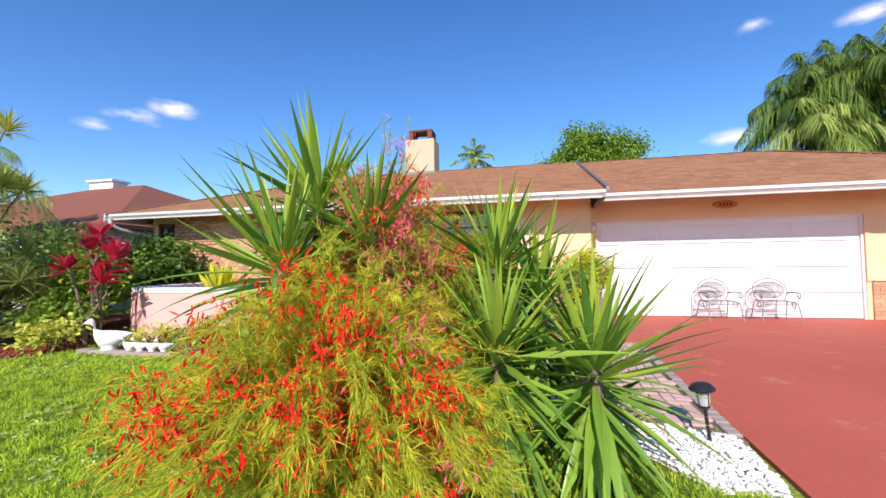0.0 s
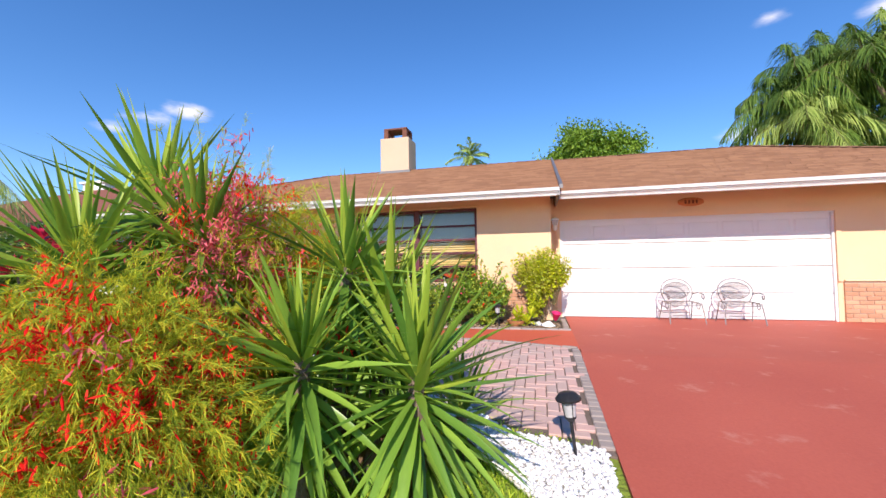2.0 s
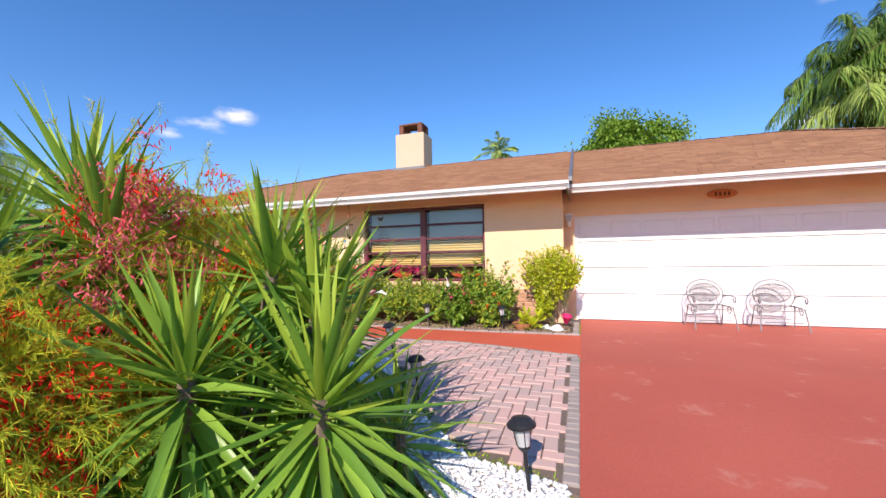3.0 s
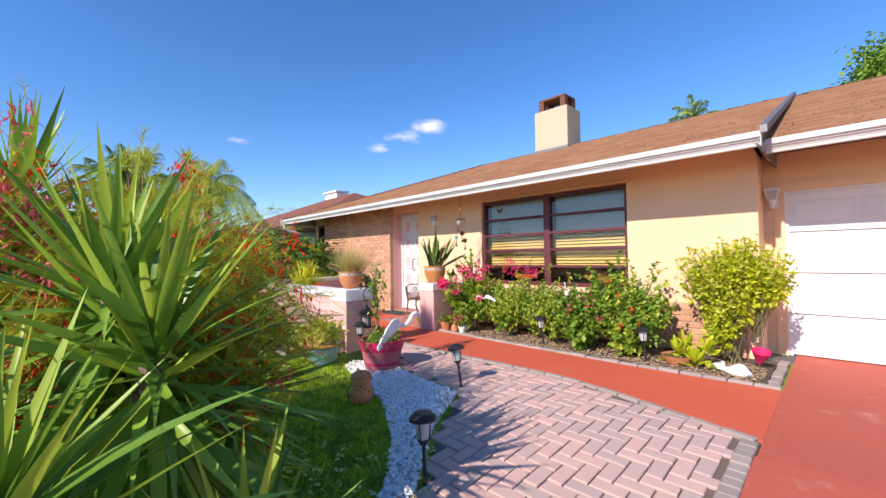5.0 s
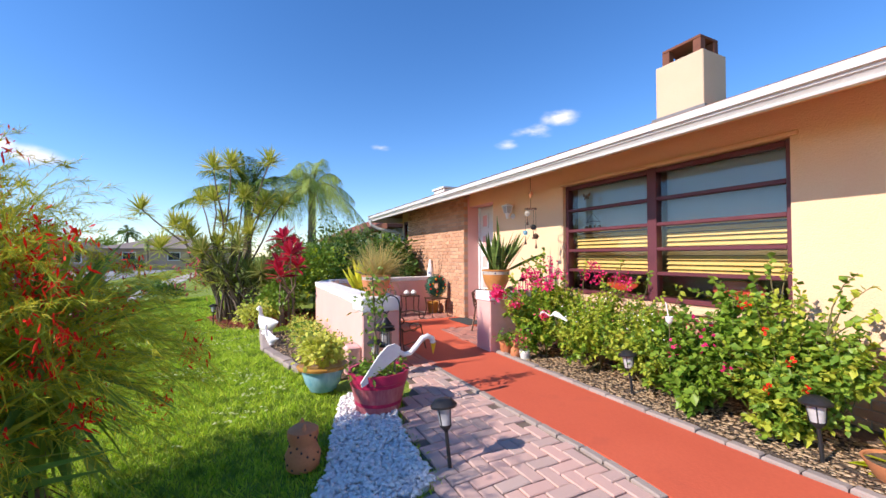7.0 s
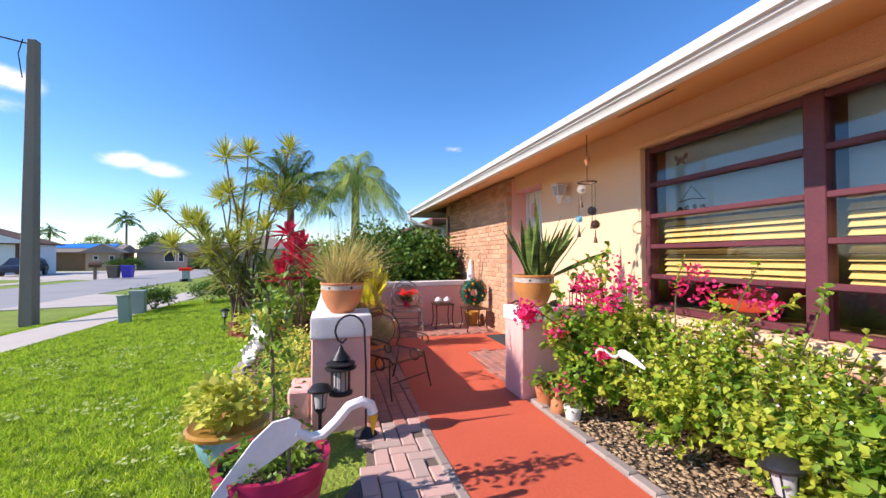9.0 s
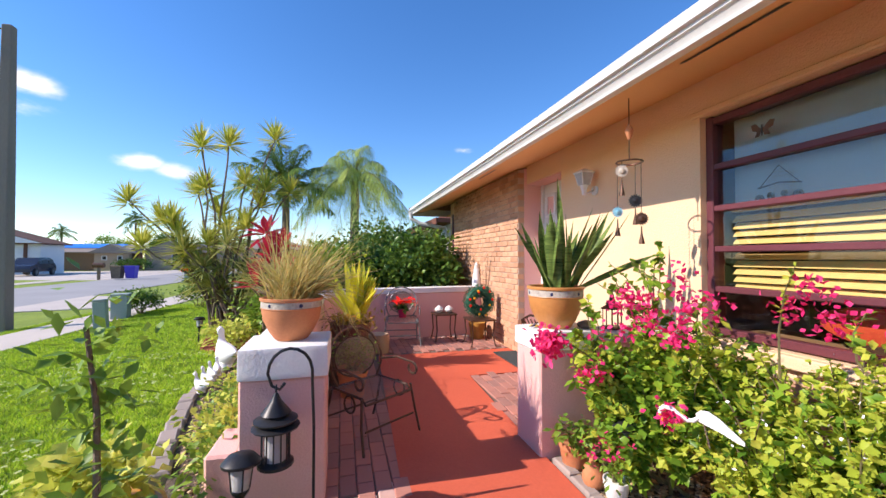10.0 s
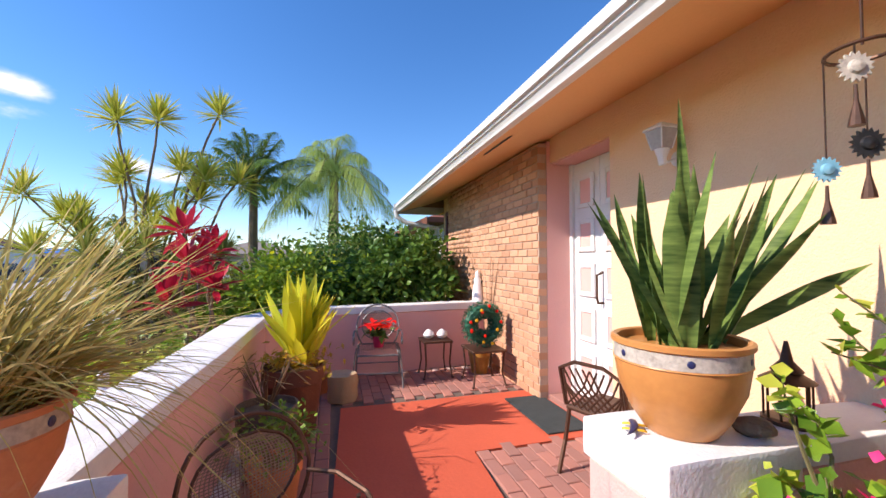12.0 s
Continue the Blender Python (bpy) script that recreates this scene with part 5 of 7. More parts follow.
shrub("shrub", (-7.55, 5.0, -0.05), (0.45, 0.4, 0.85), "small green shrub in the mulch bed", "shrub", 44, [(MIDG, 1100, 0.10, 0.03)], 30, 0.12)
shrub("shrub", (-8.1, 5.9, 0.0), (0.8, 0.7, 1.7), "green shrub beyond the low wall", "shrub", 45, [(MIDG, 2600, 0.11, 0.035), (LIME, 300, 0.09, 0.03)], 50, 0.18)
shrub("evergreen_shrub", (-8.45, 7.45, 0.0), (0.95, 0.85, 2.05), "round dark glossy evergreen shrub behind the patio wall", "shrub", 46, [(DARKG, 6200, 0.12, 0.042), (MIDG, 1500, 0.10, 0.036)], 70, 0.15)
shrub("shrub", (-9.6, 6.6, 0.0), (1.0, 0.9, 1.6), "tangled green shrub by the neighbour's side", "shrub", 47, [(DARKG, 2600, 0.12, 0.035), (DRACD, 900, 0.16, 0.02)], 60, 0.2)
shrub("lemon_shrub", (-7.0, 4.55, -0.07), (0.32, 0.3, 0.5), "low leafy plant in the mulch", "shrub", 48, [(LIMEG, 500, 0.09, 0.03)], 20, 0.1)
for i, (x, y, s) in enumerate(((-5.9, 5.3, 0.24), (-5.3, 5.3, 0.26), (-4.7, 5.28, 0.28), (-4.15, 5.3, 0.3), (-3.7, 5.33, 0.3), (-3.25, 5.42, 0.28))):
    shrub("border_plant", (x, y, -0.03), (0.32, 0.2, s), "low grey green border plant beside the wall", "plant", 60 + i, [(MIDG if i % 2 else LIMEG, 420, 0.06, 0.018)], 22, 0.08, 3, group="border plants")

# palms and trees behind
palm((-13.4, 6.5, 0), 3.75, 26, 2.35, "queen palm with feathery drooping fronds", 51, PALM, 0.15, 110, 0.6, 0.95, -0.15, 1.45, (0, 0), "", 0.5, 0.36)
palm((-13.8, 4.4, 0), 3.45, 24, 2.15, "dark green palm with stiff fronds", 52, PALMD, 0.13, 70, 0.6, 0.5, 0.0, 1.45, (0, 0), "", 0.1, 0.7)
palm((-3.7, 29.0, 0), 9.0, 16, 2.1, "distant palm above the roof", 53, PALM, 0.15, 40, 0.55, 0.6)
rngp = np.random.RandomState(9)
for i, (x, y, h, l) in enumerate(((8.9, 14.3, 5.2, 2.3), (8.7, 14.9, 6.0, 2.2), (9.2, 15.2, 6.9, 2.3), (10.4, 14.2, 6.8, 2.4), (10.5, 15.4, 5.6, 2.3), (11.4, 14.6, 7.3, 2.5), (11.5, 15.6, 6.0, 2.4), (12.5, 14.8, 7.7, 2.5), (9.9, 14.6, 4.6, 2.1), (12.2, 14.2, 5.2, 2.4), (13.2, 15.0, 6.4, 2.4), (11.0, 16.2, 7.9, 2.3))):
    bx = max(x + 0.9, 11.2) + 0.2 * (i % 4)
    palm((bx, y, 0), h, 15, l, "tall clumping areca palm behind the garage", 150 + i, PALMD if i % 5 else PALM, 0.08, 64, 0.66, 1.0, -0.2, 1.5, (x - bx, rngp.normal(0, 0.2)), "areca palms", 0.55, 0.5)
tree((5.0, 32.0, 0), 11.4, 3.7, "broad green tree behind the house", 54, MIDG, 30000, "tree", 0.22)
shrub("shrub", (-10.9, 7.0, 0.0), (1.2, 1.1, 2.3), "dark tangled shrub before the neighbour house", "shrub", 58, [(DARKG, 4200, 0.13, 0.04), (DRACD, 1200, 0.2, 0.02)], 80, 0.22)
shrub("backdrop_hedge", (-12.5, 9.0, 0.0), (1.5, 1.0, 2.0), "dark shrub beside the neighbour's house", "shrub", 55, [(DARKG, 2600, 0.16, 0.05)], 60, 0.28)
shrub("shrub", (-11.2, 5.4, 0.0), (1.0, 0.9, 1.5), "brownish dry shrub under the palms", "shrub", 56, [(DRACD, 2400, 0.2, 0.02), (DARKG, 900, 0.12, 0.04)], 50, 0.25)

# ---- pots, lamps and ornaments ----
POT = [(0.62, 0.0), (0.66, 0.02), (0.80, 0.35), (0.93, 0.70), (0.955, 0.74), (0.985, 0.755), (0.985, 0.92), (1.04, 0.93), (1.05, 1.0), (0.95, 1.0), (0.93, 0.90), (0.90, 0.88)]


def pot(name, at, r, h, material, label, prof=POT, band=None, soil=True):
    t = thing(name, at, label, "flower pot")
    part("pot_body", B().lathe([(a * r, b * h) for a, b in prof], 32), material, t, smooth=True)
    if band:
        part("band", B().lathe([(r * 0.99, h * 0.762), (r * 1.003, h * 0.77), (r * 1.003, h * 0.915), (r * 0.99, h * 0.92)], 32, caps=False), BAND, t, "cream mosaic band", True)
        for i in range(6):
            a = i * math.pi / 3 + 0.4
            ob = part("star", B().ball((0, 0, 0), 0.011, (1, 0.2, 1), 8), NAVY, t)
            ob.matrix_basis = pose(math.cos(a) * r * 1.003, math.sin(a) * r * 1.003, h * 0.84, 0, 0, math.degrees(a) + 90)
    if soil:
        part("soil", B().lathe([(0.01, h * 0.87), (r * 0.5, h * 0.88), (r * 0.9, h * 0.875)], 20), SOIL, t)
    return t


BOWL = [(0.52, 0.0), (0.55, 0.015), (0.74, 0.2), (0.93, 0.48), (0.985, 0.70), (0.99, 0.74), (1.015, 0.755), (1.0, 0.77), (1.0, 0.92), (1.045, 0.935), (1.05, 0.985), (1.0, 1.0), (0.94, 0.985), (0.92, 0.9)]
pot("terracotta_pot", (-3.15, 5.82, 0.848), 0.172, 0.25, TERRA, "large terracotta bowl with a cream band on the pillar", BOWL, True)
pot("terracotta_pot", (-3.20, 7.62, 0.832), 0.195, 0.30, TERRAG, "glazed terracotta bowl with a mosaic band on the pillar", BOWL, True)

# fountain grass in the left bowl
rg = np.random.RandomState(71)
t = thing("fountain_grass", (-3.15, 5.82, 1.065), "dry straw-coloured fountain grass arching from a bowl", "ornamental grass")
n = 620
az = rg.rand(n) * 2 * math.pi
el = rg.uniform(0.55, 1.5, n)
D = np.stack([np.cos(el) * np.cos(az) - 0.22, np.cos(el) * np.sin(az) + 0.22, np.sin(el)], -1)
part("blades", blades("blades", rg.normal(0, 0.05, (n, 3)) * [1, 1, 0.1], D, rg.uniform(0.35, 0.75, n), 0.0035, rg.uniform(0.1, 0.65, n), 6, SWORD_W, 0.2, 0.4, rg), STRAW, t)
n = 60
az = rg.uniform(0.6, 2.6, n)
D = np.stack([np.cos(az) * 0.8 - 0.3, np.sin(az) * 0.9, rg.uniform(0.4, 1.1, n)], -1)
part("trailing_blades", blades("trailing_blades", rg.normal(0, 0.05, (n, 3)) * [1, 1, 0.1], D, rg.uniform(0.6, 0.95, n), 0.003, rg.uniform(0.7, 1.3, n), 8, SWORD_W, 0.2, 0.4, rg), STRAW, t, "long trailing dry blades")
for a, l in ((-2.6, 0.34), (-1.9, 0.22), (2.9, 0.3), (-2.2, 0.28)):
    part("dead_twig", B().tube([(0, 0, 0.0), (math.cos(a) * l * 0.5, math.sin(a) * l * 0.5, 0.03), (math.cos(a) * l, math.sin(a) * l, 0.02 + l * 0.2)], 0.012, 5, 0.006), BARK, t)

# snake plant in the right bowl
rs = np.random.RandomState(72)
t = thing("snake_plant", (-3.20, 7.62, 1.10), "snake plant with banded upright sword leaves", "snake plant")
tips = [(0.0, 0.02, 0.86), (-0.05, -0.30, 0.47), (0.05, 0.86, 0.30), (0.0, 0.66, 0.60), (0.0, 0.46, 0.62), (0.1, -0.12, 0.50), (-0.1, 0.15, 0.58), (0.05, 0.28, 0.50), (0.12, -0.25, 0.32)]
tips += [(rs.normal(0, 0.15), rs.normal(0.10, 0.16), rs.uniform(0.34, 0.62)) for _ in range(32)]
for tx, ty, tz in tips:
    v = np.array([tx, ty, tz])
    base = np.array([tx * 0.25, ty * 0.22, 0.0]) + rs.normal(0, 0.04, 3) * [1, 1, 0]
    part("sword_leaf", blades("sword_leaf", [base], [v - base], [np.linalg.norm(v - base)], [rs.uniform(0.022, 0.034)], rs.uniform(-0.05, 0.05), 8, BROAD_W, 0.4, 0.35, rs), SNAKE, t)

BARREL = [(0.72, 0.0), (0.73, 0.02), (0.75, 0.14), (0.76, 0.15), (0.93, 0.76), (0.94, 0.77), (0.98, 0.78), (1.0, 0.97), (1.0, 1.0), (0.93, 1.0), (0.91, 0.9)]
rp = thing("barrel_planter", (-1.88, 5.46, -0.02), "worn pink and magenta wooden barrel planter", "planter")
part("tub", B().lathe([(a * 0.27, b * 0.34) for a, b in BARREL[:6]] + [(0.245, 0.25)], 36), PINKPOT, rp, smooth=True)
part("rim", B().lathe([(0.252, 0.262), (0.262, 0.262), (0.272, 0.33), (0.272, 0.342), (0.245, 0.342), (0.24, 0.28)], 36), MAGPOT, rp, "magenta rim", True)
for z, r in ((0.06, 0.203), (0.225, 0.241)):
    part("hoop", B().lathe([(r, z), (r + 0.007, z), (r + 0.012, z + 0.03), (r + 0.004, z + 0.03)], 36, caps=False), MAGPOT, rp)
for i in range(18):
    a = i * math.pi / 9
    part("stave_joint", B().tube([(math.cos(a) * 0.201, math.sin(a) * 0.201, 0.06), (math.cos(a) * 0.247, math.sin(a) * 0.247, 0.26)], 0.0022, 4), MAGPOT, rp)
part("soil", B().lathe([(0.01, 0.31), (0.24, 0.305)], 20), SOIL, rp)
shrub("potted_weeds", (-1.88, 5.46, 0.27), (0.2, 0.2, 0.12), "small green weeds in the barrel", "plant", 73, [(MIDG, 420, 0.05, 0.014)], 22, 0.05, 3)
sp = thing("citrus_sapling", (-1.95, 5.44, 0.28), "thin sapling with sparse glossy leaves in the barrel", "sapling")
part("trunk", B().tube([(0, 0, 0), (0.01, 0.01, 0.3), (0.0, 0.0, 0.62), (0.02, -0.02, 0.86)], 0.012, 6, 0.006), BARK, sp)
P = np.concatenate([np.random.RandomState(3).normal(0, 1, (150, 3)) * [0.06, 0.06, 0.14] + [0.0, -0.01, 0.68], np.random.RandomState(4).normal(0, 1, (40, 3)) * [0.05, 0.05, 0.12] + [0, 0, 0.4]])
part("leaves", blades("leaves", P, np.random.RandomState(5).normal(0, 1, P.shape) + [0, 0, 0.4], 0.06, 0.016, 0.2, 2, rng=np.random.RandomState(6)), MIDG, sp)

bp = pot("glazed_pot", (-2.62, 5.10, -0.03), 0.205, 0.25, BLUEPOT, "blue glazed pot with an ochre rim", [(0.6, 0.0), (0.62, 0.02), (0.86, 0.35), (0.98, 0.72), (0.96, 0.86), (1.06, 0.89), (1.08, 0.97), (1.0, 1.0), (0.9, 0.96), (0.88, 0.9)])
part("rim", B().lathe([(0.228, 0.222), (0.252, 0.23), (0.258, 0.252), (0.238, 0.264), (0.215, 0.252)], 32), OCHRE, bp, "ochre glazed rim", True)
shrub("coleus", (-2.62, 5.09, 0.18), (0.19, 0.19, 0.33), "pale lime leafy plant in the blue pot", "plant", 74, [(LIMEG, 560, 0.07, 0.03)], 34, 0.055, 5)

ow = thing("terracotta_lantern", (-1.22, 4.74, ground_z(4.74) - 0.01), "pierced terracotta owl-shaped lantern on the grass", "lantern")
part("shell", B().lathe([(0.095, 0), (0.105, 0.01), (0.115, 0.09), (0.09, 0.15), (0.085, 0.17), (0.10, 0.21), (0.098, 0.25), (0.06, 0.275), (0.01, 0.28)], 24), TERRA, ow, smooth=True)
for i in range(34):
    a, z = i * 2.4, 0.03 + (i % 9) * 0.026
    r = float(np.interp(z, [0, 0.01, 0.09, 0.15, 0.17, 0.21, 0.25], [0.095, 0.105, 0.115, 0.09, 0.085, 0.10, 0.098]))
    # solid black bead, painting in the darkness of a pierced opening
    part("hole_dark_bead", B().ball((math.cos(a) * r, math.sin(a) * r, z), 0.008, (1, 1, 1), 6), BLACK, ow)
for s in (-1, 1):
    part("ear", B().lathe([(0.025, 0), (0.004, 0.045)], 8, (s * 0.055, 0, 0.26)), TERRA, ow)


def path_light(at, tilt=0.0):
    t = thing("path_light", at, "black solar path light on a stake", "path light", "path lights")
    t.matrix_basis = pose(*at, tilt * 0.5, -6 - tilt * 0.4, 0)
    t.scale = (1.12, 1.12, 1.12)
    part("stake", B().tube([(0, 0, -0.03), (0, 0, 0.22)], 0.011, 8), BLACK, t)
    part("collar", B().lathe([(0.014, 0.2), (0.034, 0.225), (0.036, 0.235), (0.02, 0.24)], 14), BLACK, t)
    part("lens", B().lathe([(0.033, 0.235), (0.045, 0.33), (0.044, 0.335)], 14), LAMPGLASS, t, "clear ribbed lens", True)
    for i in range(4):
        a = i * math.pi / 2 + 0.4
        part("rib", B().tube([(math.cos(a) * 0.035, math.sin(a) * 0.035, 0.235), (math.cos(a) * 0.047, math.sin(a) * 0.047, 0.335)], 0.0035, 4), BLACK, t)
    part("hood", B().lathe([(0.048, 0.328), (0.076, 0.333), (0.078, 0.345), (0.05, 0.375), (0.02, 0.382)], 20), BLACK, t, "black round hood", True)
    return t


for x, y, tl in ((1.34, 3.24, 0), (-0.68, 5.56, 5), (0.22, 4.25, -4), (-0.99, 7.66, 2), (0.38, 7.66, -2), (-2.5, 7.66, 3), (-2.62, 5.66, 0), (-8.2, 3.75, 0)):
    path_light((x, y, ground_z(y)), tl)


def bird(at, s, turn, label, name):
    t = B()
    t.loft([[(x * s + 0.0, r * math.cos(a) * s * 0.8, z * s + r * math.sin(a) * s) for a in np.linspace(0, 2 * math.pi, 14)[:-1]] for x, z, r in
            ((-0.27, 0.21, 0.012), (-0.2, 0.19, 0.055), (-0.1, 0.16, 0.105), (0.0, 0.145, 0.13), (0.09, 0.16, 0.12), (0.145, 0.22, 0.085), (0.165, 0.29, 0.055), (0.165, 0.35, 0.042), (0.175, 0.39, 0.05), (0.205, 0.41, 0.048), (0.235, 0.402, 0.032), (0.275, 0.39, 0.012))])
    t.lathe([(0.09 * s, 0), (0.08 * s, 0.06 * s)], 14)
    ob = tagged(part(name, t, WHITEORN, None, "", True), label, "garden ornament")
    ob.matrix_basis = pose(*at, 0, 0, turn)


bird((-6.10, 4.72, -0.035), 1.05, 215, "white concrete goose ornament on edging stones", "goose_ornament")
for i, (x, y) in enumerate(((-5.72, 4.72), (-5.52, 4.72), (-5.32, 4.73), (-5.12, 4.74))):
    bird((x, y, -0.035), 0.44, 200 + 12 * i, "small white duckling ornament behind the goose", "duckling_ornament")

# flat wooden swan standing in the barrel
sw = thing("swan_ornament", (-1.70, 5.60, 0.30), "white cut-out wooden swan with a yellow beak", "garden ornament", turn=96)


def board(outline, th=0.018):
    b = B()
    n = len(outline)
    return b.poly([(x, -th / 2, z) for x, z in outline] + [(x, th / 2, z) for x, z in outline], [tuple(range(n))[::-1], tuple(range(n, 2 * n))] + [(i, (i + 1) % n, n + (i + 1) % n, n + i) for i in range(n)])


part("body", board([(-0.36, -0.02), (-0.35, -0.055), (-0.30, -0.03), (-0.18, 0.06), (-0.06, 0.13), (0.0, 0.17), (0.0, 0.24), (-0.05, 0.27), (-0.12, 0.26), (-0.20, 0.19), (-0.30, 0.06)]), WHITEORN, sw)
part("neck", B().tube([(-0.02, 0.0, 0.20), (0.04, 0.0, 0.165), (0.10, 0.0, 0.17), (0.16, 0.0, 0.22), (0.22, 0.0, 0.285), (0.28, 0.0, 0.30), (0.325, 0.0, 0.275), (0.335, 0.0, 0.235)], 0.022, 8, 0.026), WHITEORN, sw, smooth=True)
part("beak", B().poly([(0.315, -0.01, 0.225), (0.36, -0.01, 0.225), (0.335, -0.004, 0.125), (0.315, 0.01, 0.225), (0.36, 0.01, 0.225), (0.335, 0.004, 0.125)], [(0, 1, 2), (3, 5, 4), (0, 3, 4, 1), (1, 4, 5, 2), (2, 5, 3, 0)]), YELLOWP, sw, "yellow beak")
part("stake", B().tube([(-0.05, 0, -0.1), (-0.05, 0, 0.15)], 0.008, 6), BARK, sw)

# shepherd hook with a small wire lantern
hk = thing("shepherd_hook", (-2.72, 5.98, -0.02), "black wrought iron shepherd hook beside the pillar", "plant hook")
part("rod", B().tube([(0, 0, 0), (0.01, 0.0, 0.5), (0, -0.01, 0.74)] + [(0, -0.115 + 0.105 * math.cos(a), 0.78 + 0.12 * math.sin(a)) for a in np.linspace(0.1, math.pi, 9)] + [(0, -0.2, 0.72), (0, -0.165, 0.70), (0, -0.14, 0.73)], 0.008, 6), BLACK, hk)
part("foot", B().lathe([(0.09, 0.0), (0.085, 0.03), (0.04, 0.06), (0.01, 0.08)], 10), BLACK, hk)
ln = thing("wire_lantern", (-2.72, 5.80, 0.315), "black wire lantern hanging from a hook", "lantern")
ln.scale = (1.3, 1.3, 1.3)
part("ring", B().tube([(0.014 * math.cos(a), 0, 0.285 + 0.014 * math.sin(a)) for a in np.linspace(0, 2 * math.pi, 9)], 0.0025, 5), BLACK, ln)
part("roof", B().lathe([(0.078, 0.165), (0.08, 0.172), (0.04, 0.19), (0.055, 0.195), (0.02, 0.24), (0.006, 0.27)], 16), BLACK, ln, smooth=True)
part("lower_eave", B().lathe([(0.04, 0.150), (0.085, 0.140), (0.088, 0.146), (0.05, 0.164)], 16), BLACK, ln, smooth=True)
part("base", B().lathe([(0.065, 0.0), (0.066, 0.012), (0.05, 0.02)], 16), BLACK, ln)
part("inner_glass", B().lathe([(0.038, 0.015), (0.038, 0.16)], 14), LAMPGLASS, ln)
for i in range(12):
    a = i * math.pi / 6
    part("bar", B().tube([(math.cos(a) * 0.05, math.sin(a) * 0.05, 0.015), (math.cos(a) * 0.05, math.sin(a) * 0.05, 0.17)], 0.003, 4), BLACK, ln)


# ---- chairs and tables ----
def mesh_panel(bm, f, nu, nv):
    """A woven metal panel: crossing thin strips on the surface f(u, v)."""
    vs = [[bm.bm.verts.new(f(i / nu, 0.02 + 0.96 * j / nv)) for j in range(nv + 1)] for i in range(nu + 1)]
    fs = [bm.bm.faces.new((vs[i][j], vs[i + 1][j], vs[i + 1][j + 1], vs[i][j + 1])) for i in range(nu) for j in range(nv)]
    bmesh.ops.wireframe(bm.bm, faces=fs, thickness=0.0055, offset=0.0, use_replace=True, use_boundary=True, use_even_offset=False)
    return bm


def iron_chair(at, turn, frame_m, mesh_m, label, s=1.0, group="", fine=18, wide=1.0):
    t = thing("iron_chair", at, label, "chair", group, turn=turn)
    r = 0.011 * s
    back = [((0.26 * s) * wide * math.cos(a) * (1.0 + 0.12 * math.sin(a)), 0.20 * s + 0.10 * s * max(0, math.sin(a)), (0.60 + 0.30 * math.sin(a)) * s) for a in np.linspace(-0.6, math.pi + 0.6, 20)]
    part("back_frame", B().tube(back, r, 6), frame_m, t)

    def fb(u, v):
        a = 2 * u - 1
        w = math.sqrt(max(0.0, 1 - (2 * v - 1) ** 2)) * (0.2 + 0.32 * (wide - 1)) * s
        return (a * w, 0.205 * s + 0.06 * s * v, (0.47 + 0.36 * v) * s)

    part("backrest", mesh_panel(B(), fb, fine, fine), mesh_m, t, "woven metal mesh backrest")
    part("inner_hoop", B().tube([fb(1, v) for v in np.linspace(0.02, 0.98, 10)] + [fb(0, v) for v in np.linspace(0.98, 0.02, 10)], r * 0.7, 5), frame_m, t)

    def fs(u, v):
        return ((u - 0.5) * 0.46 * s * wide, (v - 0.5) * 0.44 * s, (0.42 + 0.012 * math.cos(math.pi * (u - 0.5)) - 0.05 * max(0, 0.12 - v) / 0.12) * s)

    part("seat", mesh_panel(B(), fs, fine + 4, fine + 4), mesh_m, t, "woven metal mesh seat")
    part("seat_frame", B().tube([fs(0, 0.1), fs(0, 1), fs(1, 1), fs(1, 0.1), fs(1, 0), fs(0, 0), fs(0, 0.1)], r, 6), frame_m, t)
    for sg in (-1, 1):
        x = 0.25 * s * sg * wide
        part("arm", B().tube([(x, 0.2 * s, 0.58 * s), (x * 1.1, 0.0, 0.62 * s), (x * 1.12, -0.2 * s, 0.60 * s)] + [(x * 1.1, -0.2 * s - 0.05 * s * math.sin(a), 0.55 * s + 0.05 * s * math.cos(a)) for a in np.linspace(0.3, 5.2, 10)], r, 6), frame_m, t)
        part("leg", B().tube([(x, 0.2 * s, 0.42 * s), (x * 1.05, 0.26 * s, 0.2 * s), (x * 1.1, 0.34 * s, 0.0)], r, 6), frame_m, t)
        part("leg", B().tube([(x, -0.2 * s, 0.42 * s), (x * 1.1, -0.23 * s, 0.2 * s), (x * 1.15, -0.28 * s, 0.0)], r, 6), frame_m, t)
        part("scroll", B().tube([(x, -0.05 * s, 0.42 * s)] + [(x * 1.02, (-0.05 + 0.07 * math.sin(a)) * s, (0.35 + 0.07 * math.cos(a)) * s) for a in np.linspace(0, 6.0, 12)], r * 0.8, 5), frame_m, t)
    part("stretcher", B().tube([(-0.27 * s, 0.27 * s, 0.17 * s), (0.27 * s, 0.27 * s, 0.17 * s)], r * 0.8, 5), frame_m, t)
    part("stretcher", B().tube([(-0.27 * s, -0.24 * s, 0.17 * s), (0.27 * s, -0.24 * s, 0.17 * s)], r * 0.8, 5), frame_m, t)
    return t


iron_chair((3.72, 8.75, 0), 6, PALEIRON, PALEIRON, "grey wrought iron mesh chair in front of the garage door", 0.9, "garage chairs", 24, 1.2)
iron_chair((4.68, 8.75, 0), -4, PALEIRON, PALEIRON, "grey wrought iron mesh chair in front of the garage door", 0.9, "garage chairs", 24, 1.2)
iron_chair((-3.66, 6.34, 0), 126, BRONZE, MESHSEAT, "bronze wrought iron mesh chair beside the low wall", 0.86, "", 26, 1.1)
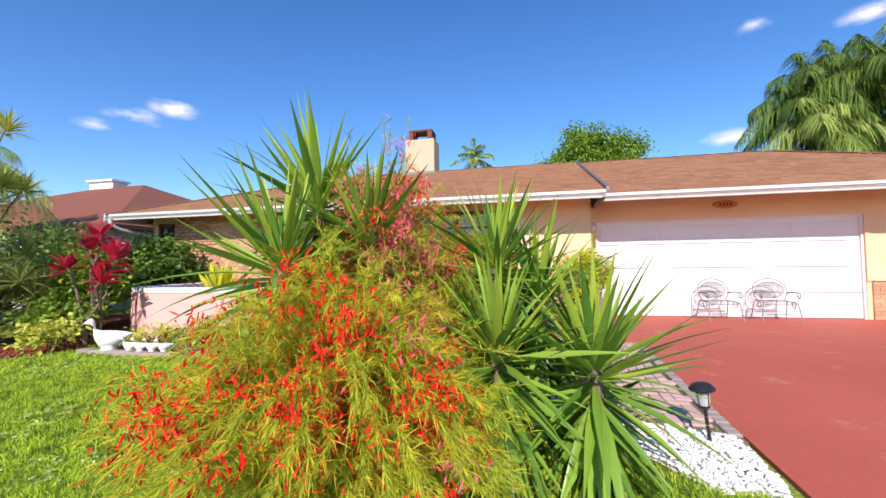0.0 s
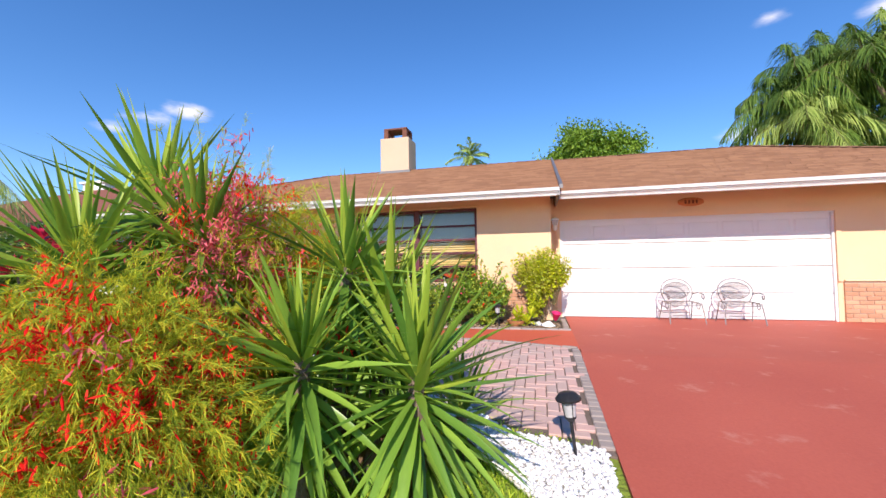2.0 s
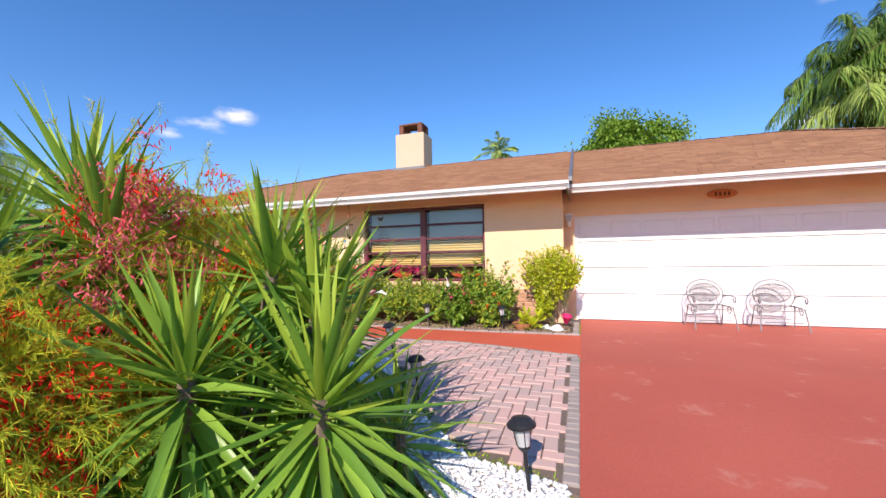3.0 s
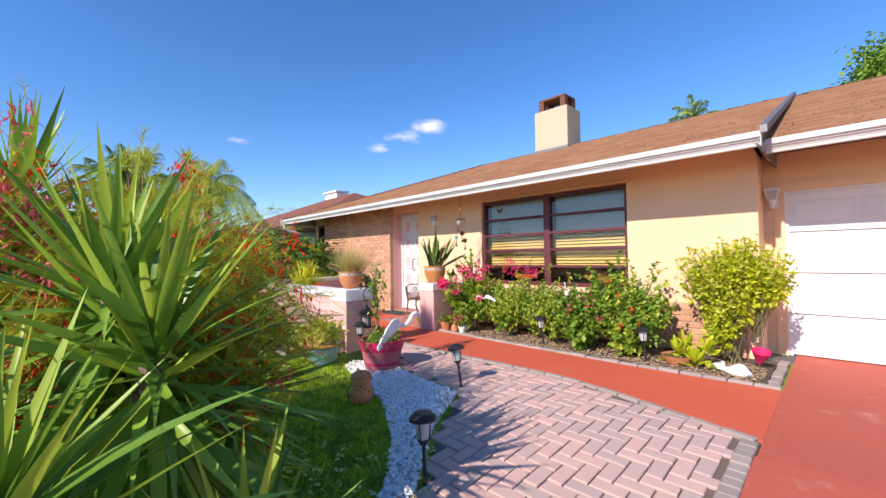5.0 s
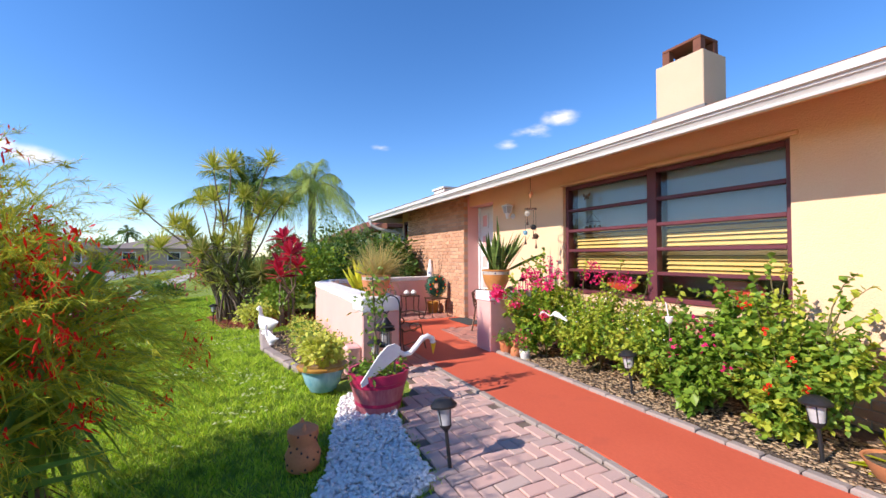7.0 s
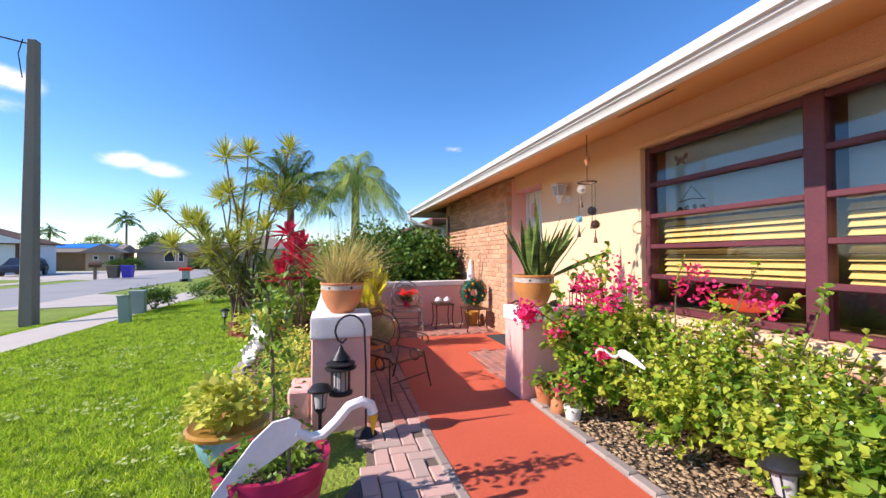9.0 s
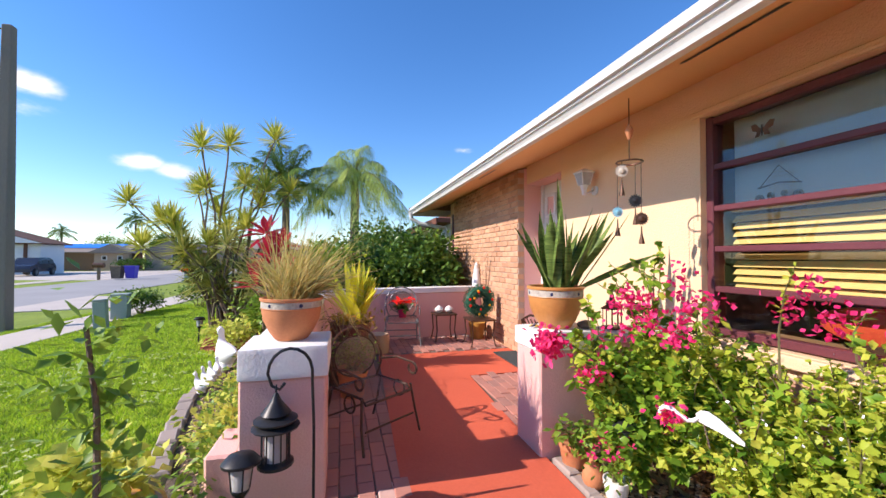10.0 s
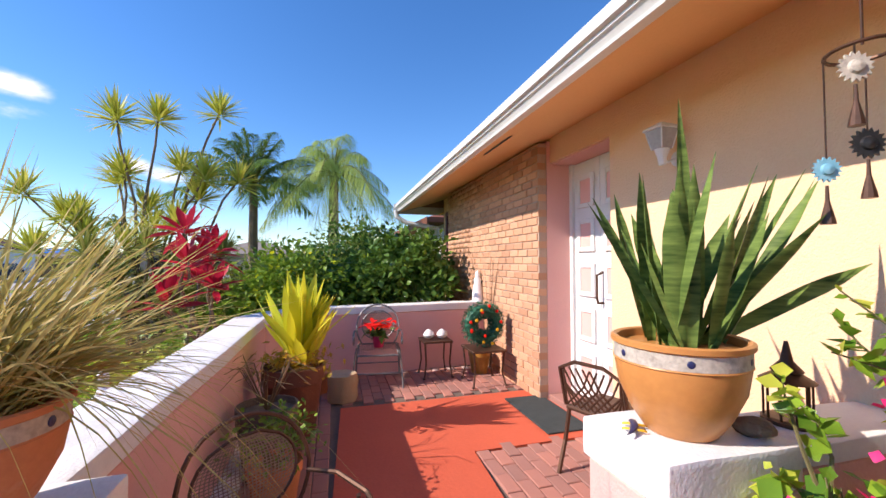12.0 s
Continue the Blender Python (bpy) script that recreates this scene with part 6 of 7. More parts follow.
iron_chair((-6.72, 7.02, 0), 84, GREYM, MESHSEAT, "taupe wrought iron chair holding a poinsettia", 0.95)

rp2 = pot("foil_pot", (-6.66, 7.02, 0.415), 0.075, 0.13, MAGPOT, "small red foil pot on the chair", [(0.7, 0), (0.72, 0.02), (0.95, 0.95), (1.0, 1.0), (0.9, 0.98), (0.88, 0.9)])
t = thing("poinsettia", (-6.66, 7.02, 0.53), "red poinsettia with dark green leaves", "plant")
rq = np.random.RandomState(81)
part("leaves", blades("leaves", rq.normal(0, 0.05, (60, 3)) * [1, 1, 0.4] + [0, 0, 0.05], rq.normal(0, 1, (60, 3)) * [1, 1, 0.5], 0.10, 0.03, 0.3, 2, rng=rq), DARKG, t)
part("bracts", blades("bracts", rq.normal(0, 0.07, (46, 3)) * [1, 1.2, 0.15] + [0, 0, 0.14], rq.normal(0, 1, (46, 3)) * [1, 1, 0.3], 0.10, 0.026, 0.2, 2, rng=rq), REDFL, t, "red bracts")


def iron_table(at, w, d, h, label, name="side_table"):
    t = thing(name, at, label, "table")
    part("tabletop", B().box(-w / 2, w / 2, -d / 2, d / 2, h - 0.025, h).bevel(0.006), BRONZE, t)
    for sx in (-1, 1):
        for sy in (-1, 1):
            x, y = sx * w * 0.44, sy * d * 0.44
            part("leg", B().tube([(x, y, h - 0.02), (x * 0.96, y * 0.96, h * 0.7), (x * 0.9, y * 0.9, h * 0.4), (x * 1.08, y * 1.08, 0.0)], 0.012, 6, 0.009), BRONZE, t)
            part("foot", B().ball((x * 1.08, y * 1.08, 0.014), 0.018, (1, 1, 0.8), 8), BRONZE, t)
    return t


iron_table((-6.82, 7.72, 0), 0.34, 0.36, 0.44, "small bronze metal side table against the wall")
for x, y in ((-6.82, 7.64), (-6.80, 7.80)):
    ob = tagged(part("seashell", B().lathe([(0.01, 0), (0.05, 0.02), (0.065, 0.05), (0.05, 0.085), (0.02, 0.11), (0.005, 0.12)], 14, sx=1.15).rough(0.008, 30), WHITEORN, None, "", True), "large white spiral seashell on the table", "seashell", "seashells")
    ob.matrix_basis = pose(x, y, 0.442, 0, 0, x * 300)
iron_table((-6.40, 8.18, 0), 0.42, 0.40, 0.40, "bronze stool holding a wreath", "iron_stool")
wr = thing("christmas_wreath", (-6.40, 8.18, 0.66), "green tinsel wreath with red and orange baubles leaning upright", "wreath")
rw = np.random.RandomState(82)
n = 2200
a = rw.rand(n) * 2 * math.pi
ph = rw.rand(n) * 2 * math.pi
rr = 0.165 + 0.075 * np.cos(ph)
P = np.stack([0.06 * np.sin(ph), rr * np.cos(a), rr * np.sin(a)], -1)
part("tinsel", blades("tinsel", P, rw.normal(0, 1, P.shape) + np.stack([np.sin(ph), np.cos(ph) * np.cos(a), np.cos(ph) * np.sin(a)], -1), 0.045, 0.004, 0, 2, STRAP_W, 0.2, 1, rw), WREATH, wr)
part("core_ring", B().tube([(0, 0.165 * math.cos(q), 0.165 * math.sin(q)) for q in np.linspace(0, 2 * math.pi, 25)], 0.06, 8), WREATH, wr)
for i in range(13):
    q = i * 0.92
    part("bauble", B().ball((0.075, 0.165 * math.cos(q) + rw.normal(0, 0.03), 0.165 * math.sin(q) + rw.normal(0, 0.03)), 0.02, (1, 1, 1), 8), REDFL if i % 3 else YELLOWP, wr)
pot("amber_pot", (-6.80, 8.28, 0), 0.14, 0.27, OCHRE, "amber glazed pot under the stool", BARREL)
stt = B().lathe([(0.085, 0), (0.08, 0.02), (0.07, 0.15), (0.05, 0.25), (0.055, 0.29), (0.03, 0.33), (0.035, 0.36), (0.03, 0.40), (0.01, 0.42)], 16).rough(0.008, 20)
ob = tagged(part("angel_statue", stt, WHITEORN, None, "", True), "white angel statue on the low wall", "statue")
ob.matrix_basis = pose(-7.30, 8.45, 0.832)
t = thing("dry_twigs", (-7.0, 8.5, 0.0), "bundle of dry brown twigs against the brick", "twigs")
for i in range(16):
    x, y = rw.normal(0, 0.10, 2)
    part("twig", B().tube([(x * 0.2, y * 0.1, 0), (x * 0.7, y * 0.2, 0.7), (x * 2.2, y * 0.5, 1.15 + rw.rand() * 0.4)], 0.005, 4, 0.002), DEADL, t)

# lattice chair near the door
lc = thing("cast_metal_chair", (-4.35, 8.28, 0), "bronze cast metal chair with a lattice back", "chair", turn=200)
part("seat", B().box(-0.22, 0.22, -0.2, 0.2, 0.40, 0.43).bevel(0.01), BRONZE, lc)
bk = B()
for i in range(9):
    x = -0.2 + i * 0.05
    bk.tube([(x, 0.2, 0.44), (max(-0.2, min(0.2, x + 0.14)), 0.23, 0.58), (max(-0.2, min(0.2, x + 0.2)), 0.25, 0.70)], 0.007, 5)
    bk.tube([(x, 0.2, 0.44), (max(-0.2, min(0.2, x - 0.14)), 0.23, 0.58), (max(-0.2, min(0.2, x - 0.2)), 0.25, 0.70)], 0.007, 5)
part("lattice_back", bk, BRONZE, lc)
part("back_rail", B().tube([(-0.22, 0.19, 0.43), (-0.22, 0.25, 0.68), (-0.1, 0.26, 0.74), (0.1, 0.26, 0.74), (0.22, 0.25, 0.68), (0.22, 0.19, 0.43)], 0.013, 6), BRONZE, lc)
for sx in (-1, 1):
    part("leg", B().tube([(sx * 0.2, -0.18, 0.41), (sx * 0.24, -0.22, 0.25), (sx * 0.19, -0.2, 0.1), (sx * 0.22, -0.25, 0.0)], 0.016, 6), BRONZE, lc)
    part("leg", B().tube([(sx * 0.2, 0.18, 0.41), (sx * 0.22, 0.2, 0.2), (sx * 0.22, 0.27, 0.0)], 0.016, 6), BRONZE, lc)

# planters along the low wall
pot("dark_planter", (-5.55, 6.22, 0.0), 0.24, 0.55, LINTEL, "tall dark red planter beside the wall", BARREL)
t = thing("croton", (-5.55, 6.22, 0.52), "yellow croton with upright glowing leaves", "plant")
part("leaves", rosette_mesh("leaves", [(0, 0, 0.12, 1, 0.05, 0.0), (0.05, 0.06, 0.2, 1, 0, 0.1), (-0.03, 0.1, 0.05, 0.9, 0, 0.1)], 20, 0.62, 0.045, np.random.RandomState(83), 0.75, 1.5, 0.06, 4, LEAF_W), YELLOWL, t)
rc = np.random.RandomState(84)
part("low_leaves", blades("low_leaves", rc.normal(0, 1, (420, 3)) * [0.12, 0.13, 0.05] + [0, 0.02, 0.06], rc.normal(0, 1, (420, 3)) + [0, 0, 0.5], 0.07, 0.014, 0.2, 2, rng=rc), ORANGEL, t, "orange and green low leaves")
pot("orange_pot", (-4.55, 6.22, 0.0), 0.15, 0.27, TERRA, "orange pot with straggly leaves behind the chair", BARREL)
shrub("potted_jade", (-4.55, 6.22, 0.22), (0.2, 0.2, 0.34), "straggly green and red plant in an orange pot", "plant", 85, [(MIDG, 420, 0.04, 0.014)], 26, 0.06, 8)
pot("woven_planter", (-4.95, 6.12, 0.0), 0.19, 0.45, BARK, "brown woven basket planter", BARREL)
t = thing("dry_branches", (-4.95, 6.12, 0.40), "tangle of thin bare branches in a basket", "branches")
for i in range(26):
    a = rc.rand() * 6.28
    l = rc.uniform(0.2, 0.42)
    part("branch", B().tube([(0, 0, 0), (math.cos(a) * l * 0.5, math.sin(a) * l * 0.5, l * 0.9), (math.cos(a) * l, math.sin(a) * l, l * rc.uniform(0.5, 1.1))], 0.004, 4, 0.002), DEADL, t)
st = tagged(part("stone_stump", B().lathe([(0.14, 0), (0.15, 0.03), (0.145, 0.12), (0.15, 0.2), (0.14, 0.26), (0.05, 0.265)], 18).rough(0.012, 14), CHIPS, None, "", True), "carved tan stump stool on the patio", "stool")
st.matrix_basis = pose(-6.25, 6.62, 0)
pot("small_pot", (-6.55, 6.38, 0.0), 0.13, 0.22, TERRA, "small terracotta pot in the corner", BARREL)
setting("doormat", B().box(-5.80, -4.97, 8.17, 8.57, 0.008, 0.022).bevel(0.004), MATM, "dark ribbed doormat at the step", "doormat")
pot("terracotta_pot", (-2.86, 7.56, 0.0), 0.105, 0.17, TERRA, "small terracotta pot with a green plant by the walk", BARREL)
shrub("potted_plant", (-2.86, 7.56, 0.14), (0.13, 0.12, 0.16), "small leafy plant in a terracotta pot", "plant", 86, [(MIDG, 120, 0.06, 0.02)], 14, 0.04, 3)
ob = tagged(part("clay_jug", B().lathe([(0.05, 0), (0.065, 0.05), (0.055, 0.11), (0.02, 0.15), (0.012, 0.19)], 16), TERRA, None, "", True), "small clay jug on the bed edge", "jug")
ob.matrix_basis = pose(-2.64, 7.54, 0.01, 8, 6, 0)
pot("white_pot", (-2.50, 7.58, 0.0), 0.07, 0.12, WHITEORN, "small white pot of flowers", BARREL)
shrub("petunia", (-2.50, 7.58, 0.10), (0.14, 0.12, 0.22), "small plant with magenta flowers", "plant", 87, [(MIDG, 140, 0.04, 0.014)], 12, 0.05, 3, flowers=[(MAGENTA, 10, 7, 0.03, 0.014, (0, -0.3, 0.3))])
pot("shallow_pot", (0.68, 7.80, 0.0), 0.17, 0.12, TERRA, "shallow terracotta bowl in the bed", [(0.6, 0), (0.62, 0.03), (0.95, 0.85), (1.0, 1.0), (0.92, 0.98), (0.88, 0.85)])
t = thing("bromeliad", (0.68, 7.80, 0.08), "yellow green bromeliads in a shallow bowl", "plant")
part("leaves", rosette_mesh("leaves", [(0, 0, 0.08, 1, 0, 0), (0.18, -0.05, 0.0, 1, 0, 0), (0.05, 0.12, 0.14, 1, 0, 0), (0.28, 0.02, 0.12, 1, 0, 0)], 26, 0.19, 0.03, np.random.RandomState(88), -0.2, 1.3, 0.2, 3, LEAF_W), LIME, t)
pk = thing("pink_pot", (1.40, 8.12, 0.16), "tilted pink plastic pot on a stick", "flower pot")
pk.matrix_basis = pose(1.40, 8.12, 0.16, 18, 10, 0)
part("cup", B().lathe([(0.03, -0.08), (0.085, 0.06), (0.09, 0.065), (0.08, 0.06), (0.03, -0.06)], 18), MAGENTA, pk, smooth=True)
part("stick", B().tube([(0, 0, -0.16), (0, 0, -0.07)], 0.01, 6), BARK, pk)
for x, y, s in ((1.05, 7.90, 0.10), (1.25, 7.80, 0.13)):
    ob = tagged(part("white_rock", B().ball((0, 0, 0.03), s, (1.2, 0.9, 0.4), 12).rough(0.05, 9), WHITEORN, None, "", False), "jagged white coral rock in the bed", "rock", "white rocks")
    ob.matrix_basis = pose(x, y, 0.0, 0, 0, x * 100)
# white ornaments on stakes in the shrubs
swan_copy = copy_thing(sw, pose(-2.0, 7.62, 0.56, 0, 12, 215))
swan_copy.scale = (0.42, 0.42, 0.42)
tagged(swan_copy, "small white cut-out wooden swan among shrubs", "garden ornament")
cu = thing("rain_gauge", (-0.62, 7.66, 0), "small white plastic cup on a stick among shrubs", "garden ornament")
part("cup", B().lathe([(0.012, 0.74), (0.028, 0.76), (0.032, 0.80), (0.028, 0.80), (0.02, 0.765)], 14), WHITEORN, cu, smooth=True)
part("stake", B().tube([(0, 0, 0), (0, 0, 0.745)], 0.004, 5), STEM, cu)
part("stick", B().tube([(0, 0, 0.75), (-0.03, 0, 0.92)], 0.005, 5), WHITEORN, cu)
lz = thing("lizard_ornament", (-3.22, 7.46, 0.835), "small blue and yellow mosaic lizard on the pillar cap", "ornament", turn=140)
part("body", B().loft([[(x, r * math.cos(a) + w, 0.012 + r * 0.6 * math.sin(a)) for a in np.linspace(0, 6.28, 9)[:-1]] for x, w, r in ((-0.07, 0.02, 0.002), (-0.04, 0.008, 0.007), (0.0, 0.0, 0.014), (0.03, 0.0, 0.012), (0.05, 0.004, 0.013), (0.065, 0.006, 0.004))]), NAVY, lz, smooth=True)
for sx, sy in ((0.03, 1), (0.03, -1), (-0.015, 1), (-0.015, -1)):
    part("leg", B().tube([(sx, sy * 0.01, 0.01), (sx + 0.006, sy * 0.028, 0.008), (sx + 0.014, sy * 0.034, 0.003)], 0.004, 5), YELLOWP, lz)
l2 = thing("birdcage_lantern", (-3.2, 8.10, 0.80), "brown wire birdcage lantern on the low wall", "lantern")
part("roof", B().lathe([(0.085, 0.15), (0.04, 0.18), (0.05, 0.185), (0.02, 0.22), (0.006, 0.29)], 14), BRONZE, l2, smooth=True)
part("base", B().lathe([(0.08, 0.0), (0.08, 0.015), (0.06, 0.02)], 14), BRONZE, l2)
for i in range(10):
    a = i * math.pi / 5
    part("bar", B().tube([(math.cos(a) * 0.068, math.sin(a) * 0.068, 0.015), (math.cos(a) * 0.068, math.sin(a) * 0.068, 0.155)], 0.004, 4), BRONZE, l2)
sn = tagged(part("river_stone", B().ball((0, 0, 0.03), 0.05, (1.2, 0.9, 0.6), 10).rough(0.008, 20), BARK, None, "", True), "brown river stone beside the bowl", "stone")
sn.matrix_basis = pose(-3.10, 7.80, 0.828, 0, 0, 30)

# wall lights and the wind chime
for x, y, z, sc in ((-4.15, 8.64, 2.03, 1.0), (1.46, 9.17, 1.90, 1.0)):
    wl_ = thing("wall_lantern", (x, y, z), "white metal wall lantern with glass panes", "wall lamp", "wall lanterns")
    part("backplate", B().lathe([(0.05, 0), (0.05, 0.012), (0.03, 0.02)], 14), WHITE, wl_).matrix_basis = pose(0, 0, 0, 90, 0, 0)
    part("arm", B().tube([(0, -0.02, 0), (0, -0.09, -0.03), (0, -0.13, 0.0), (0, -0.13, 0.04)], 0.009, 6), WHITE, wl_)
    part("glass_body", B().loft([[(sx * 0.04, -0.13 + sy * 0.04, 0.05) for sx, sy in ((-1, -1), (1, -1), (1, 1), (-1, 1))], [(sx * 0.065, -0.13 + sy * 0.065, 0.17) for sx, sy in ((-1, -1), (1, -1), (1, 1), (-1, 1))]]), LAMPGLASS, wl_, "frosted glass panes")
    part("cap", B().loft([[(sx * 0.078, -0.13 + sy * 0.078, 0.17) for sx, sy in ((-1, -1), (1, -1), (1, 1), (-1, 1))], [(sx * 0.075, -0.13 + sy * 0.075, 0.185) for sx, sy in ((-1, -1), (1, -1), (1, 1), (-1, 1))], [(sx * 0.015, -0.13 + sy * 0.015, 0.22) for sx, sy in ((-1, -1), (1, -1), (1, 1), (-1, 1))]]), WHITE, wl_)
    part("finial", B().lathe([(0.02, -0.05), (0.028, 0.0), (0.045, 0.05)], 10, (0, -0.13, 0)), WHITE, wl_)
    for sx, sy in ((-1, -1), (1, -1), (1, 1), (-1, 1)):
        part("edge_bar", B().tube([(sx * 0.04, -0.13 + sy * 0.04, 0.05), (sx * 0.066, -0.13 + sy * 0.066, 0.172)], 0.005, 4), WHITE, wl_)

wc = thing("wind_chime", (-2.93, 8.04, 0), "bronze wind chime of sun disks and bells under the eave", "wind chime")
part("cord", B().tube([(0, 0, 2.45), (0, 0, 2.02)], 0.004, 5), BRONZE, wc)
part("tassel", B().lathe([(0.012, 2.26), (0.03, 2.22), (0.01, 2.16)], 10), TERRA, wc)
part("hoop", B().tube([(0.085 * math.cos(a), 0.085 * math.sin(a), 2.0) for a in np.linspace(0, 6.283, 17)], 0.006, 5), BRONZE, wc)
for i, (a, zl, rd, m) in enumerate(((0.3, 1.60, 0.042, BRONZE), (2.0, 1.74, 0.043, BLACK), (3.6, 1.66, 0.036, BLUEPOT), (5.0, 1.93, 0.040, BAND))):
    x, y = 0.085 * math.cos(a), 0.085 * math.sin(a)
    rd *= 0.88
    part("string", B().tube([(x, y, 2.0), (x, y, zl)], 0.0025, 4), BRONZE, wc)
    ray = [(rd * (1.28 if k % 2 else 0.95) * math.cos(k * math.pi / 16), rd * (1.28 if k % 2 else 0.95) * math.sin(k * math.pi / 16)) for k in range(32)]
    d = part("sun_disk", B().prism(ray, -0.004, 0.004), m, wc, "sun-shaped disk")
    d.matrix_basis = pose(x, y, zl, 90, 0, 60)
    part("disk_boss", B().lathe([(rd * 0.6, 0.004), (rd * 0.5, 0.012), (rd * 0.1, 0.016)], 14), m, wc).matrix_basis = pose(x, y, zl, 90, 0, 60)
    part("bell", B().lathe([(0.02, zl - 0.17), (0.017, zl - 0.15), (0.006, zl - 0.10), (0.004, zl - 0.05)], 10, (x, y, 0)), BRONZE, wc)
cm_ = thing("security_camera", (-8.7, 8.6, 2.5), "small white security camera under the eave", "camera")
part("housing", B().box(-0.03, 0.03, -0.09, 0.03, -0.03, 0.03).bevel(0.008), WHITE, cm_)
part("lens", B().lathe([(0.02, 0), (0.02, 0.02)], 10), BLACK, cm_).matrix_basis = pose(0, -0.09, 0, 90, 0, 0)


# ---- houses and street things beyond ----
def house(name, x0, x1, y0, y1, h, pitch, wall_m, roof_m, label, axis="x", hip=True, over=0.5):
    """A low house: walls, a hipped or gabled roof with its ridge along the axis."""
    t = thing(name, (0, 0, 0), label, "house")
    part("wall", B().box(x0, x1, y0, y1, -0.5, h), wall_m, t)
    a0, a1, b0, b1 = x0 - over, x1 + over, y0 - over, y1 + over
    if axis == "x":
        r = (b1 - b0) / 2
        ym, zr, i = (b0 + b1) / 2, h + r * pitch, r if hip else 0
        pts = [(a0, b0, h), (a1, b0, h), (a1, b1, h), (a0, b1, h), (a0 + i, ym, zr), (a1 - i, ym, zr)]
        fs = [(0, 1, 5, 4), (2, 3, 4, 5), (1, 2, 5), (3, 0, 4)]
    else:
        r = (a1 - a0) / 2
        xm, zr, i = (a0 + a1) / 2, h + r * pitch, r if hip else 0
        pts = [(a0, b0, h), (a0, b1, h), (a1, b1, h), (a1, b0, h), (xm, b0 + i, zr), (xm, b1 - i, zr)]
        fs = [(0, 1, 5, 4), (2, 3, 4, 5), (1, 2, 5), (3, 0, 4)]
    low = [(p[0], p[1], p[2] - 0.12) for p in pts[:4]]
    part("roof", B().poly(pts + low, fs + [(6, 7, 8, 9), (0, 1, 7, 6), (1, 2, 8, 7), (2, 3, 9, 8), (3, 0, 6, 9)]), roof_m, t, "low pitched shingle roof")
    return t


nb = house("neighbor_house", -26.0, -11.8, 9.2, 21.0, 2.45, 0.42, WHITE, SHINGLE_N, "white neighbour house with a red brown hipped roof")
part("fascia", B().box(-26.5, -11.3, 8.66, 8.695, 2.28, 2.46), LINTEL, nb)
part("roof_vent", B().box(-20.6, -19.2, 14.8, 15.5, 4.9, 5.35).box(-20.7, -19.1, 14.7, 15.6, 5.35, 5.45), WHITE, nb, "white roof vent box")
TAN = mat("tan_stucco", (0.52, 0.38, 0.28), (0.44, 0.32, 0.24), 0.9, 1.0, 30, 0.2)
PALE = mat("pale_stucco", (0.66, 0.68, 0.70), (0.58, 0.60, 0.62), 0.9, 1.0, 30, 0.2)
TARP = mat("blue_tarp", (0.02, 0.20, 0.75), (0.03, 0.26, 0.8), 0.5, 2.0, 20, 0.2)
PURPLE = mat("purple_plastic", (0.07, 0.05, 0.45), (0.06, 0.04, 0.4), 0.5, 2.0, 20, 0.1)
BROWNW = mat("brown_stucco", (0.30, 0.17, 0.11), (0.24, 0.14, 0.09), 0.9, 1.0, 30, 0.2)
CARP = mat("dark_blue_car_paint", (0.02, 0.028, 0.05), (0.03, 0.038, 0.06), 0.25, 2.0, 20, 0.0)
ROOFD = mat("dark_brown_shingle", (0.14, 0.07, 0.05), (0.10, 0.05, 0.035), 0.95, 1.0, 30, 0.3)
ROOFT = mat("grey_tan_shingle", (0.30, 0.25, 0.21), (0.24, 0.2, 0.17), 0.95, 1.0, 30, 0.3)


def far_window(parent, x, y0, y1, z0, z1):
    w = part("window", B().box(x, x + 0.04, y0, y1, z0, z1), WHITE, parent)
    part("pane", B().box(x + 0.042, x + 0.05, y0 + 0.1, y1 - 0.1, z0 + 0.1, z1 - 0.1), BLACK, w, "dark window pane")


ha = house("white_house", -52.5, -49.0, -36.0, -23.2, 2.7, 0.30, PALE, ROOFD, "white house with brown roof and a wide garage across the road", "x", False)
part("gable", B().poly([(-48.45, -36.4, 2.7), (-48.45, -22.8, 2.7), (-48.45, -29.6, 4.7)], [(0, 1, 2)]), PALE, ha)
gd2 = part("garage_door", B().box(-49.0, -48.9, -32.0, -26.0, -0.4, 2.0), WHITE, ha, "white garage door")
for i in range(6):
    part("door_pane", B().box(-48.9, -48.87, -31.8 + i * 0.95, -31.1 + i * 0.95, 1.45, 1.85), BLACK, gd2)
for y in (-35.0, -24.4):
    part("timber_strip", B().box(-48.96, -48.9, y - 0.15, y + 0.15, -0.4, 2.7), ROOFD, ha)
hb = house("brown_house", -66.0, -61.0, -31.5, -21.5, 1.95, 0.35, BROWNW, ROOFT, "low brown house under a blue roof tarp", "y", False)
part("tarp", B().poly([(-61.9, -29.6, 2.46), (-61.9, -22.2, 2.46), (-63.5, -22.2, 3.02), (-63.5, -29.6, 3.02)], [(0, 1, 2, 3)]).poly([(-61.88, -29.6, 2.52), (-61.88, -22.2, 2.52), (-63.5, -22.2, 3.08), (-63.5, -29.6, 3.08)], [(0, 1, 2, 3)]), TARP, hb, "bright blue tarpaulin")
hc0 = house("tan_side_house", -60.9, -60.2, -24.4, -20.6, 1.9, 0.45, TAN, ROOFT, "tan gabled house wing", "x", False)
part("gable", B().poly([(-59.75, -24.8, 1.9), (-59.75, -20.2, 1.9), (-59.75, -22.5, 2.94)], [(0, 1, 2)]), TAN, hc0)
far_window(hc0, -60.2, -23.6, -23.0, 0.9, 1.5)
far_window(hc0, -60.2, -21.9, -21.3, 0.9, 1.5)
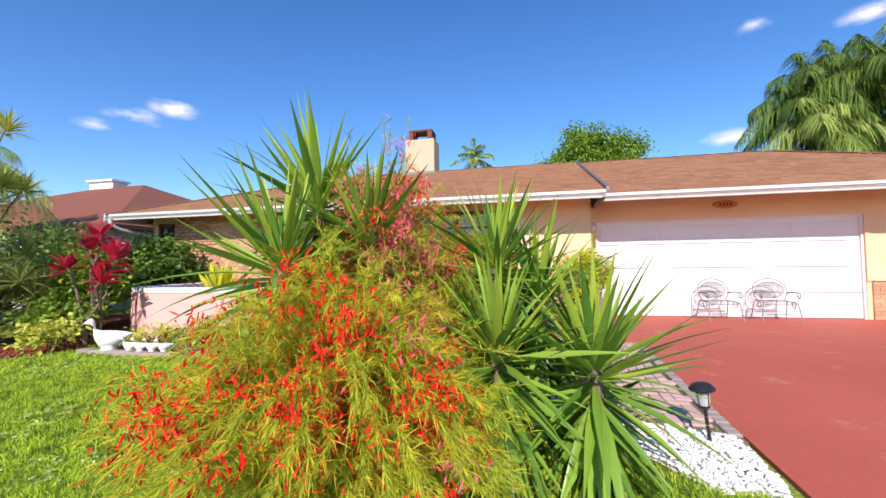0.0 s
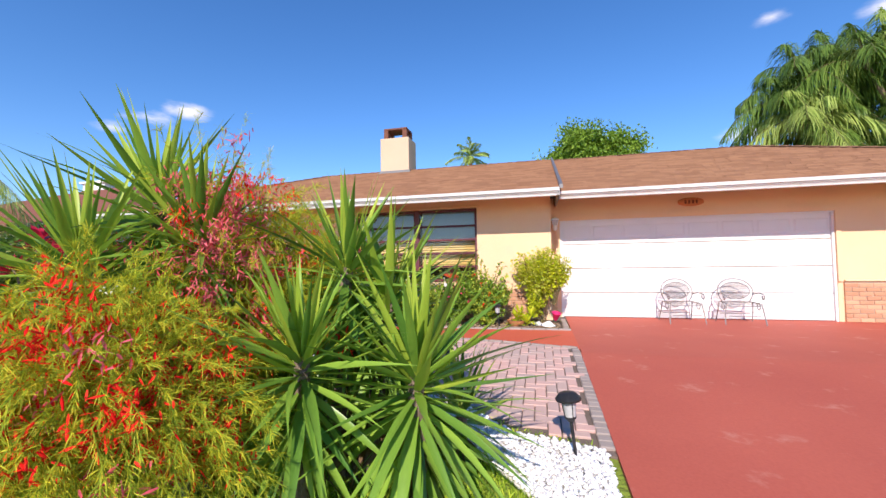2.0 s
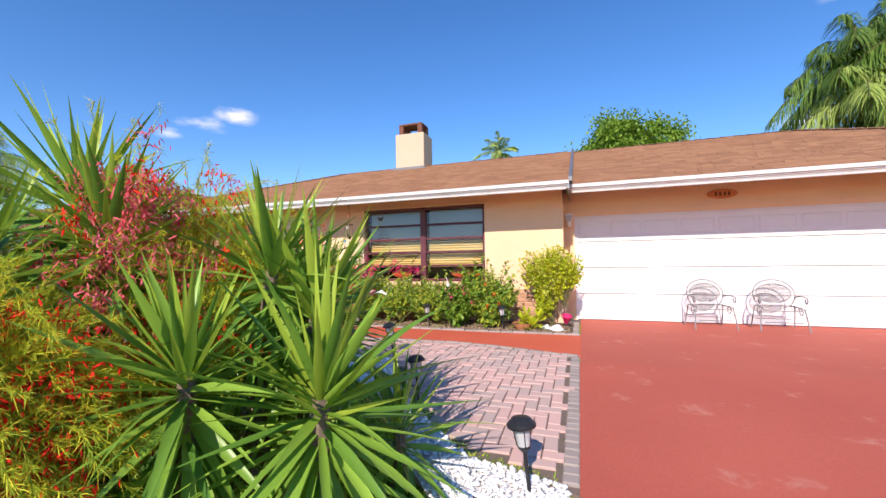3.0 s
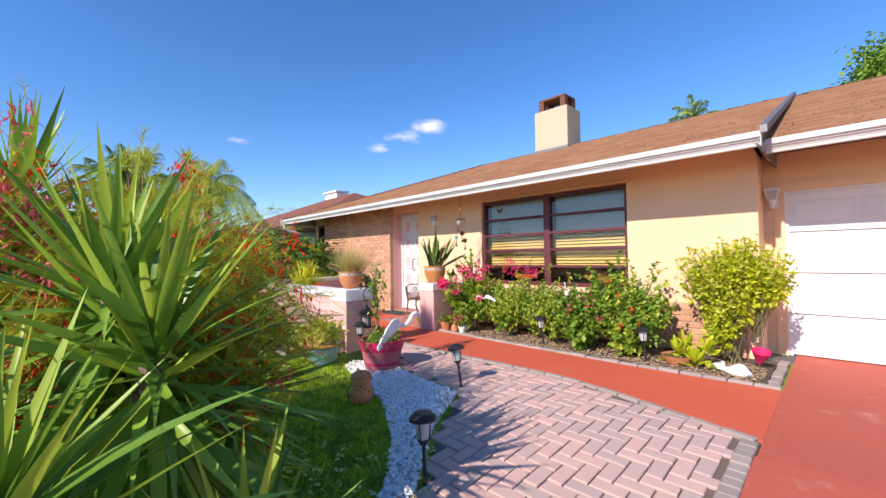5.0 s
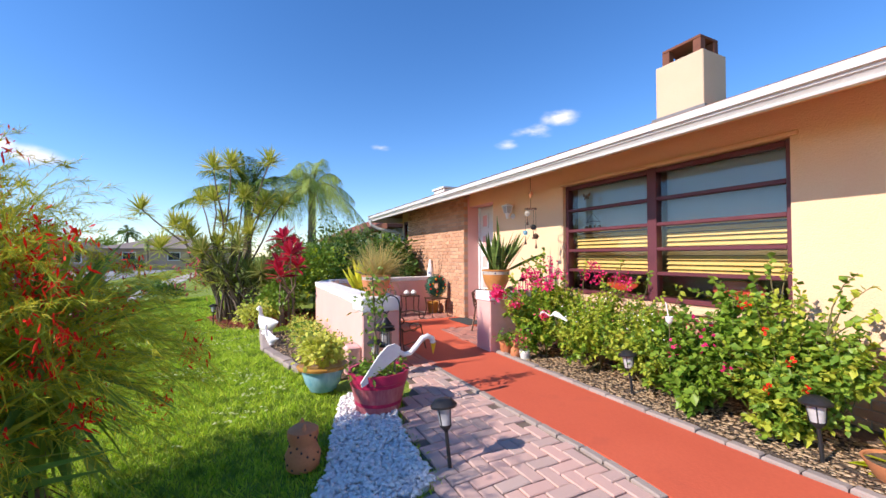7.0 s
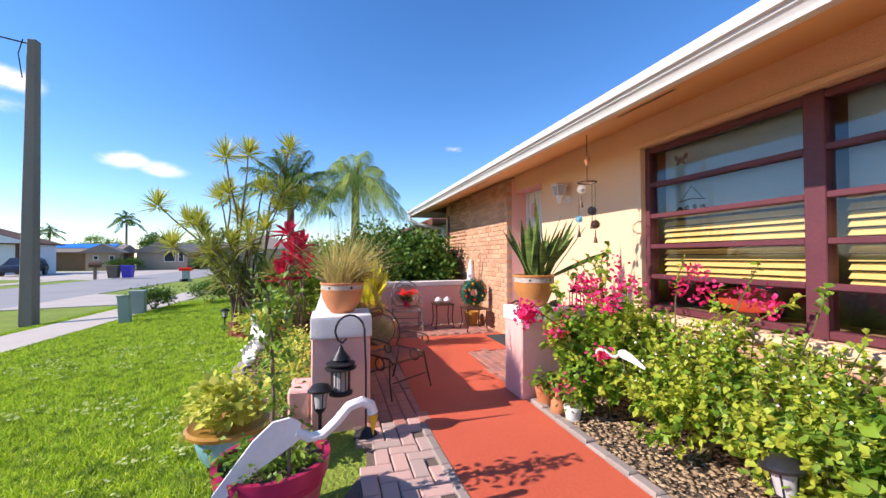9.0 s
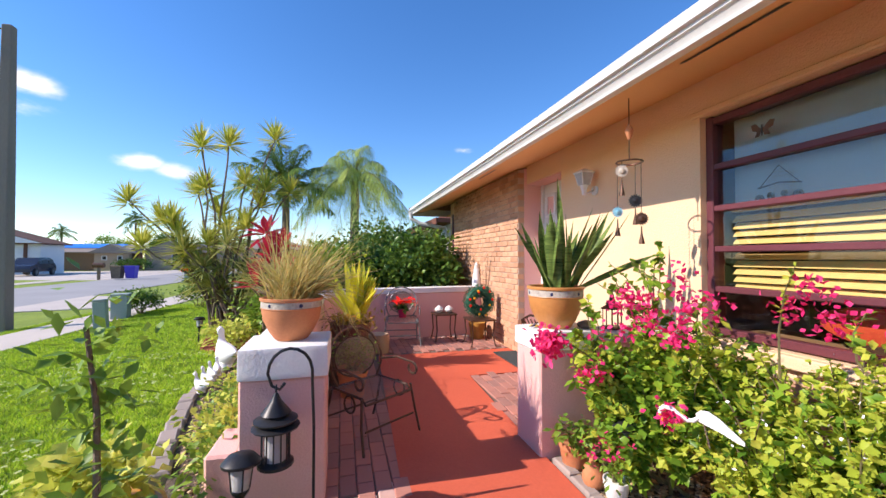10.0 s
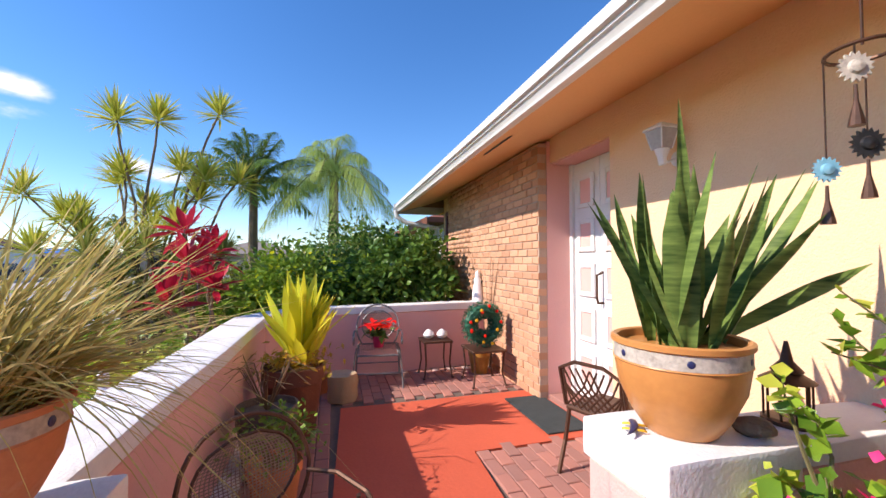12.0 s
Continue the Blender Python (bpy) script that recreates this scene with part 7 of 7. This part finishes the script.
hc = house("tan_house", -78.0, -62.0, -19.6, -13.6, 2.0, 0.42, TAN, ROOFT, "tan gabled house across the road", "x", False)
part("gable", B().poly([(-61.55, -20.1, 2.0), (-61.55, -13.1, 2.0), (-61.55, -16.6, 3.45)], [(0, 1, 2)]), TAN, hc)
far_window(hc, -62.0, -16.4, -15.0, 0.6, 2.0)
far_window(hc, -62.0, -14.7, -14.0, 0.6, 2.0)
hd = house("grey_house", -82.0, -64.0, -12.6, 2.0, 2.5, 0.3, TAN, ROOFT, "tan house at the bend of the road", "x", True)
far_window(hd, -64.0, -10.5, -9.0, 0.8, 2.0)
far_window(hd, -64.0, -5.5, -4.0, 0.8, 2.0)

# parked van
car = thing("parked_car", (-46.2, -22.2, -0.43), "dark blue estate car parked on a driveway", "car", turn=8)
prof = [(-2.3, 0.35), (-2.35, 0.75), (-2.1, 0.95), (-1.75, 1.55), (-1.2, 1.68), (0.5, 1.66), (1.15, 1.08), (2.1, 0.92), (2.3, 0.7), (2.3, 0.35)]
part("body", B().loft([[(x, y * (0.86 if z > 1.2 else 1.0), z) for x, z in prof] for y in (-0.9, 0.9)]).bevel(0.05, 2), CARP, car, smooth=True)
for x0, x1 in ((-1.9, -1.0), (-0.9, 0.1), (0.18, 0.85)):
    for s in (-1, 1):
        part("side_window", B().poly([(x0 + 0.1, s * 0.80, 1.5), (x1 - (0.35 if x1 > 0.5 else 0.02), s * 0.80, 1.5), (x1, s * 0.905, 1.1), (x0, s * 0.905, 1.1)], [(0, 1, 2, 3)]), BLACK, car)
for x in (-1.45, 1.4):
    for s in (-1, 1):
        w = part("wheel", B().lathe([(0.34, 0), (0.34, 0.2)], 18), BLACK, car)
        w.matrix_basis = pose(x, s * 0.92 + 0.1, 0.34, 90, 0, 0)
        part("rim", B().lathe([(0.2, -0.012), (0.2, 0.212)], 12), GREYM, w)

# street furniture
ps = thing("utility_pole", (-12.3, -1.69, -0.45), "weathered grey concrete utility pole with a lamp arm wire", "utility pole")
part("shaft", B().loft([[(sx * w, sy * w, z) for sx, sy in ((-1, -1), (1, -1), (1, 1), (-1, 1))] for w, z in ((0.15, 0), (0.125, 4), (0.10, 7.35))]).bevel(0.02), CONCRETE, ps)
part("wire", B().tube([(0, -0.1, 7.25), (0.4, -3, 7.6), (1.2, -8, 8.6)], 0.02, 5), BLACK, ps)
part("drop_wire", B().tube([(0.12, -0.16, 7.3), (0.2, -0.2, 6.9), (0.13, -0.15, 6.3)], 0.014, 5), BLACK, ps)
for x, y, w, d, h, tl, nm in ((-11.15, 0.88, 0.12, 0.12, 0.62, 4, "telecom_pedestal"), (-13.1, 0.35, 0.22, 0.18, 0.62, 0, "utility_box")):
    u = thing(nm, (x, y, ground_z(y) - 0.02), "grey green metal utility box on the lawn", "utility box", "utility boxes")
    u.matrix_basis = pose(x, y, ground_z(y) - 0.02, tl, -tl, 12)
    part("cabinet", B().box(-w, w, -d, d, 0, h).bevel(0.02, 2), UTIL, u)
    part("lid", B().box(-w - 0.01, w + 0.01, -d - 0.01, d + 0.01, h + 0.001, h + 0.05).bevel(0.015, 2), UTIL, u)
for i, (x, y, a) in enumerate(((-14.0, 0.4, 0.62), (-14.6, 1.75, 0.7))):
    shrub("clipped_hedge", (x, y, ground_z(y) - 0.03), (a, a * 0.8, 0.78), "small clipped dark green hedge by the sidewalk", "hedge", 90 + i, [(DARKG, 1500, 0.075, 0.028), (MIDG, 900, 0.07, 0.026)], 60, 0.10, group="clipped hedges")
mb = thing("mailbox", (-36.4, -11.9, -0.43), "brown mailbox on a post", "mailbox")
part("post", B().box(-0.08, 0.08, -0.08, 0.08, 0, 1.0), BARK, mb)
part("box", B().lathe([(0.2, -0.35), (0.2, 0.35)], 12), BRONZE, mb).matrix_basis = pose(0, 0, 1.12, 0, 90, 90)
mb2 = thing("mailbox", (-31.5, -4.2, -0.43), "grey mailbox with a red top on a curved stand", "mailbox")
part("stand", B().box(-0.15, 0.15, -0.2, 0.2, 0, 0.75).box(-0.15, 0.15, -0.35, 0.35, 0, 0.18), UTIL, mb2)
part("box", B().box(-0.2, 0.2, -0.4, 0.4, 0.75, 0.98).bevel(0.05), REDFL, mb2, "faded red box")
mb3 = thing("mailbox", (-33.6, -2.6, -0.43), "dark mailbox on a wooden post", "mailbox")
part("post", B().box(-0.07, 0.07, -0.07, 0.07, 0, 0.95), BARK, mb3)
part("box", B().box(-0.2, 0.2, -0.3, 0.3, 0.95, 1.2).bevel(0.05), BLACK, mb3)
for x, y, m, lb in ((-36.9, -10.9, BARK, "brown wheeled rubbish bin at the kerb"), (-37.0, -10.0, PURPLE, "blue purple recycling bin at the kerb")):
    bn = thing("wheelie_bin", (x, y, -0.43), lb, "bin")
    part("tub", B().loft([[(sx * 0.28, sy * 0.28, 0.08) for sx, sy in ((-1, -1), (1, -1), (1, 1), (-1, 1))], [(sx * 0.36, sy * 0.36, 1.0) for sx, sy in ((-1, -1), (1, -1), (1, 1), (-1, 1))]]), m, bn)
    part("lid", B().box(-0.38, 0.38, -0.4, 0.38, 1.0, 1.07).bevel(0.02), m, bn)
palm((-70.0, -24.2, -0.4), 7.3, 14, 2.6, "tall coconut palm across the road", 201, PALMD, 0.16, 34, 0.7, 0.75)
palm((-78.0, -13.0, -0.4), 5.6, 14, 2.4, "coconut palm behind the tan house", 202, PALMD, 0.16, 30, 0.7, 0.7)
palm((-60.0, -7.0, -0.4), 3.6, 12, 1.9, "small palm before the tan house", 203, PALM, 0.12, 30, 0.5, 0.6)
palm((-85.0, -42.0, -0.4), 6.0, 14, 2.6, "distant palm over rooftops", 204, PALMD, 0.16, 30, 0.7, 0.7)
for i, (x, y, h, r) in enumerate(((-88, -36, 6, 3.5), (-86, -26, 6.5, 3.2), (-84, -18, 5.5, 3.2), (-92, -8, 6.5, 4), (-90, 2, 6, 4), (-86, 12, 7, 4), (-80, 22, 6.5, 4), (-80, -62, 7, 5), (-40, 30, 7, 4))):
    tree((x, y, -0.4), h, r, "broad green street tree in the distance", 210 + i, DARKG if i % 2 else MIDG, 2600, "far_tree")
for i, (x, y) in enumerate(((-59.5, -20.6), (-59.5, -18.9), (-61, -11.6), (-61, -8.8))):
    shrub("house_hedge", (x, y, -0.43), (0.8, 1.2, 1.6), "dark green hedge in front of a house", "hedge", 230 + i, [(DARKG, 700, 0.22, 0.08)], 40, 0.22, group="house hedges")

# ---- small ground pieces ----
rgv = np.random.RandomState(301)


def inside(poly, x, y):
    c = np.zeros(np.shape(x), bool)
    n = len(poly)
    for i in range(n):
        (x0, y0), (x1, y1) = poly[i], poly[(i + 1) % n]
        hit = ((y0 > y) != (y1 > y)) & (x < (x1 - x0) * (y - y0) / ((y1 - y0) or 1e-9) + x0)
        c ^= hit
    return c


def gz_arr(y):
    return np.maximum(np.minimum(0.0, (y - 5.8) * 0.056), -0.42)


PAVER_AREA = [(-1.1, 6.41), (-0.37, 6.44), (0.1, 6.41), (0.57, 6.31), (1.1, 6.16), (1.50, 6.02), (1.50, 3.42), (0.92, 3.58), (0.3, 4.16), (-0.22, 4.83), (-0.57, 5.47), (-1.2, 5.52), (-1.7, 5.62), (-2.0, 5.8), (-2.3, 5.95), (-2.88, 6.02), (-3.0, 6.42)]
GRAVEL_AREA = [(1.56, 3.32), (1.54, 2.68), (1.16, 2.66), (0.93, 2.9), (0.55, 3.3), (0.31, 3.72), (0.0, 4.12), (-0.43, 4.5), (-1.05, 4.86), (-1.6, 5.0), (-2.3, 5.22), (-2.4, 5.4), (-1.9, 5.6), (-1.2, 5.47), (-0.62, 5.43), (-0.29, 4.80), (0.24, 4.13), (0.86, 3.52), (1.5, 3.36)]
setting("gravel_bed", B().prism([p for p in GRAVEL_AREA], lambda p: GZ(p) - 0.2, lambda p: GZ(p) - 0.022), STONEW, "white stone chippings bed", "gravel")


def pebbles(name, poly, n, r0, r1, material, label, z=0.0, flat=0.6, pile=0.02):
    x0, x1 = min(p[0] for p in poly), max(p[0] for p in poly)
    y0, y1 = min(p[1] for p in poly), max(p[1] for p in poly)
    x, y = rgv.uniform(x0, x1, n * 4), rgv.uniform(y0, y1, n * 4)
    k = inside(poly, x, y)
    x, y = x[k][:n], y[k][:n]
    m = len(x)
    base = np.array([(1, 0, 0), (0, 1, 0), (-1, 0, 0), (0, -1, 0), (0.2, 0.1, 1), (0, 0, -1)], float)
    tri = np.array([(0, 1, 4), (1, 2, 4), (2, 3, 4), (3, 0, 4), (1, 0, 5), (2, 1, 5), (3, 2, 5), (0, 3, 5)])
    s = rgv.uniform(r0, r1, (m, 1, 1))
    V = base[None] * s * rgv.uniform(0.6, 1.4, (m, 6, 3)) * [1, 1, flat]
    a = rgv.rand(m) * 6.28
    c, sn = np.cos(a)[:, None], np.sin(a)[:, None]
    X, Y = V[:, :, 0] * c - V[:, :, 1] * sn, V[:, :, 0] * sn + V[:, :, 1] * c
    V = np.stack([X + x[:, None], Y + y[:, None], V[:, :, 2] + (gz_arr(y) + z + rgv.uniform(0, pile, m))[:, None]], -1)
    T = (tri[None] + (np.arange(m) * 6)[:, None, None]).reshape(-1, 3)
    ob = part(name, raw_mesh(name, V.reshape(-1, 3), None, T), material)
    return tagged(ob, label, name.replace("_", " "), "", "stuff")


pebbles("gravel", GRAVEL_AREA, 9000, 0.012, 0.027, STONEW, "loose white marble chippings beside the pavers", -0.008)
pebbles("bed_litter", [(-2.9, 7.5), (1.45, 7.5), (1.45, 8.3), (-2.9, 8.3)], 5200, 0.006, 0.03, CHIPS, "dry leaf litter and wood chips in the bed", 0.016, 0.12, 0.008)
pebbles("mulch_chips", [(-9.4, 3.6), (-7.6, 4.0), (-6.8, 4.7), (-7.0, 5.9), (-8.0, 6.4), (-10.0, 5.0)], 2600, 0.015, 0.045, MULCH, "red bark chips under the ti plants", 0.0, 0.3, 0.02)
pebbles("border_litter", [(-6.4, 5.55), (-6.2, 4.8), (-5.0, 4.78), (-3.7, 5.06), (-2.9, 5.25), (-2.9, 5.55)], 900, 0.01, 0.025, CHIPS, "dry litter along the low wall", -0.005, 0.3, 0.01)

# grass blades over the near lawn
NOGRASS = [PAVER_AREA, GRAVEL_AREA, [(-10.6, 4.2), (-9.6, 3.5), (-7.6, 3.95), (-6.8, 4.7), (-7.0, 5.9), (-8.4, 8.2), (-10.4, 8.2)], [(-6.6, 9), (-6.3, 4.62), (-5.0, 4.62), (-3.7, 4.9), (-2.6, 5.2), (-2.0, 5.7), (-2.0, 9)], [(-90, 0.55), (-16, 0.5), (-10.5, 0.4), (1.5, 0.1), (1.5, -1.2), (-10.5, -1.1), (-16, -1.0), (-90, -0.95)]]


def grass(name, x0, x1, y0, y1, n, h0, h1, w, label):
    x, y = rgv.uniform(x0, x1, n), rgv.uniform(y0, y1, n)
    k = x < 1.48
    for p in NOGRASS:
        k &= ~inside(p, x, y)
    x, y = x[k], y[k]
    m = len(x)
    h = rgv.uniform(h0, h1, m)
    a = rgv.rand(m) * 6.28
    lx, ly = rgv.normal(0, 0.45, m) * h, rgv.normal(0, 0.45, m) * h
    z = gz_arr(y) - 0.036
    V = np.stack([np.stack([x - np.cos(a) * w, y - np.sin(a) * w, z], -1), np.stack([x + np.cos(a) * w, y + np.sin(a) * w, z], -1),
                  np.stack([x + lx * 0.45 + np.cos(a) * w * 0.8, y + ly * 0.45 + np.sin(a) * w * 0.8, z + h * 0.6], -1), np.stack([x + lx, y + ly, z + h], -1)], 1)
    T = np.array([(0, 1, 2), (0, 2, 3)])
    T = (T[None] + (np.arange(m) * 4)[:, None, None]).reshape(-1, 3)
    return tagged(part(name, raw_mesh(name, V.reshape(-1, 3), None, T), GRASS), label, "grass", "", "stuff")


grass("lawn_grass", -6.5, 1.5, 0.2, 5.8, 190000, 0.025, 0.06, 0.0045, "short mown green grass blades")
# pale clover and dropped leaves on the lawn
cx, cy = rgv.uniform(-7.5, 0.8, 2600), rgv.uniform(1.0, 5.0, 2600)
ck = np.array([noise.noise((a * 1.6, b * 1.6, 0.7)) > 0.12 for a, b in zip(cx, cy)]) & (cx < 0.3)
for area in NOGRASS:
    ck &= ~inside(area, cx, cy)
cp = np.repeat(np.stack([cx[ck], cy[ck], gz_arr(cy[ck]) + 0.012], -1), 3, 0)
tagged(part("clover", blades("clover", cp + rgv.normal(0, 0.008, cp.shape) * [1, 1, 0.3], rgv.normal(0, 1, cp.shape) * [1, 1, 0.2], 0.028, 0.012, 0.1, 2, LEAF_W, 0.1, 0.2, rgv), CLOVER), "pale clover leaves scattered in the lawn", "clover", "", "stuff")
grass("far_lawn_grass", -16.0, -6.5, -1.5, 5.8, 120000, 0.03, 0.065, 0.007, "short mown green grass further off")
grass("front_grass", -6.5, 1.5, -2.0, 0.2, 40000, 0.03, 0.06, 0.006, "short mown grass beside the sidewalk")

# ---- pieces: edging, pavers, bricks ----
PIECES = {}


def piece(name, sx, sy, sz, bev, at, turn, material, parent, tilt=(0, 0)):
    key = (name, round(sx, 3), round(sy, 3), round(sz, 3), material.name)
    if key not in PIECES:
        me = B().box(-sx / 2, sx / 2, -sy / 2, sy / 2, -sz, 0)
        b = bmesh.ops.bevel(me.bm, geom=[e for e in me.bm.edges if all(v.co.z > -1e-6 for v in e.verts)], offset=bev, segments=1, affect="EDGES")
        PIECES[key] = me.mesh(name)
        PIECES[key].materials.append(material)
    ob = new(name, PIECES[key])
    ob.parent = parent
    ob.matrix_basis = pose(*at, tilt[0], tilt[1], turn)
    return ob


def joined_boxes(name, boxes, material, parent, bev=0.004):
    """Many small blocks in one mesh: centre, half sizes and turn about z."""
    base = np.array([(x, y, z) for z in (-1, 1) for y in (-1, 1) for x in (-1, 1)], float)
    q = np.array([(0, 2, 3, 1), (4, 5, 7, 6), (0, 1, 5, 4), (2, 6, 7, 3), (0, 4, 6, 2), (1, 3, 7, 5)])
    V, Q = [], []
    for i, (c, hs, a) in enumerate(boxes):
        p = base * hs
        p = np.stack([p[:, 0] * math.cos(a) - p[:, 1] * math.sin(a), p[:, 0] * math.sin(a) + p[:, 1] * math.cos(a), p[:, 2]], -1) + c
        V.append(p)
        Q.append(q + i * 8)
    ob = part(name, raw_mesh(name, np.concatenate(V), np.concatenate(Q)), material, parent)
    ob["kind"] = "stuff"
    return ob


def herringbone(x0, x1, y0, y1, u):
    out = []
    n = int(max(x1 - x0, y1 - y0) / u) + 4
    for a in range(-n, 2 * n):
        for b in range(-n, n):
            cx, cy = a + 2 * b, a - 2 * b
            for px, py, hz in ((cx + 1.0, cy + 0.5, True), (cx + 0.5, cy + 2.0, False)):
                X, Y = x0 + px * u, y0 + py * u
                if x0 - u < X < x1 + u and y0 - u < Y < y1 + u:
                    out.append((X, Y, hz))
    return out


pv = bpy.data.objects["paver_base"]
cells = [c for c in herringbone(-3.1, 1.6, 3.3, 6.5, 0.104) if inside(PAVER_AREA, np.array(c[0]), np.array(c[1]))]
cells.sort(key=lambda c: (c[0] - 0.9) ** 2 + (c[1] - 5.2) ** 2)
for i, (x, y, hz) in enumerate(cells[:300]):
    piece("paver", 0.199, 0.095, 0.05, 0.006, (x, y, ground_z(y) + 0.002 + rgv.normal(0, 0.0022)), (0 if hz else 90) + rgv.normal(0, 0.8), PAVER, pv, (rgv.normal(0, 0.5) + (3.2 if y < 5.8 and hz else 0), rgv.normal(0, 0.5) - (3.2 if y < 5.8 and not hz else 0)))
if cells[300:]:
    joined_boxes("far_pavers", [(np.array([x, y, ground_z(y) - 0.022 + rgv.normal(0, 0.0015)]), np.array([0.101, 0.048, 0.025]) if hz else np.array([0.048, 0.101, 0.025]), rgv.normal(0, 0.01)) for x, y, hz in cells[300:]], PAVERJ, pv)
for i in range(27):
    y = 3.42 + i * 0.098
    piece("edging_paver", 0.10, 0.092, 0.06, 0.008, (1.565, y, ground_z(y) + 0.010 + rgv.normal(0, 0.003)), rgv.normal(0, 1.0), KERB, pv, (3.2 if y < 5.8 else 0, 0))
for i in range(21):
    x = 1.50 - i * 0.208
    ey = [float(np.interp(q, [-3.0, -2.0, -1.1, -0.37, 0.1, 0.57, 1.1, 1.62], [6.425, 6.425, 6.455, 6.49, 6.465, 6.36, 6.21, 6.045])) for q in (x - 0.1, x + 0.1)]
    piece("edging_paver", 0.20, 0.062, 0.06, 0.008, (x, sum(ey) / 2, 0.012 + rgv.normal(0, 0.003)), math.degrees(math.atan2(ey[1] - ey[0], 0.2)) + rgv.normal(0, 1.2), KERB, pv)

bs = bpy.data.objects["bed_soil"]
for i in range(22):
    x = -2.85 + i * 0.208
    yy = float(np.interp(x, [-3.0, -1.2, 0.2, 1.5], [7.49, 7.44, 7.42, 7.48]))
    piece("edging_brick", 0.20, 0.075, 0.08, 0.010, (x, yy, 0.030 + rgv.normal(0, 0.004)), rgv.normal(0, 1.5), KERB, bs)
for i in range(6):
    piece("edging_brick", 0.09, 0.195, 0.08, 0.010, (1.555, 7.54 + i * 0.205, 0.030 + rgv.normal(0, 0.004)), rgv.normal(0, 2), KERB, bs)

bo_ = bpy.data.objects["border_soil"]
for i in range(13):
    u = i / 12
    x = -6.45 + u * 2.9
    y = float(np.interp(x, [-6.5, -5.0, -3.7, -3.4], [4.68, 4.66, 4.92, 5.05]))
    piece("edging_stone", 0.23, 0.13, 0.10, 0.015, (x, y, ground_z(y) + 0.035 + rgv.normal(0, 0.006)), 4 + u * 10 + rgv.normal(0, 3), KERB, bo_)

pb = bpy.data.objects["patio_base"]
WALK = [(1.63, 7.44), (1.63, 6.08), (0.57, 6.40), (-0.37, 6.53), (-3.0, 6.46), (-6.0, 6.6), (-6.02, 8.6), (-4.88, 8.6), (-4.88, 7.52), (-3.4, 7.45), (-1.2, 7.40)]
PATIO = [(-2.9, 6.04), (-3.35, 6.04), (-3.35, 5.9), (-6.42, 5.9), (-7.0, 6.18), (-7.2, 8.58), (-3.42, 8.58), (-3.42, 7.45), (-2.9, 6.46)]
pc = []
for i in range(24):
    for j in range(28):
        x, y = -7.3 + i * 0.204 + (0.102 if j % 2 else 0), 5.95 + j * 0.102
        if inside(PATIO, np.array(x), np.array(y)) and not inside(WALK, np.array(x), np.array(y)) and not (-6.15 < x < -4.78 and 6.55 < y < 8.66 and x < -4.86):
            pc.append((x, y))
pc.sort(key=lambda c: (c[0] + 4.0) ** 2 + (c[1] - 7.6) ** 2)
for x, y in pc[:280]:
    piece("patio_brick", 0.198, 0.096, 0.05, 0.005, (x, y, 0.004 + rgv.normal(0, 0.002)), rgv.normal(0, 0.7), PATIOP, pb)
if pc[280:]:
    joined_boxes("far_patio_bricks", [(np.array([x, y, -0.02]), np.array([0.099, 0.048, 0.024]), 0.0) for x, y in pc[280:]], PAVERJ, pb)


def brick_wall(name, x0, x1, z0, z1, y, near, label, corner=False):
    w = thing(name, (0, 0, 0), label, "brick wall", kind="structure")
    part("mortar", B().box(x0 + 0.004, x1 - 0.004, y + 0.012, y + 0.10, z0, z1), MORTAR, w)
    bl, ch_ = 0.215, 0.0795
    cells = []
    for j in range(int((z1 - z0) / ch_) + 1):
        z = z0 + j * ch_
        hh = min(ch_ - 0.011, z1 - z)
        if hh < 0.03:
            continue
        x = x0 - (bl / 2 if j % 2 else 0)
        while x < x1 - 0.02:
            a, b = max(x, x0), min(x + bl - 0.012, x1)
            if b - a > 0.025:
                cells.append(((a + b) / 2, z + hh / 2, b - a, hh))
            x += bl
    cells.sort(key=lambda c: (c[0] - near[0]) ** 2 + (c[1] - near[1]) ** 2)
    for cx, cz, wd_, hh in cells[:300]:
        o = piece("brick", wd_, hh, 0.095, 0.005, (cx, y + rgv.normal(0, 0.0022), cz), rgv.normal(0, 0.4), BRICK, w)
        o.matrix_basis = pose(cx, y + rgv.normal(0, 0.0022), cz, 90, rgv.normal(0, 0.35), 0)
    if cells[300:]:
        joined_boxes("far_bricks", [(np.array([cx, y + 0.048, cz]), np.array([wd_ / 2, 0.048, hh / 2]), 0.0) for cx, cz, wd_, hh in cells[300:]], BRICKJ, w)
    return w


brick_wall("wall_brick", -8.94, -5.70, 0.0, 2.575, 8.50, (-6.2, 1.2), "buff pink brick wall beside the front door")
brick_wall("wainscot_front", -2.9, 1.235, 0.0, 0.64, 8.612, (0.6, 0.4), "buff brick wainscot under the window")
brick_wall("wainscot_garage", 6.545, 8.7, 0.0, 0.74, 9.165, (6.6, 0.4), "buff brick wainscot beside the garage door")
setting("wainscot_cap", B().box(6.545, 8.7, 9.14, 9.196, 0.742, 0.775).bevel(0.006), STUCCO, "peach ledge over the brick", "trim")
setting("wall_brick_backing", B().box(-8.95, -5.905, 8.602, 8.86, 0, 2.60), MORTAR, "wall behind the brick facing", "wall")
